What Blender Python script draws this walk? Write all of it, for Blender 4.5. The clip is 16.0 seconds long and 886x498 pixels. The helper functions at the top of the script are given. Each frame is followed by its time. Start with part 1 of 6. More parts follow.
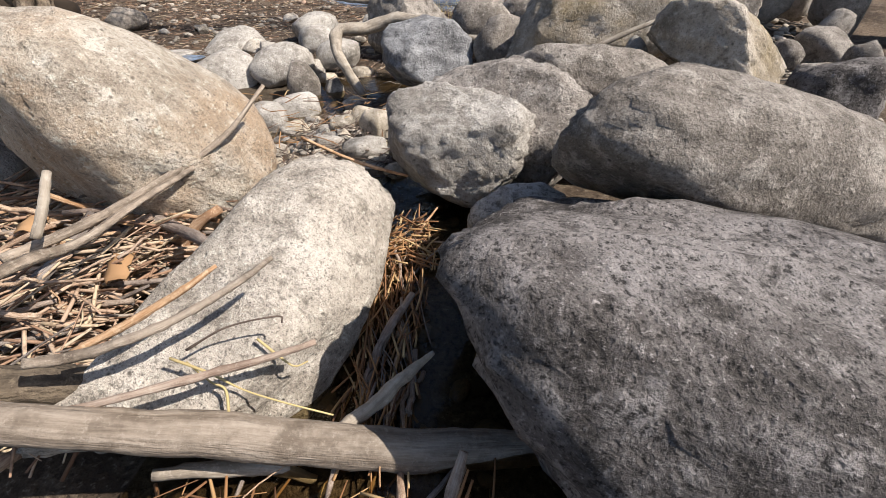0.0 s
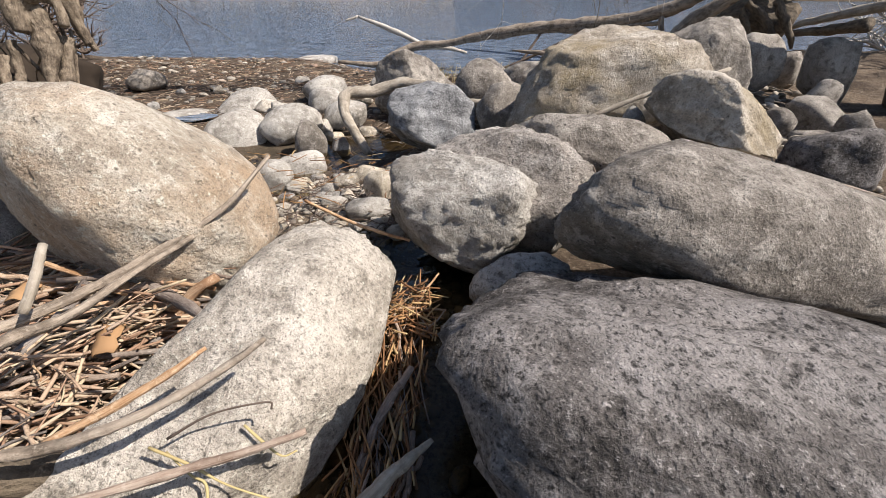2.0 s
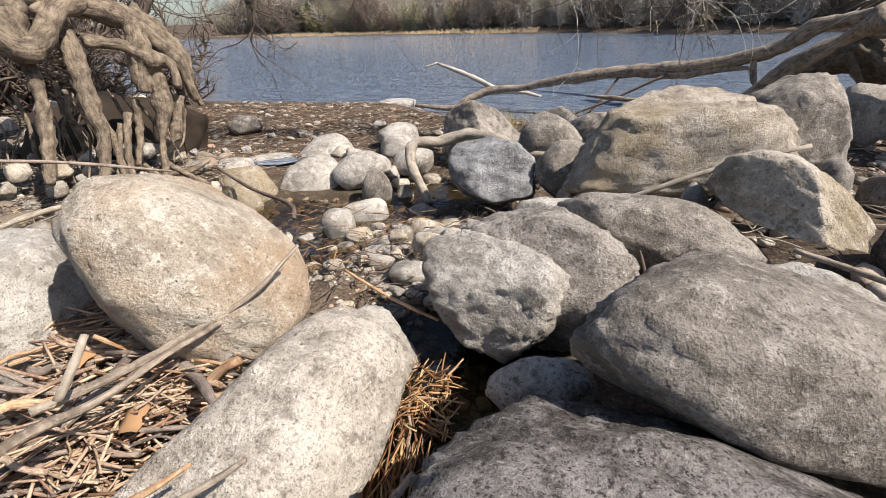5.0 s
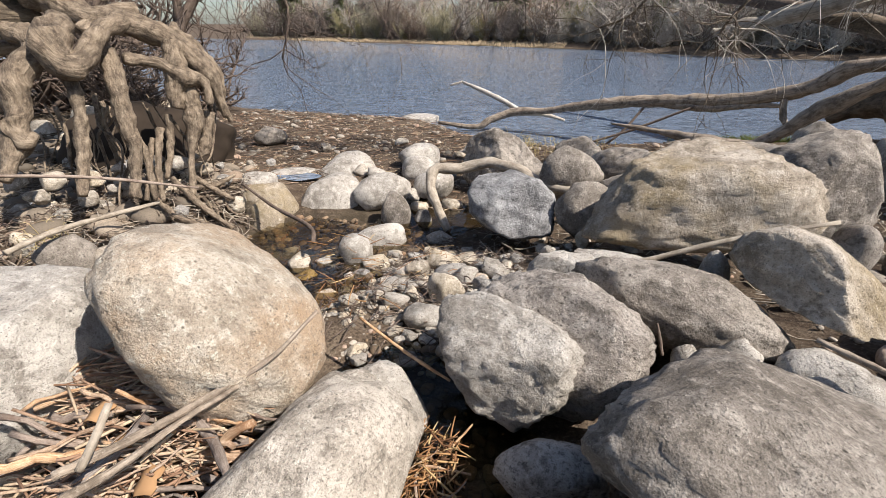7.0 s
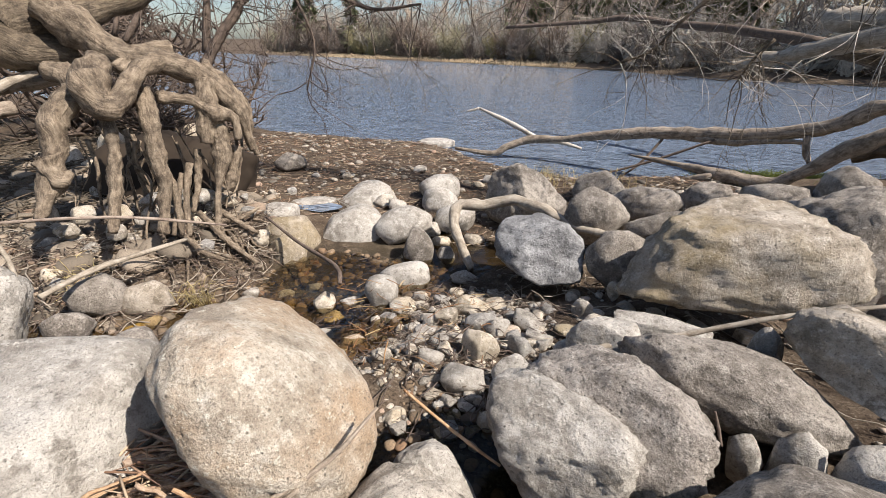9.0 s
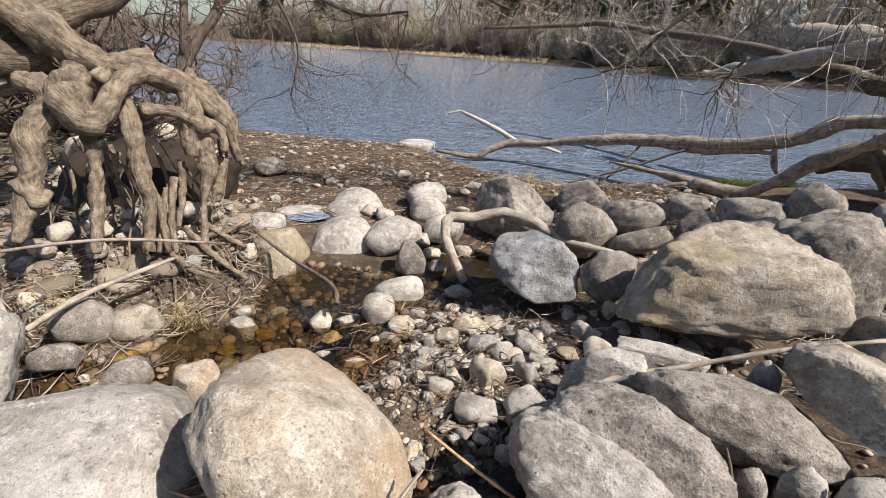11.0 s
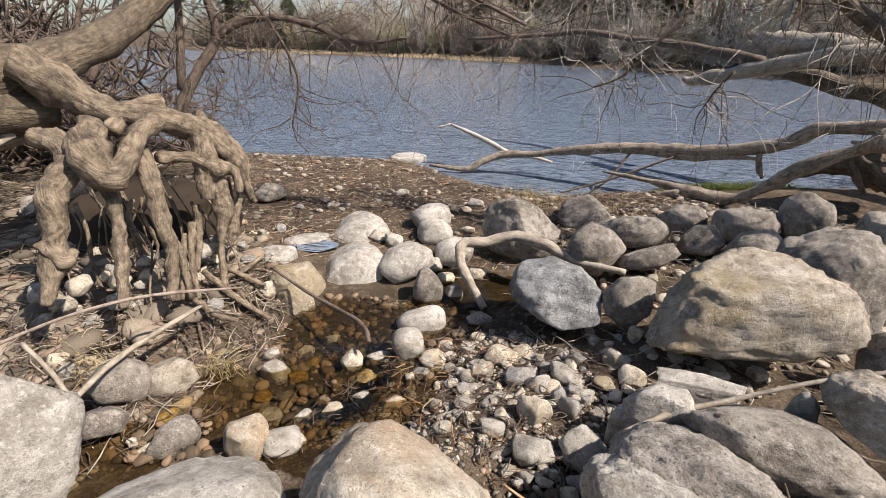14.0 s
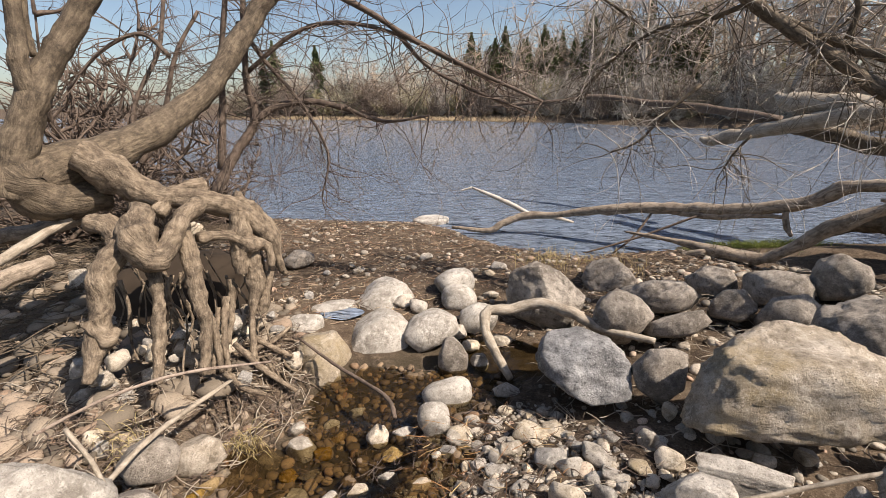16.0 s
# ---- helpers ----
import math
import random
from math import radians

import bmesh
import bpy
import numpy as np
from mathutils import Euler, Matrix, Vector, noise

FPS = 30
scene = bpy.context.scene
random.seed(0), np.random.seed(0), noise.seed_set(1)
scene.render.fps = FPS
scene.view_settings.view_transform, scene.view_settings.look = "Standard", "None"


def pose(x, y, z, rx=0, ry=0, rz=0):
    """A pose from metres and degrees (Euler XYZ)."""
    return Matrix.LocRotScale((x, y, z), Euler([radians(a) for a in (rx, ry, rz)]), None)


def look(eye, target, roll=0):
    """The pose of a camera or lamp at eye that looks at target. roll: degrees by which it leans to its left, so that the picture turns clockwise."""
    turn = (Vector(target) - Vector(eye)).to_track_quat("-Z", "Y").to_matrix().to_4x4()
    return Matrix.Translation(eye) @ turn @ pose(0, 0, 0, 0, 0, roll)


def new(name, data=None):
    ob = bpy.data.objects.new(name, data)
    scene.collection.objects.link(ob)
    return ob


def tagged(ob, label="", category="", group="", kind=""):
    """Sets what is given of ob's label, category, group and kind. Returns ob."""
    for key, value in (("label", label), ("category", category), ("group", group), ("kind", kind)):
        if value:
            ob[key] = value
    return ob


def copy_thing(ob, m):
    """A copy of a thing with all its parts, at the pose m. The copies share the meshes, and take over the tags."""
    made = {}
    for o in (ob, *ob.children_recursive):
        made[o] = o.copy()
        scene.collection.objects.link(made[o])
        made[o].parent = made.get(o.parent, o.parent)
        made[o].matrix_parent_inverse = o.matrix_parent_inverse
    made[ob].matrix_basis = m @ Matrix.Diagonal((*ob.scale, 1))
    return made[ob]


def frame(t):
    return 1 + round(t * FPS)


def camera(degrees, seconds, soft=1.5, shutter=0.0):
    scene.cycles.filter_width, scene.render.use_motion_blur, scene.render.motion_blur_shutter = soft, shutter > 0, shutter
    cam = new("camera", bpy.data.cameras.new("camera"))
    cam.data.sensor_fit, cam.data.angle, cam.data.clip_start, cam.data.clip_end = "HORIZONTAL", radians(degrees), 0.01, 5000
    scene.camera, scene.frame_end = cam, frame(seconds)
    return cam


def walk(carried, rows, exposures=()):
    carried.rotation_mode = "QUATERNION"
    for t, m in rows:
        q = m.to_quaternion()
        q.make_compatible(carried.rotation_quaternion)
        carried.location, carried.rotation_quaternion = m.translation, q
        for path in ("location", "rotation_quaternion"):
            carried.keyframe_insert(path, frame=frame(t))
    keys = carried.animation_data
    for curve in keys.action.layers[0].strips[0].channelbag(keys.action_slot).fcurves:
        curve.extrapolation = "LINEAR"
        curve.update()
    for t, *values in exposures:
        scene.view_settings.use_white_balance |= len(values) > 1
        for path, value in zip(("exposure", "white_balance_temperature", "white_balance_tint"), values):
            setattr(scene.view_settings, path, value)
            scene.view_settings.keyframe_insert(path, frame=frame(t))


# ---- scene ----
cam = camera(91.1, 16.0, soft=0.4)
PATH = [
    (0, (0.2108, 0.276, 1.5576), (0.071, 1.8347, 0.3116), -0.85),
    (0.5, (0.2086, 0.2829, 1.5616), (0.0684, 1.8906, 0.3795), -0.58),
    (1, (0.2025, 0.2929, 1.5634), (0.0544, 1.9378, 0.4345), -0.67),
    (1.5, (0.2029, 0.3097, 1.5747), (0.0526, 1.9819, 0.4872), -0.43),
    (2, (0.2081, 0.3305, 1.5904), (0.0502, 2.0202, 0.5328), -0.28),
    (2.5, (0.2215, 0.3283, 1.6021), (0.0401, 2.0336, 0.5715), -0.51),
    (3, (0.2444, 0.351, 1.6227), (0.0222, 2.0698, 0.6252), -0.84),
    (3.5, (0.2771, 0.3776, 1.6479), (-0.0202, 2.1068, 0.6886), -1.47),
    (4, (0.3209, 0.4143, 1.6728), (-0.0805, 2.1321, 0.7308), -2.67),
    (4.2, (0.3471, 0.4251, 1.6874), (-0.0936, 2.1358, 0.7502), -3.28),
    (6.5, (0.3449, 0.5371, 1.8794), (-0.2094, 2.2293, 0.9688), -0.21),
    (7, (0.3139, 0.5452, 1.9339), (-0.244, 2.2423, 1.0343), 0.28),
    (7.5, (0.2547, 0.5585, 1.973), (-0.3007, 2.2615, 1.0836), 0.77),
    (8, (0.1907, 0.5857, 2.0281), (-0.3724, 2.2934, 1.1504), 1.15),
    (8.5, (0.1333, 0.5997, 2.0894), (-0.4428, 2.3111, 1.231), 1.04),
    (9, (0.1012, 0.6117, 2.1479), (-0.4927, 2.325, 1.3037), 1.02),
    (11.3, (-0.1638, 0.6142, 2.3651), (-0.6031, 2.3609, 1.4946), 2.15),
    (11.5, (-0.1804, 0.6221, 2.3753), (-0.6041, 2.3766, 1.5128), 1.75),
    (12, (-0.248, 0.624, 2.4409), (-0.6348, 2.3885, 1.5825), 1.64),
    (12.5, (-0.367, 0.6131, 2.4934), (-0.7266, 2.3817, 1.6315), 2.14),
    (13, (-0.4437, 0.6013, 2.5412), (-0.7908, 2.3681, 1.6699), 2.05),
    (13.5, (-0.4846, 0.5855, 2.5948), (-0.8393, 2.3473, 1.7161), 1.56),
    (14, (-0.5286, 0.5616, 2.6482), (-0.9046, 2.3224, 1.7763), 0.75),
    (14.5, (-0.5547, 0.5497, 2.7067), (-0.9638, 2.3199, 1.8702), 0.12),
    (15, (-0.548, 0.5598, 2.7673), (-0.9936, 2.3499, 1.9963), -0.43),
    (15.5, (-0.553, 0.5622, 2.8051), (-1.028, 2.379, 2.1151), -0.89),
    (16, (-0.5425, 0.5587, 2.8327), (-1.0399, 2.3859, 2.1877), -1.32),
]
walk(cam, [(t, look(eye, target, roll)) for t, eye, target, roll in PATH], [(0, 0.66, 6050, 11), (2.5, 0.67, 6050, 11), (4, 0.72, 6100, 11), (13, 0.72, 6150, 11), (16, 0.72, 6600, 13)])

# ---- light ----
world = bpy.data.worlds.new("sky")
scene.world = world
world.use_nodes = True
wn = world.node_tree.nodes
sky = wn.new("ShaderNodeTexSky")
sky.sky_type = "NISHITA"
sky.sun_disc = False
sky.dust_density = 1.4
SUN_FROM = Vector((0.63, -0.10, 0.74)).normalized()
sky.sun_elevation = math.asin(SUN_FROM.z)
sky.sun_rotation = math.atan2(SUN_FROM.x, SUN_FROM.y)
world.node_tree.links.new(sky.outputs[0], wn["Background"].inputs[0])
wn["Background"].inputs[1].default_value = 0.078
sun = new("sun", bpy.data.lights.new("sun", "SUN"))
sun.data.energy, sun.data.angle, sun.data.color = 5.0, radians(0.5), (1.0, 0.90, 0.78)
sun.matrix_world = look(SUN_FROM * 30, (0, 0, 0))


# ---- materials ----
def mat(name, build, rough=0.85, spec=0.3, metal=0.0):
    """A node material: build(n, link, bsdf) returns nothing and wires colour and relief."""
    m = bpy.data.materials.new(name)
    m.use_nodes = True
    t = m.node_tree
    b = t.nodes["Principled BSDF"]
    b.inputs["Roughness"].default_value = rough
    b.inputs["Specular IOR Level"].default_value = spec
    b.inputs["Metallic"].default_value = metal
    build(t, b)
    return m


def tex_noise(t, scale, detail=4.0, rough=0.6, coords="Object", stretch=None):
    c = t.nodes.new("ShaderNodeTexCoord")
    n = t.nodes.new("ShaderNodeTexNoise")
    n.inputs["Scale"].default_value, n.inputs["Detail"].default_value, n.inputs["Roughness"].default_value = scale, detail, rough
    if coords == "World":
        g = t.nodes.new("ShaderNodeNewGeometry")
        src = g.outputs["Position"]
    else:
        src = c.outputs[coords]
    if stretch:
        mp = t.nodes.new("ShaderNodeMapping")
        mp.inputs["Scale"].default_value = stretch
        t.links.new(src, mp.inputs[0])
        src = mp.outputs[0]
    t.links.new(src, n.inputs["Vector"])
    return n.outputs["Fac"]


def ramp(t, fac, stops):
    r = t.nodes.new("ShaderNodeValToRGB")
    while len(r.color_ramp.elements) < len(stops):
        r.color_ramp.elements.new(0.5)
    for e, (p, c) in zip(r.color_ramp.elements, stops):
        e.position = p
        e.color = (*c, 1) if len(c) == 3 else c
    t.links.new(fac, r.inputs[0])
    return r.outputs[0]


def mix(t, fac, a, b, kind="MIX"):
    m = t.nodes.new("ShaderNodeMix")
    m.data_type, m.blend_type = "RGBA", kind
    for sock, v in ((m.inputs[0], fac), (m.inputs[6], a), (m.inputs[7], b)):
        if isinstance(v, bpy.types.NodeSocket):
            t.links.new(v, sock)
        elif isinstance(v, (int, float)):
            sock.default_value = v
        else:
            sock.default_value = (*v, 1)
    return m.outputs[2]


def bump(t, b, fac, strength, dist, prev=None):
    n = t.nodes.new("ShaderNodeBump")
    n.inputs["Strength"].default_value, n.inputs["Distance"].default_value = strength, dist
    t.links.new(fac, n.inputs["Height"])
    if prev is not None:
        t.links.new(prev, n.inputs["Normal"])
    t.links.new(n.outputs[0], b.inputs["Normal"])
    return n.outputs[0]


def math_node(t, op, a, b=0.0):
    m = t.nodes.new("ShaderNodeMath")
    m.operation = op
    for sock, v in ((m.inputs[0], a), (m.inputs[1], b)):
        if isinstance(v, bpy.types.NodeSocket):
            t.links.new(v, sock)
        else:
            sock.default_value = v
    return m.outputs[0]


def random_value(t):
    return t.nodes.new("ShaderNodeObjectInfo").outputs["Random"]


def rock(name, base, light, dark, stain=None, stain_at=0.55, speck=0.5, grain=70, wet=None, vary=0.0, rough=0.9):
    """Weathered stone: base tone with cloudy lighter and darker areas, mineral specks, stains and pits."""
    dark = tuple(c * 0.72 for c in dark)
    light = tuple(min(0.78, c * 1.18) for c in light)

    def build(t, b):
        big = tex_noise(t, 3.0, 5, 0.6, "World")
        mid = tex_noise(t, 14, 6, 0.65, "World")
        fine = tex_noise(t, grain, 4, 0.7, "World")
        soft_dark = tuple(0.7 * p + 0.3 * q for p, q in zip(dark, base))
        soft_light = tuple(0.8 * p + 0.2 * q for p, q in zip(light, base))
        col = ramp(t, big, [(0.34, soft_dark), (0.5, base), (0.66, soft_light)])
        col = mix(t, ramp(t, mid, [(0.52, (0, 0, 0)), (0.64, (0.8, 0.8, 0.8))]), col, light)
        col = mix(t, ramp(t, mid, [(0.36, (0.75, 0.75, 0.75)), (0.46, (0, 0, 0))]), col, dark)
        if stain:
            s = ramp(t, tex_noise(t, 2.2, 5, 0.6, "World"), [(stain_at - 0.06, (0, 0, 0)), (stain_at + 0.12, (1, 1, 1))])
            col = mix(t, mix(t, 0.35, s, fine, "MULTIPLY"), col, stain)
        dk = ramp(t, fine, [(0.36, (1, 1, 1)), (0.47, (0, 0, 0))])
        col = mix(t, mix(t, 1.0, dk, (speck, speck, speck), "MULTIPLY"), col, tuple(c * 0.45 for c in dark))
        lk = ramp(t, fine, [(0.60, (0, 0, 0)), (0.70, (1, 1, 1))])
        col = mix(t, mix(t, 1.0, lk, (speck, speck, speck), "MULTIPLY"), col, tuple(min(0.8, c * 1.35) for c in light))
        if vary:
            v = math_node(t, "ADD", math_node(t, "MULTIPLY", random_value(t), vary), 1.0 - vary * 0.6)
            h = t.nodes.new("ShaderNodeHueSaturation")
            t.links.new(col, h.inputs["Color"])
            t.links.new(v, h.inputs["Value"])
            s = math_node(t, "ADD", math_node(t, "MULTIPLY", random_value(t), 0.9), 0.55)
            t.links.new(s, h.inputs["Saturation"])
            col = h.outputs[0]
        t.links.new(col, b.inputs["Base Color"])
        spots = tex_noise(t, 30, 5, 0.75, "World")
        col = mix(t, ramp(t, spots, [(0.32, (0.7, 0.7, 0.7)), (0.42, (0, 0, 0))]), col, tuple(c * 0.6 for c in dark))
        col = mix(t, ramp(t, spots, [(0.57, (0, 0, 0)), (0.68, (0.6, 0.6, 0.6))]), col, tuple(min(0.75, c * 1.25) for c in light))
        t.links.new(col, b.inputs["Base Color"])
        grit = tex_noise(t, 260, 3, 0.75, "World")
        col = mix(t, ramp(t, grit, [(0.34, (0.6, 0.6, 0.6)), (0.44, (0, 0, 0))]), col, tuple(c * 0.4 for c in dark))
        col = mix(t, ramp(t, grit, [(0.58, (0, 0, 0)), (0.70, (0.45, 0.45, 0.45))]), col, tuple(min(0.8, c * 1.2) for c in light))
        t.links.new(col, b.inputs["Base Color"])
        n = bump(t, b, grit, 0.8, 0.003)
        n = bump(t, b, mid, 0.45, 0.03, n)
        n = bump(t, b, spots, 0.65, 0.018, n)
        n = bump(t, b, fine, 0.9, 0.010, n)
        v = t.nodes.new("ShaderNodeTexVoronoi")
        v.inputs["Scale"].default_value = 38
        g = t.nodes.new("ShaderNodeNewGeometry")
        t.links.new(g.outputs["Position"], v.inputs["Vector"])
        pits = ramp(t, v.outputs["Distance"], [(0.0, (0, 0, 0)), (0.22, (1, 1, 1))])
        bump(t, b, pits, 0.6, 0.008, n)
        # sparse dark pits of two sizes, in colour only
        for scale_, rim in ((24, 0.16), (75, 0.20)):
            w = t.nodes.new("ShaderNodeTexVoronoi")
            w.inputs["Scale"].default_value = scale_
            t.links.new(g.outputs["Position"], w.inputs["Vector"])
            hole = ramp(t, w.outputs["Distance"], [(rim * 0.4, (0.85, 0.85, 0.85)), (rim, (0, 0, 0))])
            some = ramp(t, mid, [(0.44, (0, 0, 0)), (0.56, (1, 1, 1))])
            col = mix(t, mix(t, 1.0, hole, some, "MULTIPLY"), col, tuple(c * 0.35 for c in dark))
        t.links.new(col, b.inputs["Base Color"])
        if wet:
            r = ramp(t, mid, [(0.45, (wet, wet, wet)), (0.6, (rough, rough, rough))])
            t.links.new(r, b.inputs["Roughness"])
    return mat(name, build, rough)


# speckled grey granite, its tones lowered to stand in for shade over the rock
SHADEGREY = rock("shade_darkened_speckled_granite", (0.122, 0.107, 0.096), (0.25, 0.226, 0.208), (0.056, 0.047, 0.039), speck=0.9, grain=70)
CREAM = rock("cream_granite", (0.40, 0.35, 0.285), (0.54, 0.485, 0.41), (0.26, 0.225, 0.178), speck=0.55, grain=85)
TAN = rock("tan_granite", (0.45, 0.385, 0.30), (0.55, 0.50, 0.42), (0.34, 0.275, 0.205), stain=(0.40, 0.275, 0.165), stain_at=0.52, speck=0.5, grain=90)
GREY = rock("grey_granite", (0.30, 0.264, 0.226), (0.41, 0.372, 0.325), (0.18, 0.153, 0.125), speck=0.7, grain=75)
DULL = rock("dull_grey_stone", (0.255, 0.222, 0.185), (0.37, 0.33, 0.28), (0.155, 0.13, 0.102), speck=0.5, grain=95)
MOSSY = rock("lichened_stone", (0.345, 0.292, 0.225), (0.46, 0.405, 0.335), (0.21, 0.17, 0.12), stain=(0.29, 0.225, 0.125), stain_at=0.52, speck=0.35, grain=80)
PALE = rock("pale_limestone", (0.40, 0.365, 0.315), (0.51, 0.475, 0.42), (0.29, 0.255, 0.21), speck=0.3, grain=90)
SLATE = rock("dark_blue_grey_stone", (0.215, 0.21, 0.205), (0.33, 0.325, 0.315), (0.12, 0.117, 0.117), speck=0.5, grain=70)
PEBBLE = rock("river_pebble", (0.42, 0.37, 0.30), (0.54, 0.49, 0.42), (0.27, 0.23, 0.18), speck=0.3, grain=110, vary=0.55)
WETPEB = rock("wet_river_pebble", (0.20, 0.14, 0.07), (0.30, 0.22, 0.12), (0.09, 0.06, 0.03), speck=0.3, grain=90, vary=0.6, rough=0.25)


def wood(name, base, light, dark, stretch=(110, 110, 7), rough=0.8, vary=0.0, bark=0.0):
    """Wood or bark with fibres that run along the limb, stains and, for bark, deep furrows."""
    def build(t, b):
        at_ = t.nodes.new("ShaderNodeAttribute")
        at_.attribute_name = "grain"

        def along(scale, detail, stretch_):
            mp = t.nodes.new("ShaderNodeMapping")
            mp.inputs["Scale"].default_value = stretch_
            t.links.new(at_.outputs["Vector"], mp.inputs[0])
            n = t.nodes.new("ShaderNodeTexNoise")
            n.inputs["Scale"].default_value, n.inputs["Detail"].default_value, n.inputs["Roughness"].default_value = scale, detail, 0.7
            t.links.new(mp.outputs[0], n.inputs["Vector"])
            return n.outputs["Fac"]
        g = along(1.0, 5, stretch)
        fur = along(1.0, 4, tuple(s * 0.35 for s in stretch))
        c = tex_noise(t, 5, 5, 0.65, "World")
        col = ramp(t, g, [(0.26, dark), (0.48, base), (0.74, light)])
        col = mix(t, ramp(t, fur, [(0.30, (0.6, 0.6, 0.6)), (0.45, (0, 0, 0))]), col, tuple(q * 0.7 for q in dark))
        blotch = tex_noise(t, 11, 5, 0.7, "World")
        col = mix(t, ramp(t, blotch, [(0.36, (0.75, 0.75, 0.75)), (0.50, (0, 0, 0))]), col, dark)
        col = mix(t, ramp(t, blotch, [(0.56, (0, 0, 0)), (0.72, (0.55, 0.55, 0.55))]), col, light)
        col = mix(t, ramp(t, c, [(0.50, (0, 0, 0)), (0.70, (0.75, 0.75, 0.75))]), col, dark)
        col = mix(t, ramp(t, tex_noise(t, 70, 4, 0.75, "World"), [(0.55, (0, 0, 0)), (0.68, (0.5, 0.5, 0.5))]), col, light)
        if vary:
            h = t.nodes.new("ShaderNodeHueSaturation")
            t.links.new(col, h.inputs["Color"])
            t.links.new(math_node(t, "ADD", math_node(t, "MULTIPLY", random_value(t), vary), 1.0 - vary * 0.5), h.inputs["Value"])
            t.links.new(math_node(t, "ADD", math_node(t, "MULTIPLY", random_value(t), 0.8), 0.5), h.inputs["Saturation"])
            col = h.outputs[0]
        t.links.new(col, b.inputs["Base Color"])
        n = bump(t, b, g, 0.6, 0.006)
        n = bump(t, b, fur, 0.5 + bark * 0.6, 0.008 + bark * 0.02, n)
        bump(t, b, tex_noise(t, 60, 5, 0.7, "World"), 0.4 + bark * 0.5, 0.004 + bark * 0.006, n)
    return mat(name, build, rough)


DRIFT = wood("driftwood", (0.34, 0.29, 0.225), (0.47, 0.42, 0.345), (0.18, 0.145, 0.105), (60, 60, 6))
# grey log wood, darker than the driftwood to stand in for shade
LOGWOOD = wood("shade_darkened_grey_log_wood", (0.22, 0.178, 0.135), (0.34, 0.29, 0.23), (0.10, 0.076, 0.054), (60, 60, 6), bark=0.3)
WEATHERED = wood("weathered_bark_wood", (0.30, 0.24, 0.18), (0.44, 0.375, 0.295), (0.09, 0.068, 0.048), (55, 55, 7), bark=0.5)
ROOT = wood("root_wood", (0.19, 0.145, 0.10), (0.37, 0.30, 0.215), (0.05, 0.036, 0.025), (30, 30, 10), bark=1.1)
BARK = wood("tree_bark", (0.125, 0.096, 0.066), (0.24, 0.19, 0.128), (0.042, 0.032, 0.022), (34, 34, 9), bark=1.1)
STICK = wood("dead_stick", (0.36, 0.255, 0.175), (0.52, 0.42, 0.315), (0.17, 0.10, 0.06), (200, 200, 12), vary=0.9)
TWIG = wood("twig_bark", (0.13, 0.095, 0.072), (0.20, 0.155, 0.12), (0.06, 0.044, 0.034), (120, 120, 15))
PALETWIG = wood("pale_dead_wood", (0.52, 0.47, 0.40), (0.66, 0.61, 0.54), (0.32, 0.275, 0.225), (120, 120, 15))
FARWOOD = wood("far_bare_branches", (0.42, 0.345, 0.27), (0.56, 0.48, 0.39), (0.23, 0.175, 0.13), (8, 8, 1), vary=0.5)

DARKBRUSH = wood("dark_brown_brush", (0.20, 0.15, 0.115), (0.31, 0.245, 0.19), (0.10, 0.075, 0.055), (8, 8, 1), vary=0.5)
OLIVEBRUSH = wood("olive_budding_brush", (0.34, 0.30, 0.17), (0.47, 0.42, 0.25), (0.19, 0.165, 0.09), (8, 8, 1), vary=0.4)


def build_ground(t, b):
    big = tex_noise(t, 1.3, 6, 0.6, "World")
    mid = tex_noise(t, 9, 6, 0.65, "World")
    fine = tex_noise(t, 60, 5, 0.7, "World")
    col = ramp(t, big, [(0.35, (0.045, 0.031, 0.021)), (0.5, (0.085, 0.06, 0.04)), (0.66, (0.15, 0.11, 0.075))])
    col = mix(t, ramp(t, mid, [(0.48, (0, 0, 0)), (0.68, (0.85, 0.85, 0.85))]), col, (0.20, 0.155, 0.108))
    col = mix(t, ramp(t, fine, [(0.38, (0.8, 0.8, 0.8)), (0.5, (0, 0, 0))]), col, (0.045, 0.032, 0.022))
    col = mix(t, ramp(t, fine, [(0.58, (0, 0, 0)), (0.68, (0.6, 0.6, 0.6))]), col, (0.36, 0.31, 0.24))
    # soaked earth close to the water level
    g = t.nodes.new("ShaderNodeNewGeometry")
    sep = t.nodes.new("ShaderNodeSeparateXYZ")
    t.links.new(g.outputs["Position"], sep.inputs[0])
    z = math_node(t, "ADD", sep.outputs["Z"], math_node(t, "MULTIPLY", mid, 0.12))
    dry = t.nodes.new("ShaderNodeMapRange")
    dry.inputs["From Min"].default_value, dry.inputs["From Max"].default_value = 0.06, 0.16
    t.links.new(z, dry.inputs["Value"])
    col = mix(t, dry.outputs[0], (0.055, 0.043, 0.026), col)
    t.links.new(col, b.inputs["Base Color"])
    t.links.new(math_node(t, "ADD", math_node(t, "MULTIPLY", dry.outputs[0], 0.5), 0.45), b.inputs["Roughness"])
    n = bump(t, b, mid, 0.7, 0.05)
    bump(t, b, fine, 0.9, 0.02, n)


SOIL = mat("muddy_gravel_soil", build_ground, 0.95, 0.2)


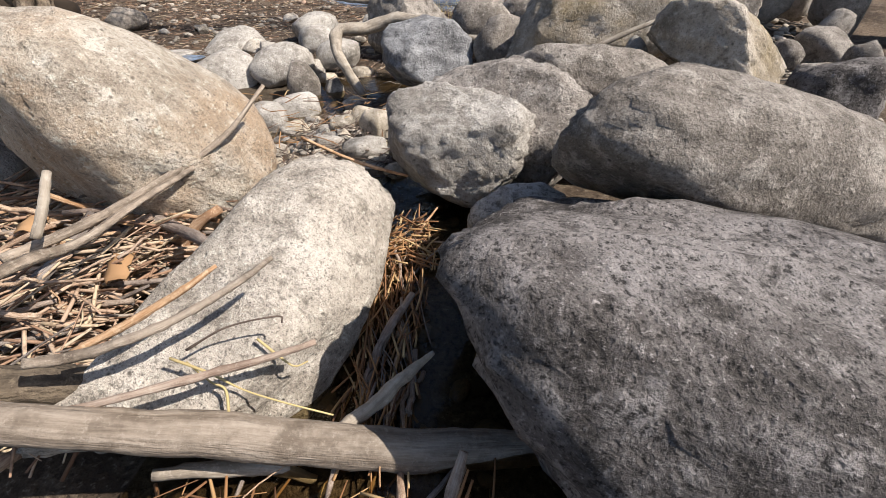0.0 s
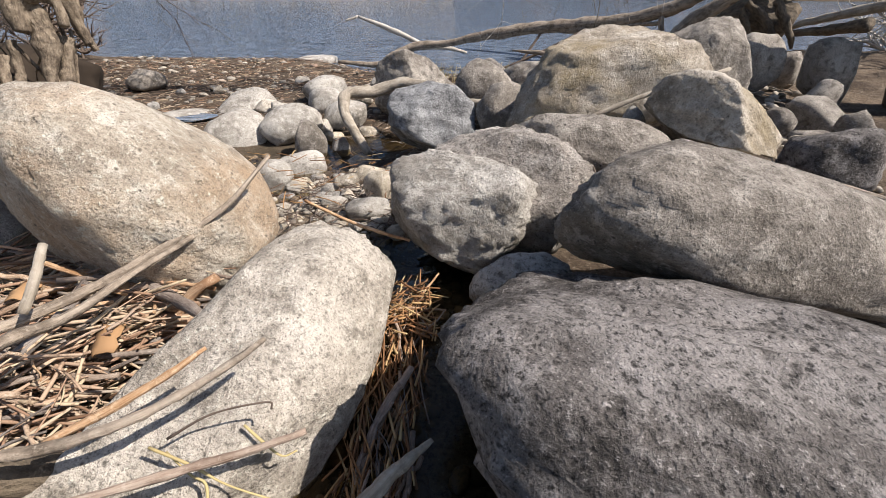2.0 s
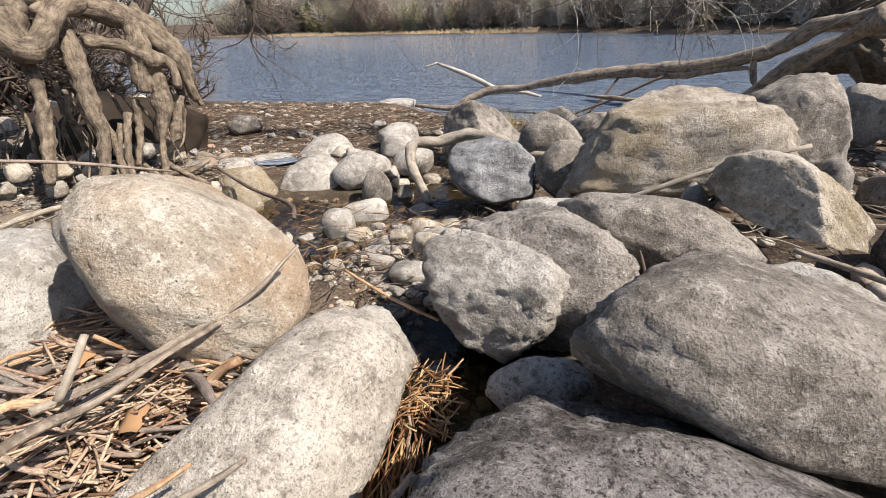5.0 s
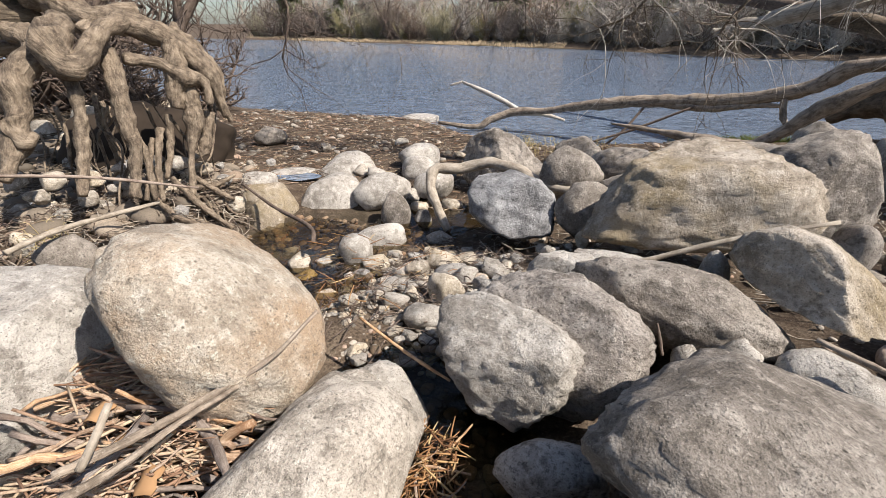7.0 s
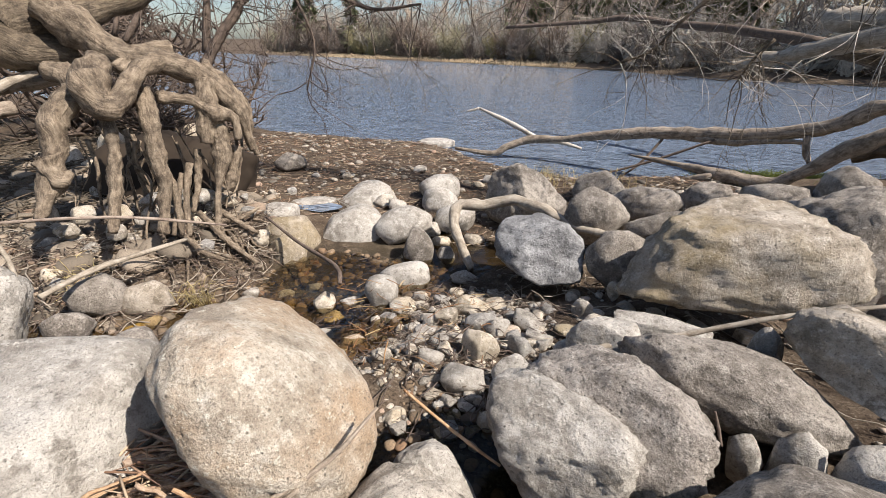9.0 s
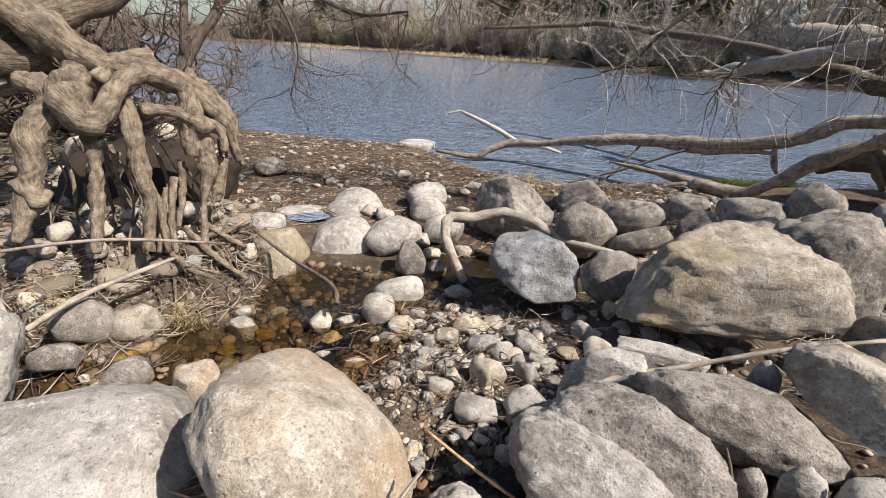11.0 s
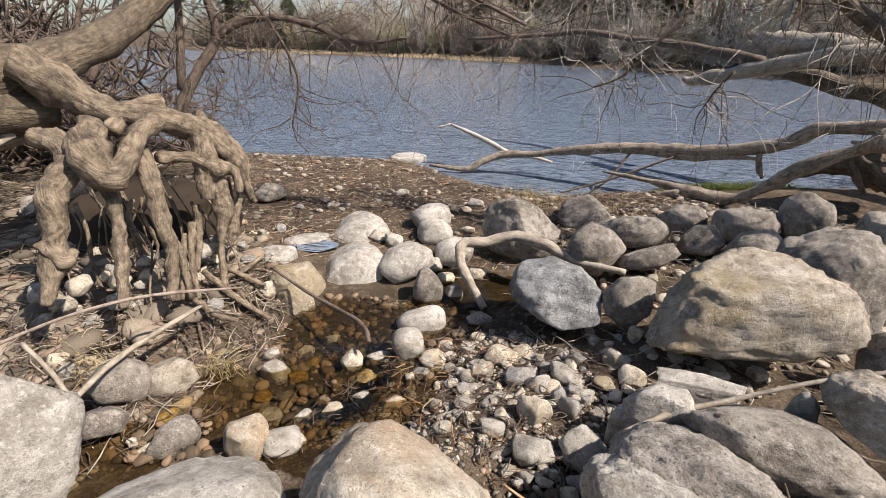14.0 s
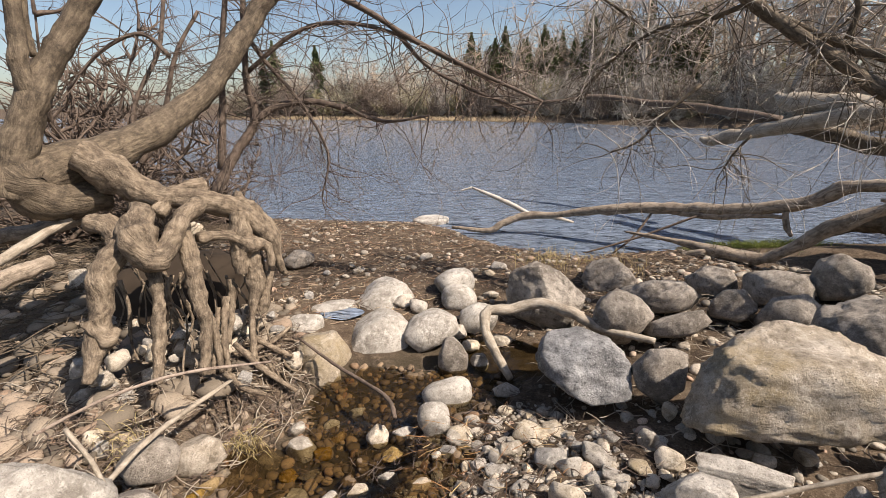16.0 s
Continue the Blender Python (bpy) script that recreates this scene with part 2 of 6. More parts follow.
def build_river(t, b):
    # bright blue base colour imitates much of the sky's reflection
    b.inputs["Base Color"].default_value = (0.23, 0.285, 0.37, 1)
    b.inputs["IOR"].default_value = 1.333
    w = tex_noise(t, 1.0, 3, 0.55, "World", (0.7, 5.0, 1))
    w2 = tex_noise(t, 1.0, 3, 0.6, "World", (2.2, 15, 1))
    n = bump(t, b, w, 1.0, 0.6)
    bump(t, b, w2, 1.0, 0.22, n)


RIVER = mat("rippled_river_water", build_river, 0.03, 1.0)


def build_stream(t, b):
    out = t.nodes["Material Output"]
    gl = t.nodes.new("ShaderNodeBsdfGlossy")
    gl.inputs["Roughness"].default_value = 0.04
    tr = t.nodes.new("ShaderNodeBsdfTransparent")
    tr.inputs[0].default_value = (0.66, 0.60, 0.46, 1)
    fr = t.nodes.new("ShaderNodeFresnel")
    fr.inputs[0].default_value = 1.333
    mx = t.nodes.new("ShaderNodeMixShader")
    bp = t.nodes.new("ShaderNodeBump")
    bp.inputs["Strength"].default_value, bp.inputs["Distance"].default_value = 0.35, 0.03
    t.links.new(tex_noise(t, 11, 3, 0.5, "World"), bp.inputs["Height"])
    t.links.new(bp.outputs[0], gl.inputs["Normal"])
    t.links.new(bp.outputs[0], fr.inputs["Normal"])
    t.links.new(fr.outputs[0], mx.inputs[0])
    t.links.new(tr.outputs[0], mx.inputs[1])
    t.links.new(gl.outputs[0], mx.inputs[2])
    t.links.new(mx.outputs[0], out.inputs[0])


STREAM = mat("clear_shallow_water", build_stream, 0.05)


def leafy(name, a, b_):
    def build(t, b):
        t.links.new(ramp(t, tex_noise(t, 1.2, 4, 0.6, "World"), [(0.35, a), (0.65, b_)]), b.inputs["Base Color"])
    return mat(name, build, 0.9, 0.2)


CONIFER = leafy("conifer_needles", (0.105, 0.125, 0.06), (0.20, 0.215, 0.105))
DRYGRASS = leafy("far_dry_grass", (0.30, 0.225, 0.14), (0.42, 0.33, 0.21))
GRASS = leafy("grass_blades", (0.10, 0.13, 0.03), (0.20, 0.22, 0.06))
STRAW = leafy("straw_blades", (0.38, 0.30, 0.14), (0.55, 0.45, 0.22))
LITTER = leafy("leaf_litter", (0.24, 0.13, 0.06), (0.36, 0.22, 0.11))
BLUEPAPER = leafy("white_and_blue_litter", (0.25, 0.32, 0.45), (0.75, 0.77, 0.80))


# ---- mesh helpers ----
def set_grain(me, grain):
    """Keeps, for the wood's grain, where each vertex lies round and along its limb."""
    layer = me.attributes.new("grain", "FLOAT_VECTOR", "POINT")
    layer.data.foreach_set("vector", np.asarray(grain, dtype=np.float32).ravel())


def mesh_object(name, verts, faces, material, parent=None, smooth=True, label="", grain=None):
    me = bpy.data.meshes.new(name)
    me.from_pydata([tuple(v) for v in verts], [], faces)
    if grain is not None:
        set_grain(me, grain)
    me.materials.append(material)
    if smooth:
        me.polygons.foreach_set("use_smooth", [True] * len(me.polygons))
    me.update()
    ob = new(name, me)
    if parent:
        ob.parent = parent
    if label:
        ob["label"] = label
    return ob


def ico(sub):
    bm = bmesh.new()
    bmesh.ops.create_icosphere(bm, subdivisions=sub, radius=1.0)
    v = np.array([p.co[:] for p in bm.verts])
    f = [[q.index for q in p.verts] for p in bm.faces]
    bm.free()
    return v, f


ICO = {n: ico(n) for n in (2, 3, 4, 5)}


def noise_field(v, scale, octaves, seed):
    off = Vector((seed * 7.31, seed * 3.17, seed * 5.73))
    return np.array([noise.fractal(Vector(p) * scale + off, 1.0, 2.0, octaves) for p in v])


def rock_shape(sub, seed, facets=(), cuts=7, square=0.35, rough=0.05, depth=0.80, edge=0.03, blunt=0.05, fitted=False):
    """A unit boulder: a rounded block, flattened by planes and roughened; a fitted one keeps its half widths."""
    if fitted:
        cuts, square, depth, blunt = 7, 0.1, 0.88, 0.03
    rnd = np.random.RandomState(seed)
    v, f = ICO[sub]
    v = v.copy()
    k = 2 + 2.5 * square
    v = v / ((np.abs(v) ** k).sum(1, keepdims=True) ** (1 / k))
    planes = [(Vector(d).normalized(), h + 0.02 * fitted) for d, h in facets]
    for _ in range(cuts):
        d = Vector(rnd.normal(size=3)).normalized()
        planes.append((d, depth + 0.2 * rnd.rand()))
    for d, h in planes:
        d = np.array(d)
        over = v @ d - h
        soft = blunt * np.log1p(np.exp(np.clip(over / blunt, -30, 30)))
        v = v - soft[:, None] * d * 0.95
    n = noise_field(v, 1.3, 3, seed) * rough * 1.4
    n += noise_field(v, 4.5, 3, seed + 3) * rough * (0.9 if fitted else 0.45)
    if sub >= 5:
        n += noise_field(v, 13, 4, seed + 5) * edge * 0.7
    v = v * (1 + n)[:, None]
    if not fitted:
        v = v / np.abs(v).max(0)
    return v, f


def boulder(label, material, at, radii, yaw, tilt, seed, facets=(), sub=4, name="boulder", category="boulder", lean=0, **shape):
    """A boulder at its middle, with half widths across, in depth and in height, turned by yaw, tipped sideways by tilt and back by lean."""
    v, f = rock_shape(sub, seed, facets, **shape)
    ob = mesh_object(name, v * np.array(radii), f, material)
    ob.matrix_world = Matrix.Translation(at) @ Euler((0, 0, radians(yaw))).to_matrix().to_4x4() @ Euler((0, radians(tilt), 0)).to_matrix().to_4x4() @ Euler((radians(lean), 0, 0)).to_matrix().to_4x4()
    return tagged(ob, label, category)


def spline(points, steps):
    """A smooth line through the points, of x, y, z and radius."""
    p = np.array(points, float)
    p = np.vstack([2 * p[0] - p[1], p, 2 * p[-1] - p[-2]])
    out = []
    for i in range(1, len(p) - 2):
        for s in range(steps):
            t = s / steps
            a, b, c, d = p[i - 1:i + 3]
            out.append(0.5 * (2 * b + (c - a) * t + (2 * a - 5 * b + 4 * c - d) * t * t + (3 * b - a - 3 * c + d) * t ** 3))
    out.append(p[-2])
    out = np.array(out)
    out[:, 3] = np.maximum(out[:, 3], 0.0008)
    return out


def tube_data(line, sides=8, knots=0.0, seed=0, base=0):
    """Vertices and faces of a tapering, knotty limb along a line of x, y, z, radius."""
    n = len(line)
    tang = np.gradient(line[:, :3], axis=0)
    tang /= np.linalg.norm(tang, axis=1, keepdims=True) + 1e-9
    ref = np.array((0.31, 0.17, 0.93)) if abs(tang[0][2]) < 0.9 else np.array((1.0, 0.1, 0.0))
    u = np.cross(tang, ref)
    u /= np.linalg.norm(u, axis=1, keepdims=True) + 1e-9
    w = np.cross(tang, u)
    a = np.linspace(0, 2 * math.pi, sides, endpoint=False)
    r = np.repeat(line[:, 3:4], sides, 1)
    if knots:
        q = line[:, None, :3] + r[..., None] * (np.cos(a)[None, :, None] * u[:, None] + np.sin(a)[None, :, None] * w[:, None])
        k = np.array([noise.fractal(Vector(p) * (0.6 / max(float(line[:, 3].max()), 0.01)) + Vector((seed, 0, 0)), 0.8, 2.0, 4) for p in q.reshape(-1, 3)]).reshape(n, sides)
        r = r * (1 + knots * k)
    v = line[:, None, :3] + r[..., None] * (np.cos(a)[None, :, None] * u[:, None] + np.sin(a)[None, :, None] * w[:, None])
    v = v.reshape(-1, 3)
    step = np.linalg.norm(np.diff(line[:, :3], axis=0, prepend=line[:1, :3]), axis=1).cumsum() + seed * 1.7 + float(line[0, 0]) * 3
    r0 = np.repeat(line[:, 3:4], sides, 1)
    grain = np.stack([np.cos(a)[None] * r0, np.sin(a)[None] * r0, np.repeat(step[:, None], sides, 1)], -1).reshape(-1, 3)
    f = []
    for i in range(n - 1):
        for j in range(sides):
            k = (j + 1) % sides
            f.append((base + i * sides + j, base + i * sides + k, base + (i + 1) * sides + k, base + (i + 1) * sides + j))
    f.append(tuple(base + j for j in range(sides))[::-1])
    f.append(tuple(base + (n - 1) * sides + j for j in range(sides)))
    return v, f, grain


class Limbs:
    """Collects many limbs into one mesh."""
    def __init__(self):
        self.v, self.f, self.g, self.n = [], [], [], 0

    def add(self, line, sides=6, knots=0.0, seed=0):
        v, f, g = tube_data(line, sides, knots, seed, self.n)
        self.v.append(v)
        self.g.append(g)
        self.f += f
        self.n += len(v)

    def make(self, name, material, parent=None, label=""):
        return mesh_object(name, np.vstack(self.v), self.f, material, parent, True, label, np.vstack(self.g))


def limb(name, points, material, label="", category="", parent=None, sides=10, knots=0.25, steps=6, seed=1):
    v, f, g = tube_data(spline(points, steps), sides, knots, seed)
    ob = mesh_object(name, v, f, material, parent, grain=g)
    return tagged(ob, label, category)


def twigs(bag, start, way, length, radius, rnd, level, droop=0.0, wander=0.35, kids=4, sides=4):
    """A bare branch that forks into ever finer ones."""
    n = 6 if level > 0 else 4
    p, d = np.array(start, float), np.array(way, float)
    d /= np.linalg.norm(d)
    pts = [(*p, radius)]
    for i in range(n):
        d = d + rnd.normal(size=3) * wander * 0.45 + np.array((0, 0, -droop))
        d /= np.linalg.norm(d)
        p = p + d * length / n
        pts.append((*p, radius * (1 - 0.8 * (i + 1) / n)))
        if level > 0 and i > 0:
            for _ in range(max(1, kids // 3)):
                if rnd.rand() < kids / 5:
                    side = d + rnd.normal(size=3) * 0.75
                    twigs(bag, p, side, length * (0.35 + 0.3 * rnd.rand()), radius * 0.5, rnd, level - 1, droop, wander, kids, max(3, sides - 1))
    bag.add(spline(pts, 2 if level > 0 else 1), sides)


# ---- ground and water ----
GROUND = [(0.2, 0.9, 0.60), (-0.4, 2.05, 0.52), (-0.8, 2.15, 0.48), (-1.6, 2.8, 0.08), (-2.4, 2.95, 0.0), (-2.35, 3.7, -0.05), (-1.4, 4.4, -0.02),
          (-0.9, 4.9, 0.06), (-0.35, 4.4, 0.14), (-4.8, 6.8, 0.18), (-3.1, 2.2, 0.22), (-3.9, 3.9, 0.40), (-4.6, 2.5, 0.42), (0.5, 3.3, 0.48),
          (1.2, 4.5, 0.42), (2.5, 5.8, 0.5), (2.2, 2.5, 0.7), (1.0, 1.0, 0.66), (-1.0, 1.2, 0.58), (-2.0, 1.2, 0.45), (-0.7, 5.7, 0.16),
          (0.3, 6.7, 0.22), (2.5, 8.0, 0.35), (4.0, 8.5, 0.6), (-2.6, 8.0, 0.12), (-6.5, 5.0, 0.6), (0.2, -1.5, 0.75), (-3.5, -0.5, 0.7),
          (4.0, 0.5, 0.85), (-2.6, 6.0, 0.16), (-1.8, 2.15, 0.16)]
NEAR_SHORE = [(-300, 60), (-30, 14), (-9, 10.6), (-7.4, 10), (-5.2, 10.1), (-3.9, 10.3), (-2.9, 10.0), (-2.2, 9.3), (-1.6, 8.9), (0, 8.5), (0.7, 8.95),
              (2.4, 9.7), (4, 10.2), (8, 11), (30, 10), (300, -40)]
FAR_SHORE = [(-300, 160), (-55, 80), (-20, 67), (0, 57), (10, 46), (25, 40), (60, 34), (300, 0)]
G_, N_, F_ = np.array(GROUND), np.array(NEAR_SHORE, float), np.array(FAR_SHORE, float)


def height(x, y):
    """The ground's height: a stony bank that slopes to the river, the river's bed and the far bank."""
    x, y = np.asarray(x, float), np.asarray(y, float)
    d2 = (x[..., None] - G_[:, 0]) ** 2 + (y[..., None] - G_[:, 1]) ** 2 + 0.02
    w = d2 ** -1.6
    z = (w * G_[:, 2]).sum(-1) / w.sum(-1)
    yn, yf = np.interp(x, N_[:, 0], N_[:, 1]), np.interp(x, F_[:, 0], F_[:, 1])
    z = np.minimum(z, np.maximum((yn - y) * 0.14, (yn - y) * 0.3))
    z = np.maximum(z, -0.7)
    far = np.clip((y - yf) * 0.12, -0.7, 1.2) + np.clip((y - yf - 14) * 0.06, 0, 3)
    return np.where(y > (yn + yf) / 2, far, z)


def h(x, y):
    return float(height(x, y))


def spread(lo, hi, step, reach):
    mid = np.arange(lo, hi + step / 2, step)
    out, s = [], step
    d = 0
    while d < reach:
        s *= 1.25
        d += s
        out.append(d)
    out = np.array(out)
    return np.concatenate([lo - out[::-1], mid, hi + out])


gx, gy = spread(-7, 5, 0.06, 600), spread(-1, 11.5, 0.06, 700)
GX, GY = np.meshgrid(gx, gy)
GZ = height(GX, GY)
near = (np.abs(GX) < 9) & (GY < 14) & (GY > -4)
rel = np.array([noise.fractal(Vector((x * 2.2, y * 2.2, 0.3)), 1.0, 2.0, 5) if k else 0.0 for x, y, k in zip(GX.ravel(), GY.ravel(), near.ravel())]).reshape(GX.shape)
GZ = GZ + rel * 0.035
ny, nx = GX.shape
idx = np.arange(nx * ny).reshape(ny, nx)
quads = np.stack([idx[:-1, :-1], idx[:-1, 1:], idx[1:, 1:], idx[1:, :-1]], -1).reshape(-1, 4).tolist()
ground = mesh_object("ground", np.stack([GX, GY, GZ], -1).reshape(-1, 3), quads, SOIL)
tagged(ground, "brown muddy gravel bank sloping down to the river", "ground", kind="structure")

rx, ry = np.concatenate([[-600, -200, -60], np.arange(-20, 21, 4.0), [60, 200, 600]]), np.concatenate([np.arange(5.5, 20, 2.0), np.arange(24, 120, 12.0), [200, 400]])
RX, RY = np.meshgrid(rx, ry)
ri = np.arange(RX.size).reshape(RX.shape)
rq = np.stack([ri[:-1, :-1], ri[:-1, 1:], ri[1:, 1:], ri[1:, :-1]], -1).reshape(-1, 4).tolist()
river = mesh_object("river_water", np.stack([RX, RY, RX * 0], -1).reshape(-1, 3), rq, RIVER)
tagged(river, "rippled river water with the sky's blue reflection put into its colour", "river", kind="structure")

LEVEL = np.array([(0.1, 0.6, 0.66), (0.1, 1.2, 0.63), (-0.3, 2.0, 0.545), (-0.7, 2.4, 0.40), (-1.2, 2.9, 0.17), (-2.0, 3.0, 0.10), (-1.75, 2.3, 0.19), (-2.6, 2.4, 0.16), (-3.1, 1.9, 0.27), (-2.2, 3.8, 0.05),
                  (-1.2, 4.3, 0.06), (-0.6, 4.6, 0.11), (-1.4, 5.4, 0.07), (-1.9, 7.0, 0.06), (-2.2, 8.4, 0.03)])
sx, sy = np.arange(-3.6, 0.62, 0.06), np.arange(0.2, 8.8, 0.06)
SX, SY = np.meshgrid(sx, sy)
d2 = (SX[..., None] - LEVEL[:, 0]) ** 2 + (SY[..., None] - LEVEL[:, 1]) ** 2 + 0.02
wgt = d2 ** -1.6
SZ = (wgt * LEVEL[:, 2]).sum(-1) / wgt.sum(-1)
far_off = np.sqrt(d2.min(-1))
si = np.arange(SX.size).reshape(SX.shape)
keep = far_off < 0.62
sq = [q for q in np.stack([si[:-1, :-1], si[:-1, 1:], si[1:, 1:], si[1:, :-1]], -1).reshape(-1, 4).tolist() if all(keep.ravel()[k] for k in q)]
stream = mesh_object("stream_water", np.stack([SX, SY, SZ], -1).reshape(-1, 3), sq, STREAM)
tagged(stream, "clear shallow brook water trickling over brown stones", "brook", kind="structure")



# ---- boulders ----
boulder('large tan boulder with rusty orange speckles and a rounded top', TAN, (-0.873, 1.552, 0.989), (0.455, 0.442, 0.290), 46, 48, 11, [((-0.29, 0.28, 0.91), 0.81), ((-0.77, 0.64, 0.07), 0.81), ((-0.67, -0.48, -0.57), 0.84), ((0.90, -0.42, 0.13), 0.84), ((0.37, 0.37, 0.85), 0.85), ((0.79, -0.04, 0.61), 0.87), ((-0.30, -0.60, -0.74), 0.87), ((-0.97, 0.20, -0.11), 0.89), ((0.14, 0.57, 0.81), 0.86), ((-0.66, 0.28, 0.70), 0.88), ((-0.40, 0.77, 0.50), 0.91), ((-0.77, -0.34, -0.55), 0.86), ((-0.86, 0.49, -0.11), 0.85)], lean=5, fitted=True, sub=5, rough=0.035, edge=0.035)
boulder('large cream granite boulder worn smooth beside the brook', CREAM, (-0.361, 1.034, 0.739), (0.592, 0.322, 0.237), 69, -12, 12, [((-0.11, 0.92, 0.37), 0.54), ((-0.94, -0.31, -0.12), 0.56), ((0.33, -0.92, -0.21), 0.82), ((0.95, -0.20, 0.22), 0.88), ((0.93, 0.10, 0.35), 0.88), ((0.60, -0.79, -0.13), 0.85), ((0.65, 0.58, 0.49), 0.88), ((-0.41, -0.08, 0.91), 0.84), ((-0.32, -0.93, 0.17), 0.84)], lean=11, fitted=True, sub=5, rough=0.04, edge=0.035)
# the shade over this boulder is put into its stone colour
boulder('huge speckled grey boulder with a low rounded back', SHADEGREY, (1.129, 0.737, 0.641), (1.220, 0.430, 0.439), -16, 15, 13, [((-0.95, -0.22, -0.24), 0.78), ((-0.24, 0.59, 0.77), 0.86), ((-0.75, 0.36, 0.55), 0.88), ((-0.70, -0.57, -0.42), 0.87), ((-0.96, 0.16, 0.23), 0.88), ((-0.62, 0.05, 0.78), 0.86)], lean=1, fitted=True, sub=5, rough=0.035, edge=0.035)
boulder('big smooth grey boulder with a domed top', DULL, (1.004, 1.491, 0.941), (0.681, 0.332, 0.249), 15, 17, 14, [((-0.07, -0.46, -0.88), 0.61), ((-0.93, 0.34, 0.12), 0.81), ((0.35, -0.03, 0.94), 0.81), ((0.15, 0.45, 0.88), 0.86), ((-0.72, -0.43, -0.55), 0.86), ((-0.78, 0.35, 0.52), 0.87), ((0.00, 0.02, 1.00), 0.85), ((-0.86, 0.48, 0.20), 0.82), ((-0.04, -0.48, -0.88), 0.62)], lean=-5, fitted=True, sub=5, rough=0.03, edge=0.035)
boulder('angular grey-brown boulder with a broken ridge and flat face', PALE, (0.132, 1.841, 0.836), (0.364, 0.208, 0.246), -33, 5, 15, [((0.96, 0.20, -0.19), 0.72), ((-0.23, -0.10, 0.97), 0.79), ((-0.74, -0.46, -0.49), 0.79), ((-0.11, -0.17, -0.98), 0.84), ((-0.80, -0.08, 0.59), 0.85), ((0.91, 0.18, -0.38), 0.73), ((-0.03, 0.13, 0.99), 0.81), ((-0.49, -0.37, -0.79), 0.80), ((0.20, -0.07, -0.98), 0.87), ((-0.94, -0.32, -0.10), 0.88), ((-0.66, -0.32, 0.68), 0.87), ((-0.05, -0.04, 1.00), 0.79), ((1.00, 0.08, -0.03), 0.78), ((0.69, -0.65, -0.33), 0.66), ((-0.03, -0.77, 0.63), 0.74), ((0.99, 0.01, 0.16), 0.74)], lean=-33, fitted=True, sub=5, rough=0.055, edge=0.07)
boulder('pitted pale grey boulder leaning behind an angular one', GREY, (0.307, 2.049, 0.817), (0.419, 0.287, 0.282), -29, -7, 16, [((0.96, 0.11, -0.26), 0.76), ((0.37, 0.66, 0.66), 0.84), ((-0.96, -0.01, 0.29), 0.85), ((-0.45, 0.14, 0.88), 0.87), ((-0.29, 0.61, 0.74), 0.89), ((-0.80, 0.29, 0.53), 0.86), ((0.78, 0.49, 0.39), 0.89), ((0.91, -0.11, -0.40), 0.83), ((-0.24, 0.26, 0.94), 0.88), ((0.34, 0.45, 0.83), 0.89), ((0.22, -0.73, 0.65), 0.80)], lean=2, fitted=True, sub=5, rough=0.055, edge=0.07)
boulder('long flattish grey boulder half in shade', DULL, (0.827, 2.413, 0.818), (0.502, 0.308, 0.198), -1, 16, 17, [((-0.80, 0.23, 0.55), 0.74), ((0.78, -0.39, 0.49), 0.79), ((-0.30, 0.06, -0.95), 0.80), ((-0.62, 0.16, 0.77), 0.76), ((0.38, -0.16, -0.91), 0.86), ((-0.03, -0.21, 0.98), 0.89), ((-0.53, -0.35, 0.77), 0.86), ((0.56, -0.36, 0.75), 0.83)], lean=-34, fitted=True, sub=5, rough=0.04, edge=0.035)
boulder('grey and white stone leaning on a cream boulder', PALE, (-0.285, 1.659, 0.621), (0.155, 0.118, 0.195), 32, -13, 18, [((0.95, -0.00, 0.31), 0.80), ((-0.06, 0.09, 0.99), 0.85), ((0.33, 0.01, 0.94), 0.87), ((0.97, 0.05, 0.23), 0.80), ((0.76, 0.14, 0.64), 0.87)], lean=-32, fitted=True, sub=5, name='stone', category='stone', rough=0.05, edge=0.035)
boulder('olive-brown angular boulder with a peaked top', MOSSY, (1.244, 2.431, 1.041), (0.334, 0.259, 0.187), -30, 22, 19, [((0.46, -0.09, -0.88), 0.51), ((0.32, 0.12, 0.94), 0.77), ((-0.90, -0.03, 0.44), 0.78), ((-0.13, -0.09, -0.99), 0.70), ((0.62, -0.02, 0.78), 0.78), ((-1.00, -0.06, 0.03), 0.82), ((-0.52, 0.15, 0.84), 0.84), ((0.54, -0.09, -0.84), 0.53), ((-0.53, -0.10, -0.84), 0.83), ((0.96, -0.09, 0.28), 0.92), ((-0.88, 0.09, 0.47), 0.79), ((-0.29, -0.95, 0.05), 0.66), ((0.75, -0.40, 0.53), 0.66)], lean=-13, fitted=True, sub=5, rough=0.055, edge=0.035)
boulder('massive buff boulder with a cracked ledge along its front', MOSSY, (1.031, 3.509, 0.930), (0.755, 0.371, 0.485), 7, -9, 20, [((-0.16, 0.19, -0.97), 0.51), ((-0.81, 0.10, 0.58), 0.70), ((0.30, 0.11, -0.95), 0.61), ((0.80, -0.38, 0.47), 0.83), ((0.97, -0.25, -0.03), 0.86), ((-0.51, 0.02, 0.86), 0.79), ((0.57, -0.42, 0.70), 0.82), ((-0.44, 0.19, -0.88), 0.64), ((-0.91, 0.12, 0.39), 0.74), ((0.12, -0.42, 0.90), 0.89), ((0.79, -0.27, 0.54), 0.83), ((0.41, -0.20, 0.89), 0.88), ((-0.18, -0.77, -0.62), 0.72), ((0.07, -0.63, 0.77), 0.74), ((-0.89, -0.41, 0.20), 0.78)], lean=-39, fitted=True, sub=5, rough=0.055, edge=0.07)
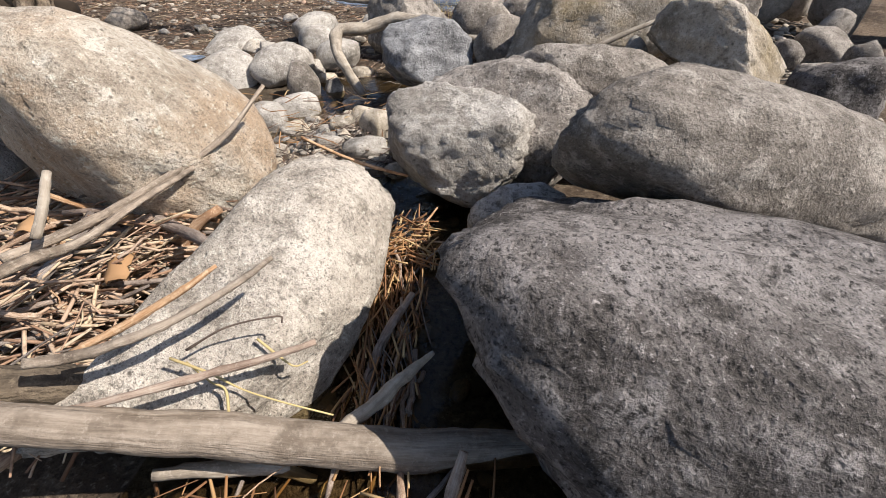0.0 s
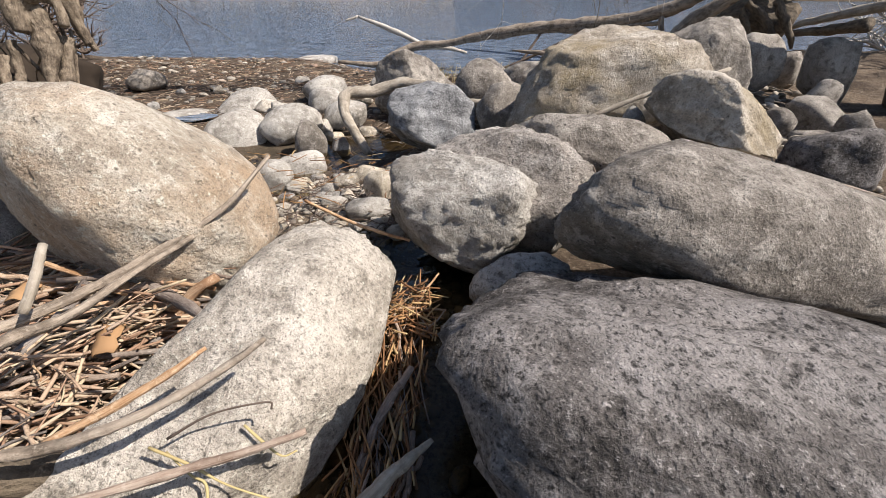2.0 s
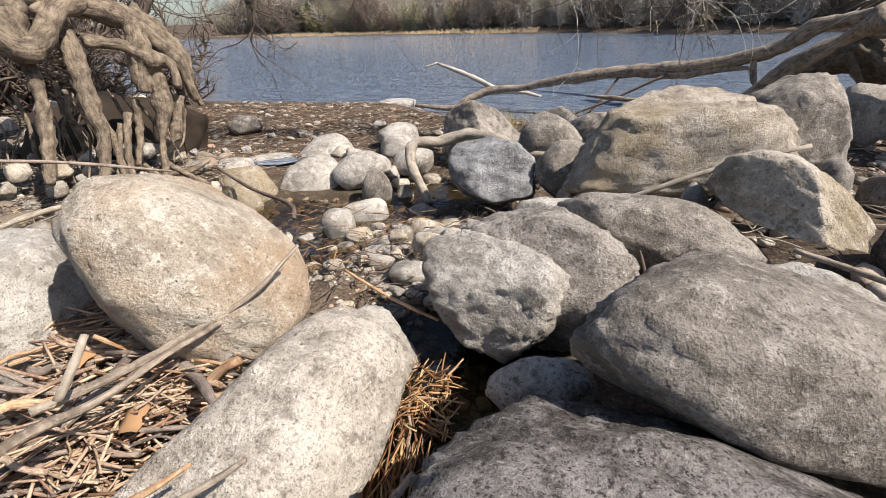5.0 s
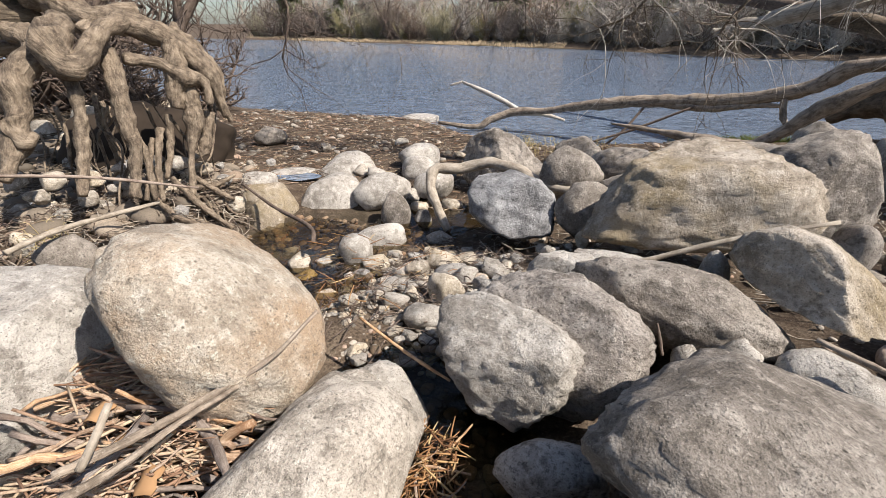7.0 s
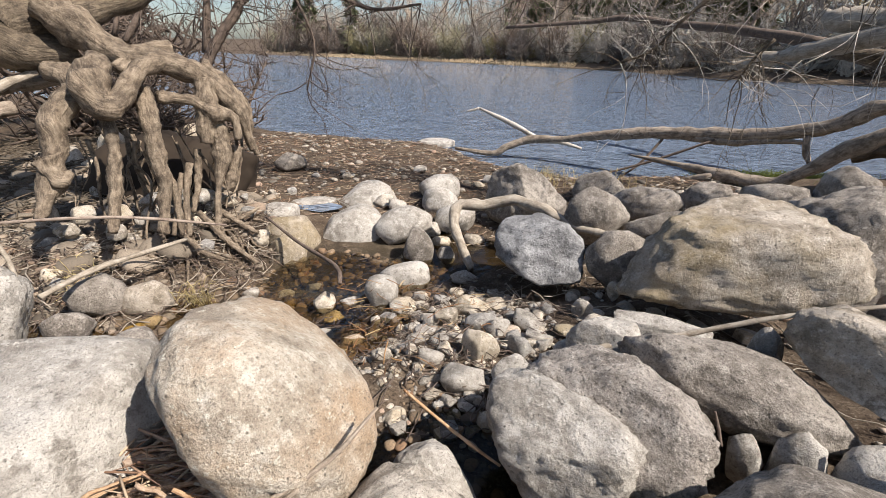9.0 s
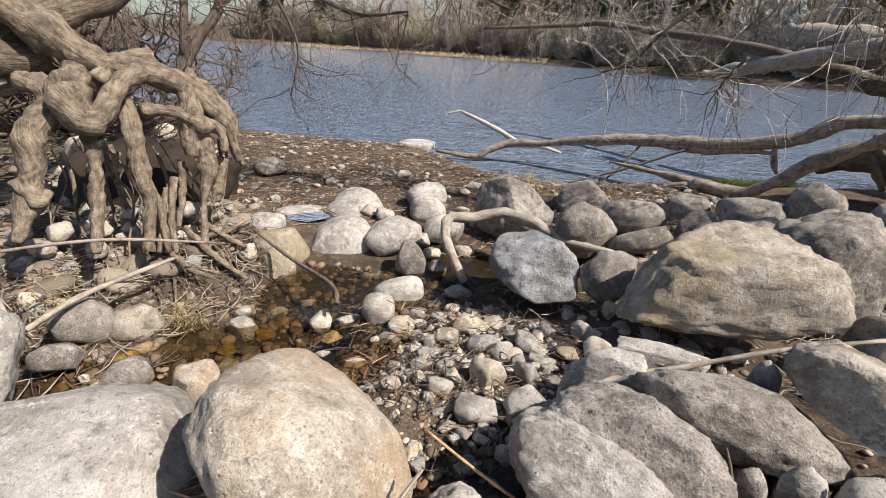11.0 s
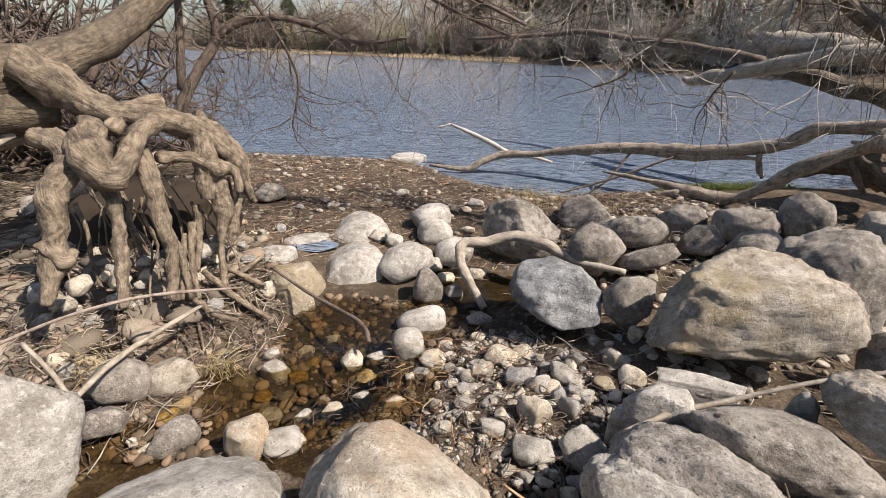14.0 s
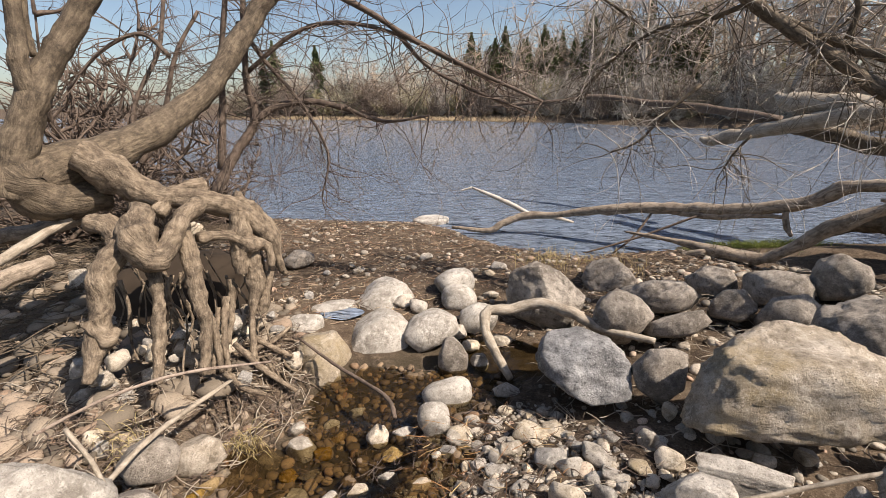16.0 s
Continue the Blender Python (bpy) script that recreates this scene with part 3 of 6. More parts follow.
boulder('grey-green rounded boulder with a hollow in its side', DULL, (1.903, 4.223, 0.846), (0.437, 0.365, 0.542), -45, -0, 21, [((0.87, 0.20, 0.45), 0.81), ((-0.45, -0.25, 0.86), 0.82), ((0.04, -0.09, 0.99), 0.88), ((0.94, 0.23, 0.25), 0.83), ((0.56, 0.08, 0.82), 0.88), ((0.87, -0.49, -0.05), 0.76)], lean=-14, fitted=True, sub=5, rough=0.055, edge=0.035)
boulder('dark blue-grey boulder with a pale scuffed patch', SLATE, (-0.210, 4.153, 0.544), (0.512, 0.411, 0.327), -28, 9, 22, [((0.70, -0.09, -0.71), 0.66), ((0.91, 0.41, 0.06), 0.66), ((-0.12, -0.63, -0.76), 0.76), ((-0.76, 0.22, 0.61), 0.82), ((-0.90, -0.43, -0.05), 0.84), ((-0.20, 0.52, 0.83), 0.83), ((0.49, 0.50, 0.71), 0.82), ((0.16, -0.53, -0.83), 0.73), ((-0.16, 0.28, 0.95), 0.84), ((-0.97, -0.18, 0.18), 0.84), ((-0.74, -0.63, -0.24), 0.85), ((-0.63, 0.05, 0.78), 0.86), ((-0.87, -0.49, 0.10), 0.85), ((0.51, -0.75, 0.42), 0.74), ((-0.46, -0.18, 0.87), 0.78)], lean=-4, fitted=True, sub=5, rough=0.055, edge=0.035)
boulder('round grey-brown boulder beside a darker one', DULL, (0.386, 4.018, 0.639), (0.262, 0.242, 0.269), -11, 14, 23, [((0.96, -0.01, 0.29), 0.63), ((-0.93, 0.28, 0.25), 0.70), ((0.85, -0.34, -0.40), 0.68), ((-0.45, 0.47, 0.76), 0.72), ((-0.83, -0.18, -0.53), 0.79), ((-0.20, -0.46, -0.86), 0.81), ((0.17, 0.37, 0.91), 0.85), ((0.33, -0.68, 0.66), 0.78)], lean=2, fitted=True, sub=4, rough=0.055, edge=0.035)
boulder('rounded grey river boulder among others on the bank', DULL, (0.184, 5.133, 0.596), (0.356, 0.289, 0.316), 6, 4, 24, [((-0.97, 0.24, 0.04), 0.70), ((0.37, 0.34, 0.87), 0.77), ((-0.74, 0.40, 0.54), 0.73), ((0.74, -0.53, -0.42), 0.80), ((0.74, 0.15, 0.65), 0.80), ((0.87, -0.40, -0.30), 0.81), ((-0.63, 0.49, 0.60), 0.76), ((0.32, 0.30, 0.90), 0.78)], lean=9, fitted=True, sub=4, rough=0.055, edge=0.035)
boulder('rounded grey river boulder among others on the bank', DULL, (-0.631, 5.727, 0.474), (0.569, 0.365, 0.434), -6, 24, 25, [((-0.04, 0.44, 0.90), 0.78), ((1.00, -0.01, 0.09), 0.78), ((-0.98, -0.10, -0.16), 0.79), ((-0.85, 0.24, 0.47), 0.83), ((0.38, 0.38, 0.84), 0.80), ((-0.96, -0.04, 0.26), 0.83), ((-0.79, 0.13, 0.60), 0.86), ((-0.66, -0.71, 0.23), 0.68), ((0.45, -0.26, 0.86), 0.66)], lean=8, fitted=True, sub=5, rough=0.055, edge=0.035)
boulder('rounded grey river boulder among others on the bank', DULL, (0.727, 5.883, 0.528), (0.447, 0.353, 0.248), -10, -8, 26, [((0.29, -0.15, -0.95), 0.72), ((0.06, 0.16, 0.99), 0.72), ((-0.49, 0.13, 0.86), 0.76), ((0.91, 0.04, 0.41), 0.82), ((0.88, -0.14, -0.46), 0.86)], lean=-15, fitted=True, sub=4, rough=0.055, edge=0.035)
boulder('rounded grey river boulder among others on the bank', DULL, (0.215, 6.877, 0.336), (0.402, 0.362, 0.310), -3, -10, 27, [((-0.87, 0.20, 0.45), 0.75), ((0.87, 0.20, 0.46), 0.76), ((-0.24, 0.35, 0.91), 0.80), ((-0.95, -0.19, -0.24), 0.82), ((0.72, 0.26, 0.64), 0.78), ((-0.03, 0.43, 0.90), 0.84), ((-0.20, -0.83, 0.52), 0.72)], lean=3, fitted=True, sub=4, rough=0.055, edge=0.035)
boulder('rounded grey river boulder among others on the bank', DULL, (0.749, 5.145, 0.522), (0.356, 0.261, 0.173), -7, -23, 28, [((-0.17, 0.05, 0.98), 0.61), ((-0.47, -0.23, -0.85), 0.65), ((0.76, -0.06, -0.64), 0.73), ((0.14, -0.12, -0.98), 0.65), ((0.06, 0.17, 0.98), 0.63), ((-0.44, 0.14, 0.89), 0.65), ((0.99, 0.02, 0.14), 0.83), ((-0.96, -0.13, -0.25), 0.83)], lean=-19, fitted=True, sub=4, rough=0.055, edge=0.035)
boulder('rounded grey river boulder among others on the bank', DULL, (1.499, 6.637, 0.484), (0.306, 0.253, 0.256), -14, -8, 29, [((0.18, 0.27, 0.95), 0.70), ((-0.69, 0.18, 0.70), 0.70), ((0.96, 0.05, 0.28), 0.85), ((0.84, 0.14, 0.53), 0.87)], lean=-0, fitted=True, sub=4, rough=0.055, edge=0.035)
boulder('rounded grey river boulder among others on the bank', DULL, (1.417, 5.616, 0.595), (0.250, 0.216, 0.249), -11, -1, 30, [((-0.06, -0.46, -0.89), 0.65), ((-0.21, 0.44, 0.87), 0.72), ((0.72, -0.42, -0.56), 0.72), ((-0.79, 0.34, 0.51), 0.72), ((0.84, 0.11, 0.53), 0.77), ((-0.97, 0.15, 0.18), 0.79), ((-0.25, -0.78, 0.57), 0.70), ((0.62, -0.27, 0.74), 0.72)], lean=7, fitted=True, sub=4, rough=0.055, edge=0.035)
boulder('rounded grey river boulder among others on the bank', DULL, (2.047, 6.198, 0.619), (0.379, 0.313, 0.254), -21, -8, 31, [((-0.25, 0.35, 0.90), 0.75), ((-1.00, -0.05, 0.04), 0.83), ((0.26, 0.35, 0.90), 0.79), ((-0.87, -0.23, -0.44), 0.88), ((0.97, 0.05, 0.22), 0.90)], lean=-1, fitted=True, sub=4, rough=0.055, edge=0.035)
boulder('rounded grey river boulder among others on the bank', DULL, (1.877, 5.461, 0.622), (0.315, 0.261, 0.270), -17, -17, 32, [((-0.77, 0.23, 0.60), 0.62), ((-0.10, 0.35, 0.93), 0.63), ((0.87, 0.11, 0.47), 0.86), ((0.95, -0.18, -0.27), 0.88)], lean=-1, fitted=True, sub=4, rough=0.055, edge=0.035)
boulder('rounded grey river boulder among others on the bank', DULL, (2.650, 6.167, 0.794), (0.306, 0.291, 0.326), -28, -1, 33, [((0.26, -0.32, -0.91), 0.70), ((0.37, 0.23, 0.90), 0.77), ((-0.86, -0.16, -0.48), 0.81), ((-0.99, -0.00, 0.17), 0.81), ((-0.54, 0.22, 0.81), 0.84), ((0.82, -0.22, -0.53), 0.83), ((0.91, 0.06, 0.41), 0.85), ((-0.76, -0.21, -0.62), 0.84)], lean=1, fitted=True, sub=4, rough=0.055, edge=0.035)
boulder('rounded grey river boulder among others on the bank', DULL, (3.044, 5.527, 0.769), (0.248, 0.223, 0.338), -35, 0, 34, sub=3, cuts=10, rough=0.08, depth=0.68, blunt=0.03)
boulder('rounded grey river boulder among others on the bank', DULL, (1.828, 3.383, 0.738), (0.129, 0.116, 0.251), -38, 0, 35, sub=3, cuts=10, rough=0.08, depth=0.68, blunt=0.03)
boulder('pale rounded boulder standing in the brook', PALE, (-2.627, 4.990, -0.051), (0.530, 0.454, 0.444), 34, -26, 36, [((-0.58, 0.13, 0.81), 0.73), ((0.84, -0.27, -0.46), 0.76), ((0.09, 0.25, 0.96), 0.76), ((-0.98, -0.21, -0.03), 0.80), ((-0.59, -0.48, -0.65), 0.83), ((0.99, 0.08, 0.06), 0.82), ((0.82, 0.23, 0.53), 0.86), ((0.13, -0.58, -0.80), 0.90), ((-0.15, 0.46, 0.87), 0.83), ((-0.97, -0.13, 0.20), 0.84)], lean=1, fitted=True, sub=4, rough=0.04, edge=0.035)
boulder('smooth cream boulder with a low dome', PALE, (-2.909, 5.927, 0.021), (0.510, 0.487, 0.383), 27, -16, 37, [((-0.44, 0.41, 0.80), 0.75), ((0.97, 0.19, 0.16), 0.80), ((0.13, 0.52, 0.85), 0.82), ((0.78, 0.44, 0.45), 0.83), ((-0.70, 0.39, 0.59), 0.84), ((0.99, 0.12, 0.10), 0.82)], lean=15, fitted=True, sub=4, rough=0.04, edge=0.035)
boulder('smooth egg-shaped pale boulder', PALE, (-1.969, 5.102, 0.157), (0.411, 0.362, 0.288), 22, -15, 38, [((0.30, -0.33, -0.90), 0.70), ((-0.92, -0.20, -0.33), 0.74), ((-0.83, 0.09, 0.56), 0.76), ((0.73, 0.09, 0.68), 0.77), ((-0.07, 0.26, 0.96), 0.81), ((1.00, -0.02, -0.05), 0.82), ((0.00, -0.36, -0.93), 0.73), ((-0.15, -0.02, 0.99), 0.83), ((-0.98, -0.17, -0.06), 0.77), ((0.30, -0.02, 0.95), 0.83), ((0.77, 0.18, 0.61), 0.79), ((-0.56, -0.13, 0.82), 0.85)], lean=-15, fitted=True, sub=4, rough=0.04, edge=0.035)
boulder('small porous grey stone with round pits', DULL, (-1.556, 4.599, 0.157), (0.172, 0.154, 0.227), 17, 0, 39, sub=3)
boulder('blocky buff rock with a moss-stained side', MOSSY, (-2.958, 4.155, 0.031), (0.292, 0.235, 0.300), 15, 10, 40, [((0.45, 0.81, 0.36), 0.61), ((-0.73, 0.45, 0.52), 0.65), ((0.39, -0.81, -0.44), 0.68), ((-0.95, -0.03, 0.31), 0.66), ((0.95, 0.31, 0.02), 0.73), ((-0.61, -0.76, -0.21), 0.84), ((0.88, -0.30, -0.37), 0.86), ((-0.60, -0.55, 0.58), 0.70), ((0.48, -0.37, 0.79), 0.72)], lean=32, fitted=True, sub=4, rough=0.04, edge=0.035)
boulder('pale weathered stone among the white rocks', PALE, (-1.956, 6.314, 0.296), (0.309, 0.278, 0.198), 16, 0, 41, sub=3)
boulder('pale weathered stone among the white rocks', PALE, (-1.78, 5.887, 0.255), (0.252, 0.227, 0.169), 15, 0, 42, sub=3)
boulder('pale weathered stone among the white rocks', PALE, (-1.413, 5.42, 0.223), (0.253, 0.227, 0.178), 12, 0, 43, sub=3)
boulder('pale weathered stone among the white rocks', PALE, (-1.493, 4.059, 0.092), (0.253, 0.167, 0.152), 18, -4, 44, sub=3)
boulder('pale weathered stone among the white rocks', PALE, (-1.469, 3.524, 0.187), (0.145, 0.13, 0.162), 21, 0, 45, sub=3, name="stone", category="stone")
boulder('pale weathered stone among the white rocks', PALE, (-3.45, 4.717, 0.255), (0.234, 0.21, 0.123), 37, 0, 46, sub=3)
boulder('pale weathered stone among the white rocks', PALE, (-3.415, 5.366, 0.185), (0.317, 0.232, 0.061), 33, 0, 47, sub=3)
boulder('small smooth oval stone wedged between two boulders', GREY, (0.352, 1.453, 0.761), (0.182, 0.107, 0.126), 5, -10, 48, [((-0.85, -0.44, -0.28), 0.78), ((-0.65, 0.60, 0.46), 0.78), ((0.71, 0.59, 0.39), 0.80), ((0.99, 0.12, 0.10), 0.81), ((0.14, 0.82, 0.55), 0.82), ((-0.95, 0.20, 0.25), 0.84), ((0.18, 0.63, 0.76), 0.84), ((-0.51, 0.56, 0.65), 0.83)], lean=11, fitted=True, sub=5, name='stone', category='stone', rough=0.04, edge=0.035)
boulder('broad flat-topped pale grey boulder in sun', PALE, (-1.761, 1.206, 0.758), (0.548, 0.618, 0.420), 9, -24, 49, [((0.27, 0.45, 0.85), 0.87), ((0.66, 0.73, -0.16), 0.87), ((-0.06, 0.26, 0.96), 0.89), ((0.39, 0.66, 0.64), 0.90), ((0.06, 0.45, 0.89), 0.88), ((0.49, -0.45, 0.75), 0.76)], lean=-17, fitted=True, sub=5, rough=0.03, edge=0.035)
boulder('blocky pink-grey boulder with squared corners', PALE, (-2.903, 1.502, 0.831), (0.387, 0.282, 0.447), 51, 19, 50, [((1.00, 0.09, -0.01), 0.79), ((0.35, 0.25, 0.91), 0.80), ((0.54, 0.21, 0.81), 0.82), ((0.13, 0.23, 0.97), 0.85), ((0.99, -0.08, -0.08), 0.83)], lean=-12, fitted=True, sub=5, rough=0.04, edge=0.035)
boulder('flat grey stone at the edge of the mud', DULL, (-3.310, 2.430, 0.380), (0.226, 0.185, 0.212), 46, 14, 51, [((-0.44, 0.35, 0.83), 0.67), ((-0.18, -0.56, -0.81), 0.69), ((0.54, 0.42, 0.73), 0.77), ((-0.79, 0.18, 0.59), 0.71), ((0.96, -0.14, -0.25), 0.82), ((-0.87, -0.32, -0.37), 0.81), ((0.92, 0.22, 0.32), 0.81), ((-0.92, 0.21, 0.33), 0.82)], lean=4, fitted=True, sub=4, rough=0.04, edge=0.035)
boulder('rounded stone with green algae on its foot', MOSSY, (-3.073, 2.637, 0.288), (0.192, 0.158, 0.183), 45, 5, 52, [((-0.21, 0.41, 0.89), 0.72), ((0.99, 0.10, 0.14), 0.77), ((0.60, 0.48, 0.64), 0.75), ((0.54, -0.44, -0.72), 0.80), ((-0.21, -0.63, -0.75), 0.80), ((-0.96, 0.03, 0.26), 0.81), ((0.59, -0.51, -0.62), 0.81), ((0.61, -0.32, -0.72), 0.81)], lean=4, fitted=True, sub=4, name='stone', category='stone', rough=0.04, edge=0.035)
boulder('black and white mottled stone in the brook', GREY, (-3.112, 2.104, 0.367), (0.159, 0.121, 0.156), 44, 8, 53, [((-0.06, -0.85, -0.52), 0.63), ((-0.03, 0.76, 0.65), 0.67), ((0.66, 0.66, 0.37), 0.72), ((0.85, -0.28, -0.45), 0.79), ((-0.63, 0.56, 0.53), 0.77), ((0.84, 0.51, 0.19), 0.79), ((0.06, 0.83, 0.56), 0.70)], lean=28, fitted=True, sub=4, name='stone', category='stone', rough=0.04, edge=0.035)
boulder('long narrow grey stone in shallow water', GREY, (-2.66, 2.151, 0.269), (0.165, 0.097, 0.125), 56, -10, 54, sub=3, name="stone", category="stone")
boulder('pinkish round stone with a wet brown foot', TAN, (-2.186, 2.266, 0.276), (0.142, 0.114, 0.177), 48, 8, 55, sub=4, name="stone", category="stone")
boulder('low grey-brown boulder lying on the mud', DULL, (-4.806, 6.712, 0.316), (0.318, 0.268, 0.205), 38, 4, 56, [((-0.80, 0.20, 0.56), 0.53), ((0.46, 0.11, 0.88), 0.65), ((0.10, -0.16, -0.98), 0.71), ((0.73, -0.20, -0.66), 0.74), ((-0.93, -0.09, -0.36), 0.82), ((1.00, -0.08, 0.02), 0.83), ((-0.24, -0.23, -0.94), 0.76), ((0.07, 0.20, 0.98), 0.71), ((0.93, 0.03, 0.37), 0.81), ((0.39, -0.31, -0.87), 0.74), ((0.98, -0.04, -0.21), 0.82)], lean=-6, fitted=True, sub=4, rough=0.055, edge=0.035)
boulder("white broken rock at the water's edge", PALE, (-3.56, 10.532, 0.042), (0.457, 0.32, 0.149), 18, 0, 57, [((0, 0, 1), 0.5)], sub=3)
boulder('pale stone wedged between grey boulders', PALE, (1.263, 2.082, 0.766), (0.199, 0.146, 0.180), -34, 17, 58, [((-0.97, -0.02, -0.25), 0.79), ((-0.10, 0.50, 0.86), 0.82), ((-0.91, 0.32, 0.25), 0.81), ((-0.26, 0.50, 0.83), 0.83)], lean=7, fitted=True, sub=4, name='stone', category='stone', rough=0.055, edge=0.035)
boulder('pale stone wedged between grey boulders', PALE, (0.823, 2.143, 0.719), (0.080, 0.072, 0.139), -18, -16, 59, [((-0.99, -0.04, 0.16), 0.57), ((-0.31, 0.38, 0.87), 0.60), ((0.91, 0.27, 0.32), 0.71), ((0.92, -0.13, -0.37), 0.79), ((0.61, 0.37, 0.70), 0.84)], lean=3, fitted=True, sub=4, name='stone', category='stone', rough=0.055, edge=0.035)
boulder('pale stone wedged between grey boulders', PALE, (0.985, 2.155, 0.756), (0.112, 0.095, 0.158), -18, -10, 60, [((-0.97, 0.14, 0.19), 0.51), ((-0.47, 0.44, 0.77), 0.59), ((1.00, -0.10, 0.01), 0.80), ((0.55, 0.36, 0.75), 0.82)], lean=5, fitted=True, sub=4, name='stone', category='stone', rough=0.055, edge=0.035)
boulder('sharp-edged pale slab with a pointed corner', PALE, (0.575, 2.863, 0.747), (0.372, 0.130, 0.172), -10, -5, 61, [((-0.99, -0.08, -0.11), 0.50), ((0.99, -0.12, 0.03), 0.58), ((0.38, 0.73, 0.56), 0.61), ((-0.19, 0.74, 0.64), 0.66), ((0.06, 0.10, 0.99), 0.45), ((-0.00, -0.75, 0.66), 0.50)], lean=22, fitted=True, sub=5, rough=0.04, edge=0.035)
boulder('angular grey stone wedged among the boulders', PALE, (0.287, 2.578, 0.748), (0.185, 0.144, 0.238), -9, 1, 62, [((-0.59, 0.34, 0.73), 0.73), ((-0.01, 0.37, 0.93), 0.82), ((-0.19, -0.90, 0.40), 0.70), ((-0.01, -0.03, 1.00), 0.75)], lean=-3, fitted=True, sub=5, rough=0.04, edge=0.035)
boulder('angular grey stone wedged among the boulders', PALE, (0.12, 2.574, 0.595), (0.083, 0.067, 0.187), -14, 0, 63, sub=3, name="stone", category="stone")
boulder('small grey stone wedged among the boulders', PALE, (0.945, 2.573, 0.747), (0.078, 0.062, 0.309), -34, 0, 64, sub=3)
boulder('rounded grey river boulder among others on the bank', DULL, (3.598, 6.005, 0.648), (0.189, 0.17, 0.238), -31, 0, 65, sub=3, cuts=10, rough=0.08, depth=0.68, blunt=0.03)
boulder('rounded grey river boulder among others on the bank', DULL, (3.629, 5.301, 0.787), (0.242, 0.218, 0.378), -34, 0, 66, sub=3, cuts=10, rough=0.08, depth=0.68, blunt=0.03)
boulder('rounded grey river boulder among others on the bank', DULL, (2.4, 3.852, 0.6), (0.125, 0.112, 0.164), -31, 20, 67, sub=3, name="stone", category="stone", cuts=10, rough=0.08, depth=0.68, blunt=0.03)
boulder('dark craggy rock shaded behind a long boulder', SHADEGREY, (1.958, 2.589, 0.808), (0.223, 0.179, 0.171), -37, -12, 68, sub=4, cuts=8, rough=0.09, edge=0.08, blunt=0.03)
boulder('rounded grey river boulder among others on the bank', DULL, (2.828, 4.083, 0.611), (0.232, 0.186, 0.188), -35, 0, 69, sub=3, cuts=10, rough=0.08, depth=0.68, blunt=0.03)
boulder('rounded grey river boulder among others on the bank', DULL, (3.297, 4.759, 0.605), (0.155, 0.124, 0.199), -35, 0, 70, sub=3, name="stone", category="stone", cuts=10, rough=0.08, depth=0.68, blunt=0.03)
boulder('rounded grey river boulder among others on the bank', DULL, (2.433, 3.472, 0.631), (0.135, 0.108, 0.107), -35, 0, 71, sub=3, name="stone", category="stone", cuts=10, rough=0.08, depth=0.68, blunt=0.03)
boulder('rounded grey river boulder among others on the bank', DULL, (2.676, 3.438, 0.692), (0.123, 0.098, 0.16), -38, 0, 72, sub=3, name="stone", category="stone", cuts=10, rough=0.08, depth=0.68, blunt=0.03)
boulder('low moss-stained boulder at the edge of the brook', MOSSY, (-3.061, 4.396, 0.113), (0.335, 0.325, 0.320), 30, -2, 140, [((-0.01, 0.41, 0.91), 0.69), ((0.88, 0.26, 0.40), 0.78), ((-0.83, 0.11, 0.55), 0.84)], lean=-0, fitted=True, sub=4, rough=0.04, edge=0.035)


# ---- the tree with bared roots ----
tree = tagged(new("leaning_tree"), "old leaning tree whose washed-out knotted roots grip the bank", "tree")
tree.location = (-3.9, 3.9, 0.4)
TREE_BASE = Matrix.Translation((3.9, -3.9, -0.4))
limb('root_crown', [(-4.773, 3.557, 2.424, 0.166), (-4.527, 3.722, 2.224, 0.151), (-4.186, 3.807, 2.036, 0.12), (-3.906, 3.962, 1.977, 0.105), (-3.701, 4.148, 1.862, 0.11), (-3.535, 4.314, 1.616, 0.095), (-3.473, 4.379, 1.414, 0.07), (-3.446, 4.425, 1.081, 0.033)], ROOT, parent=tree, sides=18, knots=0.45, steps=12, seed=0).matrix_parent_inverse = TREE_BASE
limb('root', [(-4.064, 3.471, 1.986, 0.1), (-3.859, 3.206, 1.827, 0.144), (-3.716, 3.179, 1.664, 0.12), (-3.679, 3.335, 1.755, 0.084), (-3.688, 3.518, 1.918, 0.067), (-3.703, 3.741, 2.001, 0.063)], ROOT, parent=tree, sides=18, knots=0.45, steps=12, seed=1).matrix_parent_inverse = TREE_BASE
limb('root', [(-3.795, 3.594, 1.768, 0.076), (-3.683, 3.502, 1.542, 0.076), (-3.629, 3.443, 1.227, 0.071), (-3.548, 3.371, 0.905, 0.054), (-3.496, 3.208, 0.562, 0.043)], ROOT, parent=tree, sides=18, knots=0.45, steps=12, seed=2).matrix_parent_inverse = TREE_BASE
limb('root', [(-3.721, 3.658, 1.693, 0.05), (-3.607, 3.91, 1.641, 0.053), (-3.513, 4.038, 1.527, 0.078), (-3.398, 4.187, 1.451, 0.049), (-3.364, 4.151, 1.254, 0.041)], ROOT, parent=tree, sides=18, knots=0.45, steps=12, seed=3).matrix_parent_inverse = TREE_BASE
limb('root', [(-4.006, 3.157, 1.763, 0.107), (-3.994, 2.925, 1.568, 0.085), (-3.963, 2.85, 1.298, 0.08), (-3.919, 2.702, 1.1, 0.078), (-3.863, 2.528, 0.882, 0.041)], ROOT, parent=tree, sides=18, knots=0.45, steps=12, seed=4).matrix_parent_inverse = TREE_BASE
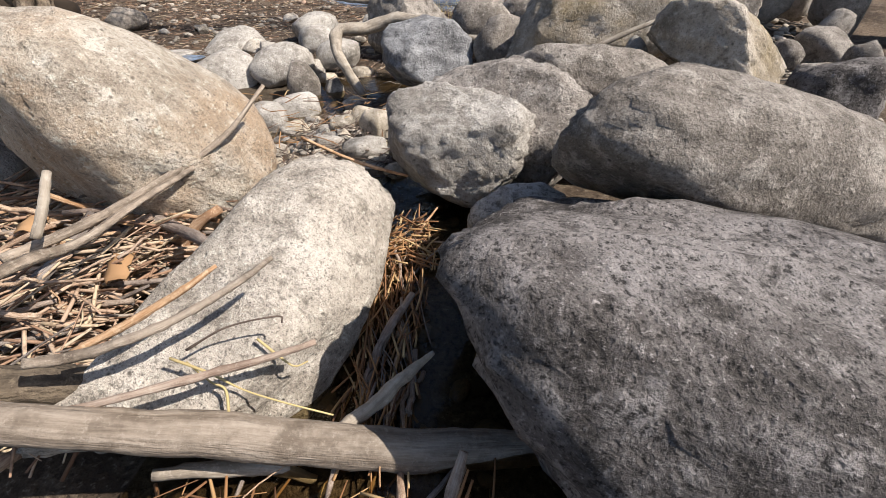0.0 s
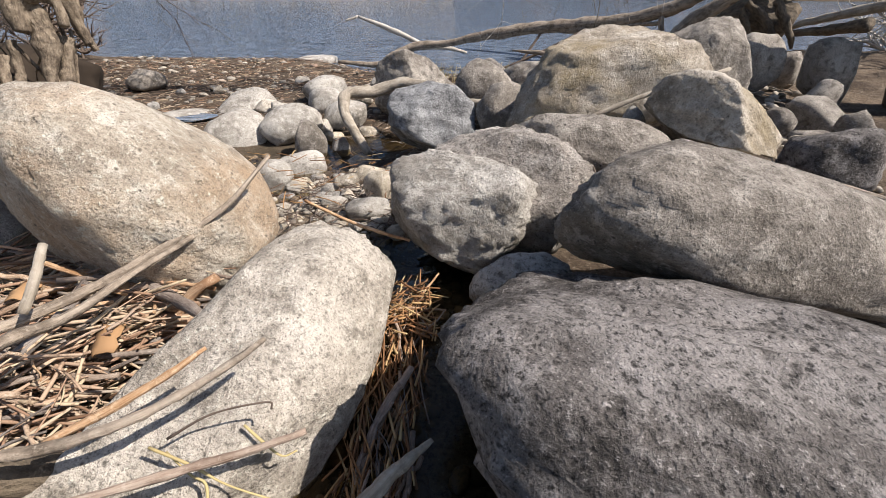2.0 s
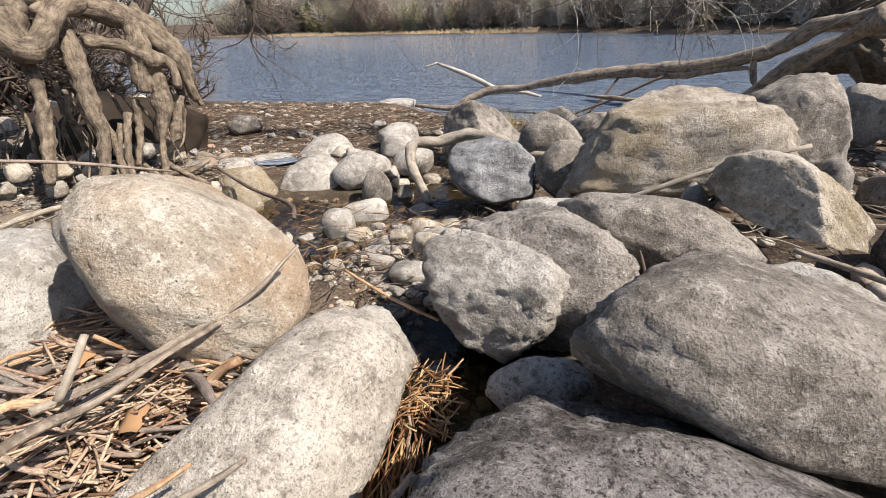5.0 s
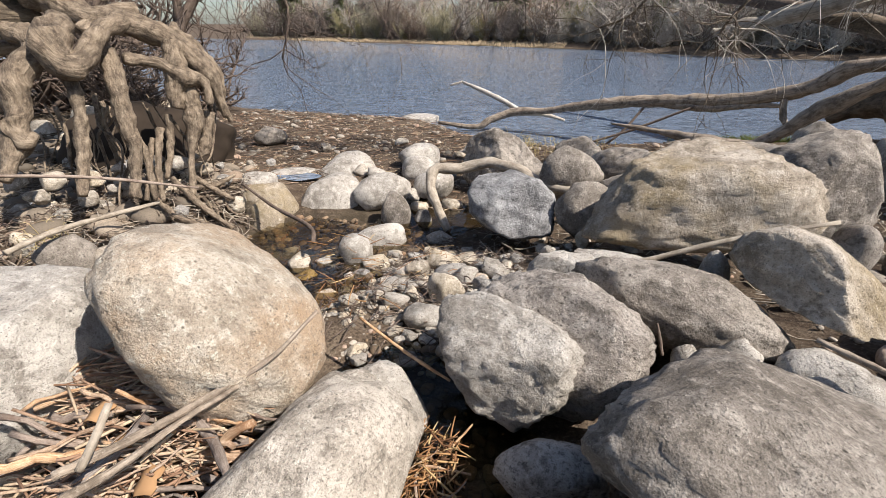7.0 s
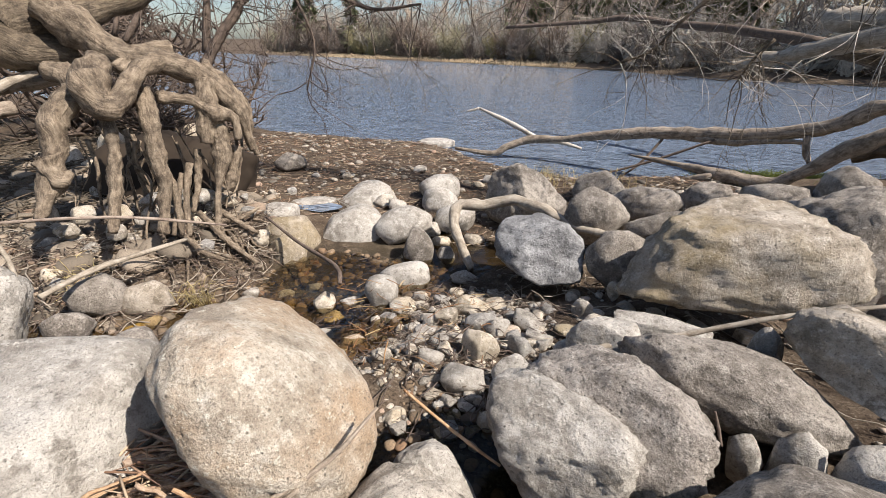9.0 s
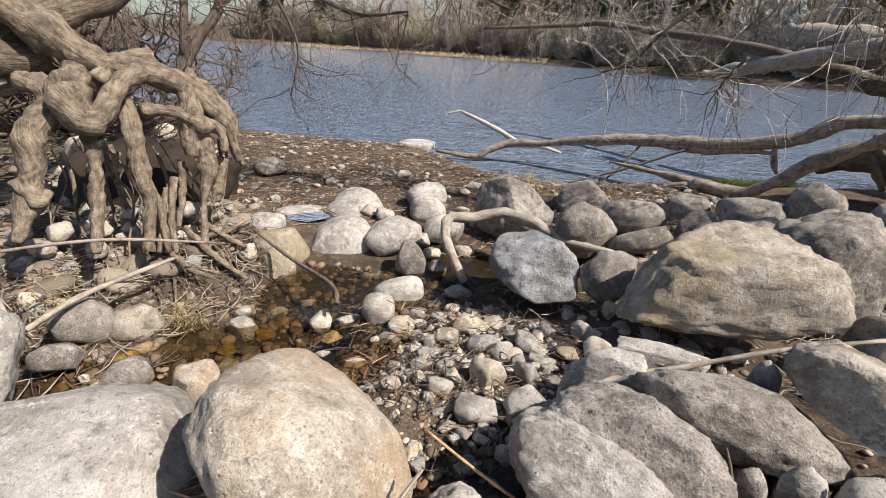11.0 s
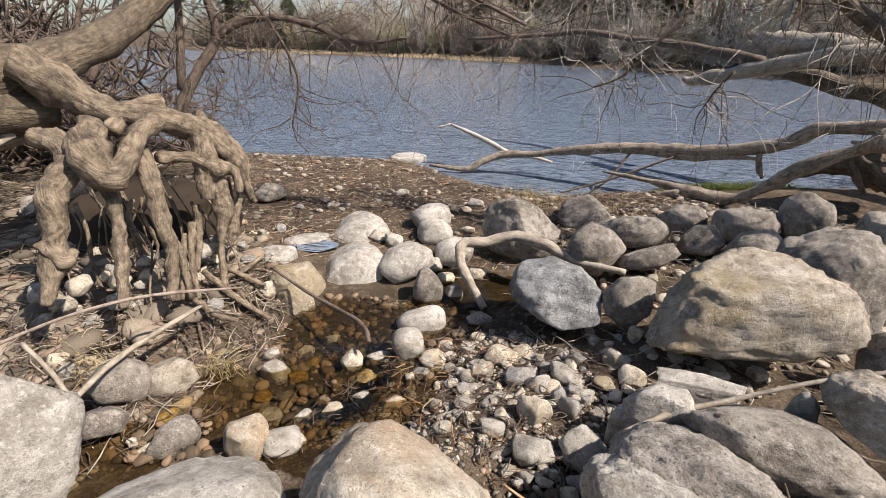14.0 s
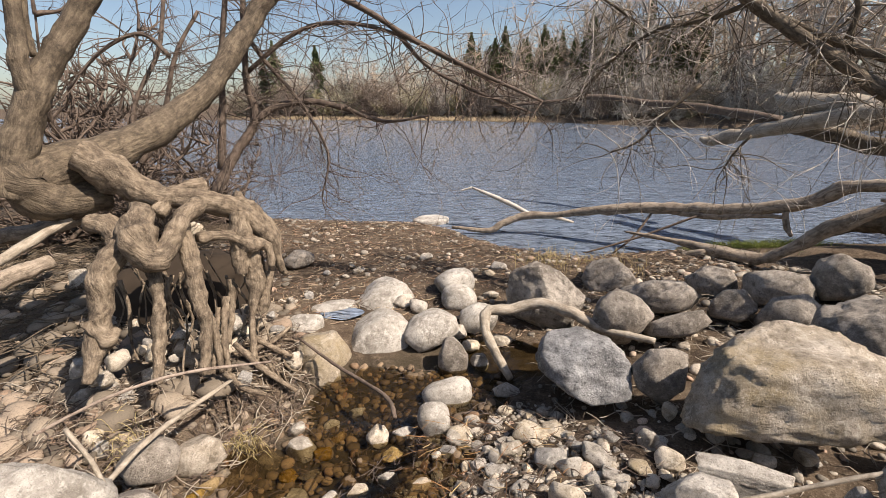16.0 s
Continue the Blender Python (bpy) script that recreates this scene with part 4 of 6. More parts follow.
limb('root', [(-3.794, 3.209, 1.557, 0.052), (-3.749, 3.165, 1.304, 0.049), (-3.715, 3.057, 1.018, 0.056), (-3.616, 2.868, 0.681, 0.036)], ROOT, parent=tree, sides=18, knots=0.45, steps=12, seed=5).matrix_parent_inverse = TREE_BASE
limb('root', [(-3.58, 4.098, 1.466, 0.072), (-3.503, 4.062, 1.153, 0.098), (-3.5, 3.931, 0.852, 0.041), (-3.392, 3.712, 0.423, 0.033)], ROOT, parent=tree, sides=18, knots=0.45, steps=12, seed=6).matrix_parent_inverse = TREE_BASE
limb('root', [(-3.63, 4.137, 1.818, 0.093), (-3.58, 4.032, 1.481, 0.102), (-3.583, 3.947, 1.234, 0.056)], ROOT, parent=tree, sides=18, knots=0.45, steps=12, seed=7).matrix_parent_inverse = TREE_BASE
limb('root', [(-3.762, 4.243, 1.948, 0.079), (-3.628, 4.452, 1.695, 0.059), (-3.507, 4.507, 1.499, 0.043), (-3.511, 4.485, 1.21, 0.035), (-3.475, 4.513, 1.021, 0.032)], ROOT, parent=tree, sides=18, knots=0.45, steps=12, seed=8).matrix_parent_inverse = TREE_BASE
limb('root', [(-3.668, 3.499, 1.102, 0.044), (-3.567, 3.483, 0.855, 0.034), (-3.462, 3.359, 0.483, 0.023)], ROOT, parent=tree, sides=18, knots=0.45, steps=12, seed=9).matrix_parent_inverse = TREE_BASE
limb('root', [(-3.596, 3.725, 1.085, 0.031), (-3.536, 3.55, 0.775, 0.03), (-3.415, 3.4, 0.468, 0.023)], ROOT, parent=tree, sides=18, knots=0.45, steps=12, seed=10).matrix_parent_inverse = TREE_BASE
limb('root', [(-3.634, 3.644, 1.001, 0.023), (-3.579, 3.484, 0.743, 0.023), (-3.513, 3.313, 0.501, 0.019)], ROOT, parent=tree, sides=18, knots=0.45, steps=12, seed=11).matrix_parent_inverse = TREE_BASE
limb('root', [(-3.476, 4.229, 1.164, 0.051), (-3.483, 4.092, 0.853, 0.059), (-3.523, 4.01, 0.759, 0.034)], ROOT, parent=tree, sides=18, knots=0.45, steps=12, seed=12).matrix_parent_inverse = TREE_BASE
limb('root', [(-3.708, 3.943, 1.168, 0.036), (-3.676, 3.864, 0.915, 0.032), (-3.62, 3.668, 0.594, 0.028)], ROOT, parent=tree, sides=18, knots=0.45, steps=12, seed=13).matrix_parent_inverse = TREE_BASE
limb('root', [(-3.504, 3.857, 0.583, 0.029), (-3.314, 3.932, 0.417, 0.03), (-3.129, 3.963, 0.332, 0.021)], ROOT, parent=tree, sides=18, knots=0.45, steps=12, seed=14).matrix_parent_inverse = TREE_BASE
limb('root', [(-3.554, 3.665, 0.605, 0.028), (-3.24, 3.655, 0.353, 0.032), (-2.912, 3.651, 0.159, 0.02)], ROOT, parent=tree, sides=18, knots=0.45, steps=12, seed=15).matrix_parent_inverse = TREE_BASE
limb('root', [(-3.471, 3.678, 0.49, 0.024), (-3.386, 4.037, 0.452, 0.026), (-3.333, 4.248, 0.493, 0.018)], ROOT, parent=tree, sides=18, knots=0.45, steps=12, seed=16).matrix_parent_inverse = TREE_BASE
limb('root', [(-3.447, 3.373, 0.478, 0.026), (-3.227, 3.349, 0.353, 0.026), (-3.051, 3.398, 0.293, 0.019)], ROOT, parent=tree, sides=18, knots=0.45, steps=12, seed=17).matrix_parent_inverse = TREE_BASE
limb('root', [(-3.954, 2.759, 1.289, 0.084), (-3.85, 2.738, 1.137, 0.06), (-3.865, 2.842, 1.181, 0.043)], ROOT, parent=tree, sides=18, knots=0.45, steps=12, seed=18).matrix_parent_inverse = TREE_BASE
limb('root', [(-4.147, 3.673, 1.893, 0.078), (-4.108, 3.901, 2.055, 0.081), (-4.008, 4.161, 2.089, 0.062)], ROOT, parent=tree, sides=18, knots=0.45, steps=12, seed=19).matrix_parent_inverse = TREE_BASE
limb('root', [(-4.43, 3.291, 1.921, 0.098), (-4.281, 3.314, 1.844, 0.099), (-4.15, 3.283, 1.686, 0.079)], ROOT, parent=tree, sides=18, knots=0.45, steps=12, seed=20).matrix_parent_inverse = TREE_BASE
# near-black colour stands in for deep shade in the hollow behind the roots
SHADED_EARTH = leafy("shade_black_root_earth", (0.018, 0.013, 0.009), (0.045, 0.033, 0.023))
soil_mound = boulder("earth held together by the tree roots, blackened to imitate deep shade", SHADED_EARTH, (-5.10, 4.75, 0.50), (1.05, 0.7, 0.62), 40, 0, 91, cuts=0, square=0.0, rough=0.16, name="root_earth", category="earth")
tagged(soil_mound, "earth held together by the tree roots, blackened to imitate deep shade", "earth", kind="structure")
q = np.random.RandomState(17)
for k in range(26):
    s = q.rand()
    top = np.array((-4.45, 3.0, 1.25)) * (1 - s) + np.array((-3.65, 4.45, 1.2)) * s + q.normal(size=3) * np.array((0.12, 0.12, 0.12)) + np.array((-0.15, 0.15, 0))
    foot = top + np.array((q.normal() * 0.18 + 0.15, q.normal() * 0.18 - 0.12, 0))
    foot[2] = h(foot[0], foot[1]) - 0.03
    r0 = 0.008 + 0.018 * q.rand() ** 2
    pts = [(*(top * (1 - u) + foot * u + q.normal(size=3) * 0.06 * math.sin(3.14 * u)), r0 * (1 - 0.45 * u)) for u in (0, 0.25, 0.5, 0.75, 1)]
    limb("root", pts, ROOT, parent=tree, sides=7, knots=0.45, steps=4, seed=k).matrix_parent_inverse = TREE_BASE
for k in range(40):
    a = q.uniform(0, 1)
    p = np.array((-4.4, 2.7, 0)) * (1 - a) + np.array((-3.4, 4.4, 0)) * a + np.array((0.2, -0.15, 0)) + q.normal(size=3) * 0.1
    d = np.array((0.75, -0.55)) + q.normal(size=2) * 0.6
    r0 = 0.008 + 0.016 * q.rand()
    pts = []
    for i in range(5):
        x, y = p[0] + d[0] * i * 0.11 + q.normal() * 0.03, p[1] + d[1] * i * 0.11 + q.normal() * 0.03
        pts.append((x, y, h(x, y) + 0.02 + 0.04 * q.rand(), r0 * (1 - 0.15 * i)))
    limb("root", pts, ROOT, parent=tree, sides=6, knots=0.4, steps=4, seed=k).matrix_parent_inverse = TREE_BASE
limb('trunk', [(-4.808, 3.773, 2.035, 0.159), (-4.944, 3.411, 2.069, 0.185), (-4.976, 3.206, 2.22, 0.202), (-4.999, 3.38, 2.313, 0.224), (-4.897, 3.89, 2.402, 0.192), (-4.793, 4.499, 2.615, 0.146), (-4.639, 5.076, 2.982, 0.134), (-4.453, 5.572, 3.567, 0.119), (-4.228, 6.004, 4.12, 0.108), (-3.939, 6.384, 4.713, 0.094)], BARK, parent=tree, sides=18, knots=0.3, steps=8, seed=30).matrix_parent_inverse = TREE_BASE
limb('limb', [(-5.031, 3.093, 2.144, 0.147), (-4.984, 3.243, 2.501, 0.142), (-4.895, 3.404, 2.859, 0.118), (-4.844, 3.63, 3.225, 0.109), (-4.675, 3.926, 3.697, 0.099), (-4.479, 4.16, 4.167, 0.087)], BARK, parent=tree, sides=18, knots=0.3, steps=8, seed=31).matrix_parent_inverse = TREE_BASE
limb('limb', [(-4.885, 3.419, 2.858, 0.077), (-4.883, 3.403, 3.167, 0.069), (-4.911, 3.482, 3.514, 0.063), (-4.908, 3.543, 3.926, 0.056)], BARK, parent=tree, sides=18, knots=0.3, steps=8, seed=32).matrix_parent_inverse = TREE_BASE
limb('limb', [(-4.899, 3.546, 3.265, 0.03), (-4.952, 3.596, 3.532, 0.026), (-4.951, 3.676, 3.88, 0.02)], BARK, parent=tree, sides=18, knots=0.3, steps=8, seed=33).matrix_parent_inverse = TREE_BASE


# ---- driftwood, logs and sticks ----
# the near log and the chunk take darker wood in place of shade
limb('driftwood_log', [(-0.744, 0.527, 1.029, 0.028), (-0.602, 0.561, 0.974, 0.03), (-0.447, 0.594, 0.905, 0.033), (-0.23, 0.654, 0.793, 0.04), (-0.039, 0.688, 0.716, 0.042), (0.125, 0.718, 0.665, 0.044), (0.305, 0.755, 0.628, 0.039), (0.38, 0.758, 0.629, 0.032)], LOGWOOD, 'long grey barkless log lying across the brook', 'log', sides=16, knots=0.12)
limb('log_chunk', [(-0.674, 0.592, 0.985, 0.031), (-0.611, 0.659, 0.9, 0.036), (-0.56, 0.71, 0.839, 0.037), (-0.52, 0.749, 0.79, 0.028), (-0.498, 0.757, 0.776, 0.014)], BARK, 'short weathered split log end beside sticks', 'log', sides=14, knots=0.12)
limb('branch', [(-0.517, 0.658, 0.975, 0.01), (-0.459, 0.689, 0.96, 0.01), (-0.356, 0.731, 0.978, 0.009), (-0.288, 0.785, 0.988, 0.008), (-0.217, 0.841, 1.013, 0.007), (-0.169, 0.883, 1.036, 0.005)], WEATHERED, 'brown broken branch lying over a cream boulder', 'branch')
limb('branch', [(-0.467, 0.62, 0.9, 0.007), (-0.355, 0.652, 0.914, 0.007), (-0.249, 0.708, 0.906, 0.008), (-0.152, 0.755, 0.904, 0.007), (-0.081, 0.791, 0.908, 0.006)], STICK, 'thin peeled stick leaning over a boulder', 'branch')
limb('branch', [(-0.479, 0.698, 0.955, 0.006), (-0.397, 0.746, 0.981, 0.008), (-0.319, 0.799, 1.012, 0.007), (-0.261, 0.848, 1.039, 0.004)], STICK, 'brown twig beside a larger branch', 'branch')
limb('branch', [(-0.777, 0.898, 0.983, 0.012), (-0.725, 1.004, 0.974, 0.012), (-0.654, 1.116, 0.986, 0.012), (-0.572, 1.233, 1.018, 0.01), (-0.48, 1.346, 1.066, 0.008), (-0.399, 1.478, 1.161, 0.005)], WEATHERED, 'long bent reddish branch resting on the stick pile', 'branch')
limb('branch', [(-0.674, 0.908, 1.035, 0.009), (-0.673, 0.96, 1.081, 0.01), (-0.694, 1.025, 1.122, 0.009)], DRIFT, 'grey-brown stick poking out of the pile', 'branch')
limb('branch', [(-0.641, 0.732, 1.052, 0.011), (-0.645, 0.837, 1.033, 0.012), (-0.648, 0.964, 0.986, 0.011), (-0.609, 1.123, 0.994, 0.009), (-0.535, 1.252, 1.017, 0.007)], WEATHERED, 'curved brown branch on the stick pile', 'branch')
limb('branch', [(-0.052, 0.729, 0.706, 0.012), (0.01, 0.779, 0.717, 0.016), (0.067, 0.823, 0.757, 0.015), (0.134, 0.87, 0.795, 0.005)], DRIFT, 'pale forked stick wedged in the brook', 'branch')
limb('branch', [(-0.032, 0.804, 0.624, 0.012), (-0.031, 0.908, 0.652, 0.013), (-0.002, 1.033, 0.678, 0.013), (0.043, 1.156, 0.686, 0.01)], STICK, 'curved brown stem lying in the brook', 'branch')
limb('branch', [(0.082, 0.789, 0.616, 0.009), (0.077, 0.863, 0.637, 0.009), (0.072, 0.98, 0.659, 0.007)], STICK, 'split reed stalk in the brook', 'branch')
limb('branch', [(-0.378, 0.607, 0.715, 0.011), (-0.28, 0.638, 0.69, 0.016), (-0.185, 0.664, 0.654, 0.015), (-0.096, 0.661, 0.619, 0.009)], DRIFT, 'pale stick end under the log', 'branch')
limb('branch', [(0.185, 0.618, 0.672, 0.013), (0.198, 0.655, 0.708, 0.012), (0.209, 0.687, 0.734, 0.009)], STICK, 'broken reed stalk leaning on the log', 'branch')
limb('branch', [(0.209, 0.695, 0.595, 0.012), (0.367, 0.701, 0.577, 0.015), (0.538, 0.689, 0.592, 0.012), (0.679, 0.659, 0.639, 0.009)], STICK, 'reddish stick under the grey log', 'branch')
limb('crooked_branch', [(-0.903, 4.392, 0.11, 0.039), (-1.063, 4.571, 0.255, 0.049), (-1.22, 4.789, 0.396, 0.056), (-1.234, 4.973, 0.553, 0.062), (-0.983, 5.075, 0.563, 0.062), (-0.647, 5.14, 0.64, 0.062), (-0.327, 5.029, 0.611, 0.06), (-0.047, 4.925, 0.528, 0.054), (0.238, 4.837, 0.524, 0.044), (0.477, 4.742, 0.528, 0.029)], DRIFT, 'crooked pale branch draped over the brook stones', 'branch', sides=12, knots=0.3)
limb('branch', [(-3.121, 2.015, 0.646, 0.018), (-3.196, 2.346, 0.641, 0.021), (-3.219, 2.69, 0.609, 0.02), (-3.209, 3.196, 0.559, 0.017)], DRIFT, 'long pale stick leaning from mud to stone', 'branch')
limb('branch', [(0.062, 2.378, 0.775, 0.014), (0.34, 2.509, 0.86, 0.016), (0.614, 2.585, 0.932, 0.014), (0.953, 2.635, 1.076, 0.012), (1.383, 2.687, 1.213, 0.009)], DRIFT, 'thin grey stick resting across boulders', 'branch')
limb('branch', [(-0.521, 1.924, 0.802, 0.006), (-0.331, 1.867, 0.747, 0.007), (-0.192, 1.813, 0.732, 0.007), (-0.055, 1.757, 0.729, 0.005)], STICK, 'thin yellow reed across a shallow pool', 'branch')
limb('branch', [(1.148, 2.059, 1.004, 0.01), (1.298, 1.966, 0.988, 0.011), (1.477, 1.827, 0.97, 0.011), (1.6, 1.707, 0.954, 0.011)], WEATHERED, 'dark slender branch between two boulders', 'branch')
limb('branch', [(-4.935, 2.621, 1.626, 0.039), (-4.943, 2.859, 1.669, 0.042), (-4.933, 3.131, 1.764, 0.044), (-4.888, 3.438, 1.874, 0.031)], DRIFT, 'pale barkless log on the bank behind the tree', 'log')
limb('branch', [(-4.745, 2.495, 1.556, 0.067), (-4.727, 2.779, 1.579, 0.072), (-4.696, 3.061, 1.613, 0.058)], WEATHERED, 'brown rotten log on the bank behind the tree', 'log')
limb('branch', [(-5.484, 2.963, 1.758, 0.069), (-5.359, 3.403, 1.739, 0.076), (-5.181, 3.882, 1.792, 0.059)], WEATHERED, 'dark fallen limb under the leaning trunk', 'log')
limb('branch', [(-3.139, 1.791, 1.211, 0.009), (-3.279, 2.302, 1.055, 0.011), (-3.224, 2.808, 0.896, 0.013), (-2.932, 3.398, 0.661, 0.01)], STICK, 'thin pale stem lying on the mud', 'branch')
limb('branch', [(-3.07, 1.889, 1.179, 0.012), (-2.873, 1.842, 1.054, 0.012), (-2.716, 1.776, 0.988, 0.012)], DRIFT, 'thin grey stem in the brook', 'branch')
limb('branch', [(-1.736, 3.315, 0.345, 0.019), (-1.923, 3.534, 0.373, 0.02), (-2.545, 3.872, 0.348, 0.017), (-3.128, 4.116, 0.453, 0.012)], TWIG, 'dark twig lying in the brook', 'branch')
limb('rootlet', [(-0.212, 0.81, 0.882, 0.003), (-0.171, 0.793, 0.858, 0.003), (-0.138, 0.785, 0.835, 0.002), (-0.114, 0.799, 0.834, 0.002)], STRAW, 'pale wiry rootlet hanging over a boulder', 'rootlet', sides=5, knots=0.1)
limb('rootlet', [(-0.23, 0.685, 0.822, 0.003), (-0.243, 0.715, 0.848, 0.003), (-0.273, 0.723, 0.859, 0.002), (-0.323, 0.746, 0.883, 0.002)], STRAW, 'pale wiry rootlet hanging over a boulder', 'rootlet', sides=5, knots=0.1)
limb('rootlet', [(-0.352, 0.745, 0.892, 0.003), (-0.277, 0.734, 0.869, 0.003), (-0.216, 0.724, 0.837, 0.002), (-0.148, 0.725, 0.801, 0.002), (-0.059, 0.736, 0.747, 0.002)], STRAW, 'pale wiry rootlet hanging over a boulder', 'rootlet', sides=5, knots=0.1)
limb('rootlet', [(-0.321, 0.757, 0.904, 0.003), (-0.249, 0.791, 0.935, 0.002), (-0.159, 0.819, 0.942, 0.002), (-0.149, 0.813, 0.931, 0.002)], TWIG, 'thin dark twig on a cream boulder', 'rootlet', sides=5, knots=0.1)
limb('rootlet', [(0.849, 1.351, 0.946, 0.003), (0.876, 1.28, 0.928, 0.003), (0.914, 1.203, 0.923, 0.003)], STICK, 'dry stem leaning on a grey boulder', 'rootlet', sides=5, knots=0.1)
limb('rootlet', [(0.704, 2.041, 0.829, 0.006), (0.69, 2.079, 0.877, 0.007), (0.674, 2.114, 0.923, 0.004)], TWIG, 'thin upright stem between two boulders', 'rootlet', sides=5, knots=0.1)
fallen = tagged(new("fallen_tree"), "bleached fallen tree reaching out over the river shallows", "fallen tree")
limb('trunk', [(4.745, 6.77, 1.997, 0.139), (4.259, 7.362, 1.727, 0.133), (3.816, 7.869, 1.601, 0.09), (3.475, 8.156, 1.481, 0.113), (3.195, 8.363, 1.23, 0.101), (2.396, 8.855, 0.953, 0.105), (1.346, 9.339, 0.837, 0.109), (0.274, 9.67, 0.67, 0.094), (-0.552, 9.868, 0.489, 0.066), (-1.207, 9.93, 0.419, 0.084), (-1.685, 9.84, 0.254, 0.076), (-1.984, 9.752, 0.095, 0.06), (-2.81, 9.706, 0.143, 0.035)], WEATHERED, parent=fallen, sides=12, knots=0.3)
limb('branch', [(-1.149, 9.947, 0.469, 0.05), (-1.736, 10.151, 0.692, 0.052), (-2.491, 10.387, 0.921, 0.027)], PALETWIG, parent=fallen)
limb('branch', [(-2.491, 10.387, 0.921, 0.027), (-2.745, 10.318, 0.847, 0.018)], PALETWIG, parent=fallen)
limb('branch', [(1.442, 9.31, 0.805, 0.065), (2.092, 8.922, 0.803, 0.054), (2.663, 8.638, 0.921, 0.038), (2.966, 8.41, 0.965, 0.031)], WEATHERED, parent=fallen)
limb('branch', [(-1.144, 9.926, 0.385, 0.042), (-0.607, 10.046, 0.379, 0.042), (-0.188, 10.017, 0.292, 0.025)], PALETWIG, parent=fallen)
limb('branch', [(2.958, 8.433, 1.051, 0.043), (2.99, 8.368, 0.838, 0.049), (3.013, 8.212, 0.718, 0.03)], WEATHERED, parent=fallen)
limb('branch', [(1.211, 9.347, 0.753, 0.022), (0.875, 9.081, 0.309, 0.022), (0.537, 8.933, 0.019, 0.015)], TWIG, parent=fallen)
limb('branch', [(1.925, 8.977, 0.822, 0.02), (0.955, 8.972, 0.347, 0.022), (-0.131, 8.863, -0.05, 0.015)], TWIG, parent=fallen)
stump = tagged(new("stranded_root_stump"), "dark stranded stump with long bleached roots on the bank", "stump")
limb('root', [(3.609, 6.813, 1.644, 0.179), (3.443, 7.112, 1.417, 0.077), (3.102, 7.356, 1.125, 0.114), (2.739, 7.542, 0.718, 0.088), (2.421, 7.719, 0.476, 0.104), (1.97, 7.997, 0.468, 0.098), (1.475, 8.367, 0.482, 0.059), (1.065, 8.572, 0.497, 0.034), (0.665, 8.749, 0.506, 0.014)], WEATHERED, parent=stump, sides=12, knots=0.35)
limb('root', [(1.823, 8.038, 0.444, 0.062), (1.304, 8.222, 0.235, 0.046), (0.716, 8.39, 0.069, 0.027)], WEATHERED, parent=stump)
limb('root_mass', [(3.391, 8.032, 0.869, 0.058), (3.695, 7.861, 1.034, 0.133), (3.956, 7.686, 1.102, 0.213), (4.21, 7.55, 1.08, 0.24), (4.352, 7.469, 1.057, 0.216), (4.396, 7.442, 1.045, 0.133)], BARK, parent=stump, sides=22, knots=0.55)
limb('root', [(3.721, 7.706, 1.426, 0.026), (3.876, 7.518, 1.414, 0.036), (4.09, 7.406, 1.399, 0.035), (4.427, 7.447, 1.431, 0.02)], WEATHERED, parent=stump)
limb('root', [(3.684, 7.385, 1.288, 0.051), (3.828, 7.249, 1.16, 0.06), (3.98, 7.15, 0.952, 0.045), (4.089, 7.129, 0.796, 0.025)], BARK, parent=stump, knots=0.5)
limb('root', [(3.966, 7.243, 1.322, 0.049), (4.049, 7.128, 1.133, 0.059), (4.177, 7.035, 0.922, 0.039), (4.245, 7.036, 0.773, 0.02)], BARK, parent=stump, knots=0.5)
limb('root', [(3.645, 7.4, 1.221, 0.041), (3.69, 7.311, 1.056, 0.046), (3.844, 7.266, 0.83, 0.031)], BARK, parent=stump, knots=0.5)
limb('root', [(4.267, 7.281, 0.992, 0.03), (4.366, 7.114, 1.085, 0.044), (4.504, 6.797, 1.181, 0.05), (4.677, 6.318, 1.319, 0.066)], DRIFT, parent=stump, knots=0.3)
limb('root', [(4.254, 7.168, 0.948, 0.04), (4.419, 6.837, 1.005, 0.056), (4.531, 6.287, 1.124, 0.075)], BARK, parent=stump, knots=0.3)
snag = tagged(new("broken_tree"), "splintered broken willow trunk hanging above the water", "fallen tree")
limb('trunk', [(2.294, 11.172, 1.96, 0.046), (2.537, 11.101, 1.931, 0.113), (3.136, 10.615, 2.145, 0.136), (3.845, 10.021, 2.374, 0.143), (4.436, 9.397, 2.499, 0.137), (5.329, 8.478, 2.657, 0.158), (6.125, 7.392, 2.176, 0.237)], DRIFT, parent=snag, sides=14, knots=0.4)
limb('limb', [(3.427, 10.839, 2.805, 0.062), (3.599, 10.613, 2.659, 0.172), (4.071, 10.083, 2.616, 0.188), (4.68, 9.426, 2.529, 0.205), (5.65, 8.027, 2.318, 0.229)], DRIFT, parent=snag, sides=12, knots=0.35)
limb('limb', [(3.787, 10.829, 2.17, 0.084), (4.278, 10.439, 2.07, 0.14), (4.813, 9.811, 1.91, 0.165), (5.649, 8.529, 1.751, 0.196)], BARK, parent=snag, sides=12, knots=0.3)
limb('limb', [(-2.685, 13.43, 2.639, 0.031), (-0.525, 13.319, 2.775, 0.058), (0.319, 13.144, 2.841, 0.07), (1.484, 12.715, 2.683, 0.079), (2.562, 12.033, 2.546, 0.097), (3.655, 11.047, 2.3, 0.108)], TWIG, parent=snag, sides=10, knots=0.3)


# ---- stones ----
STONE_SHAPES = []
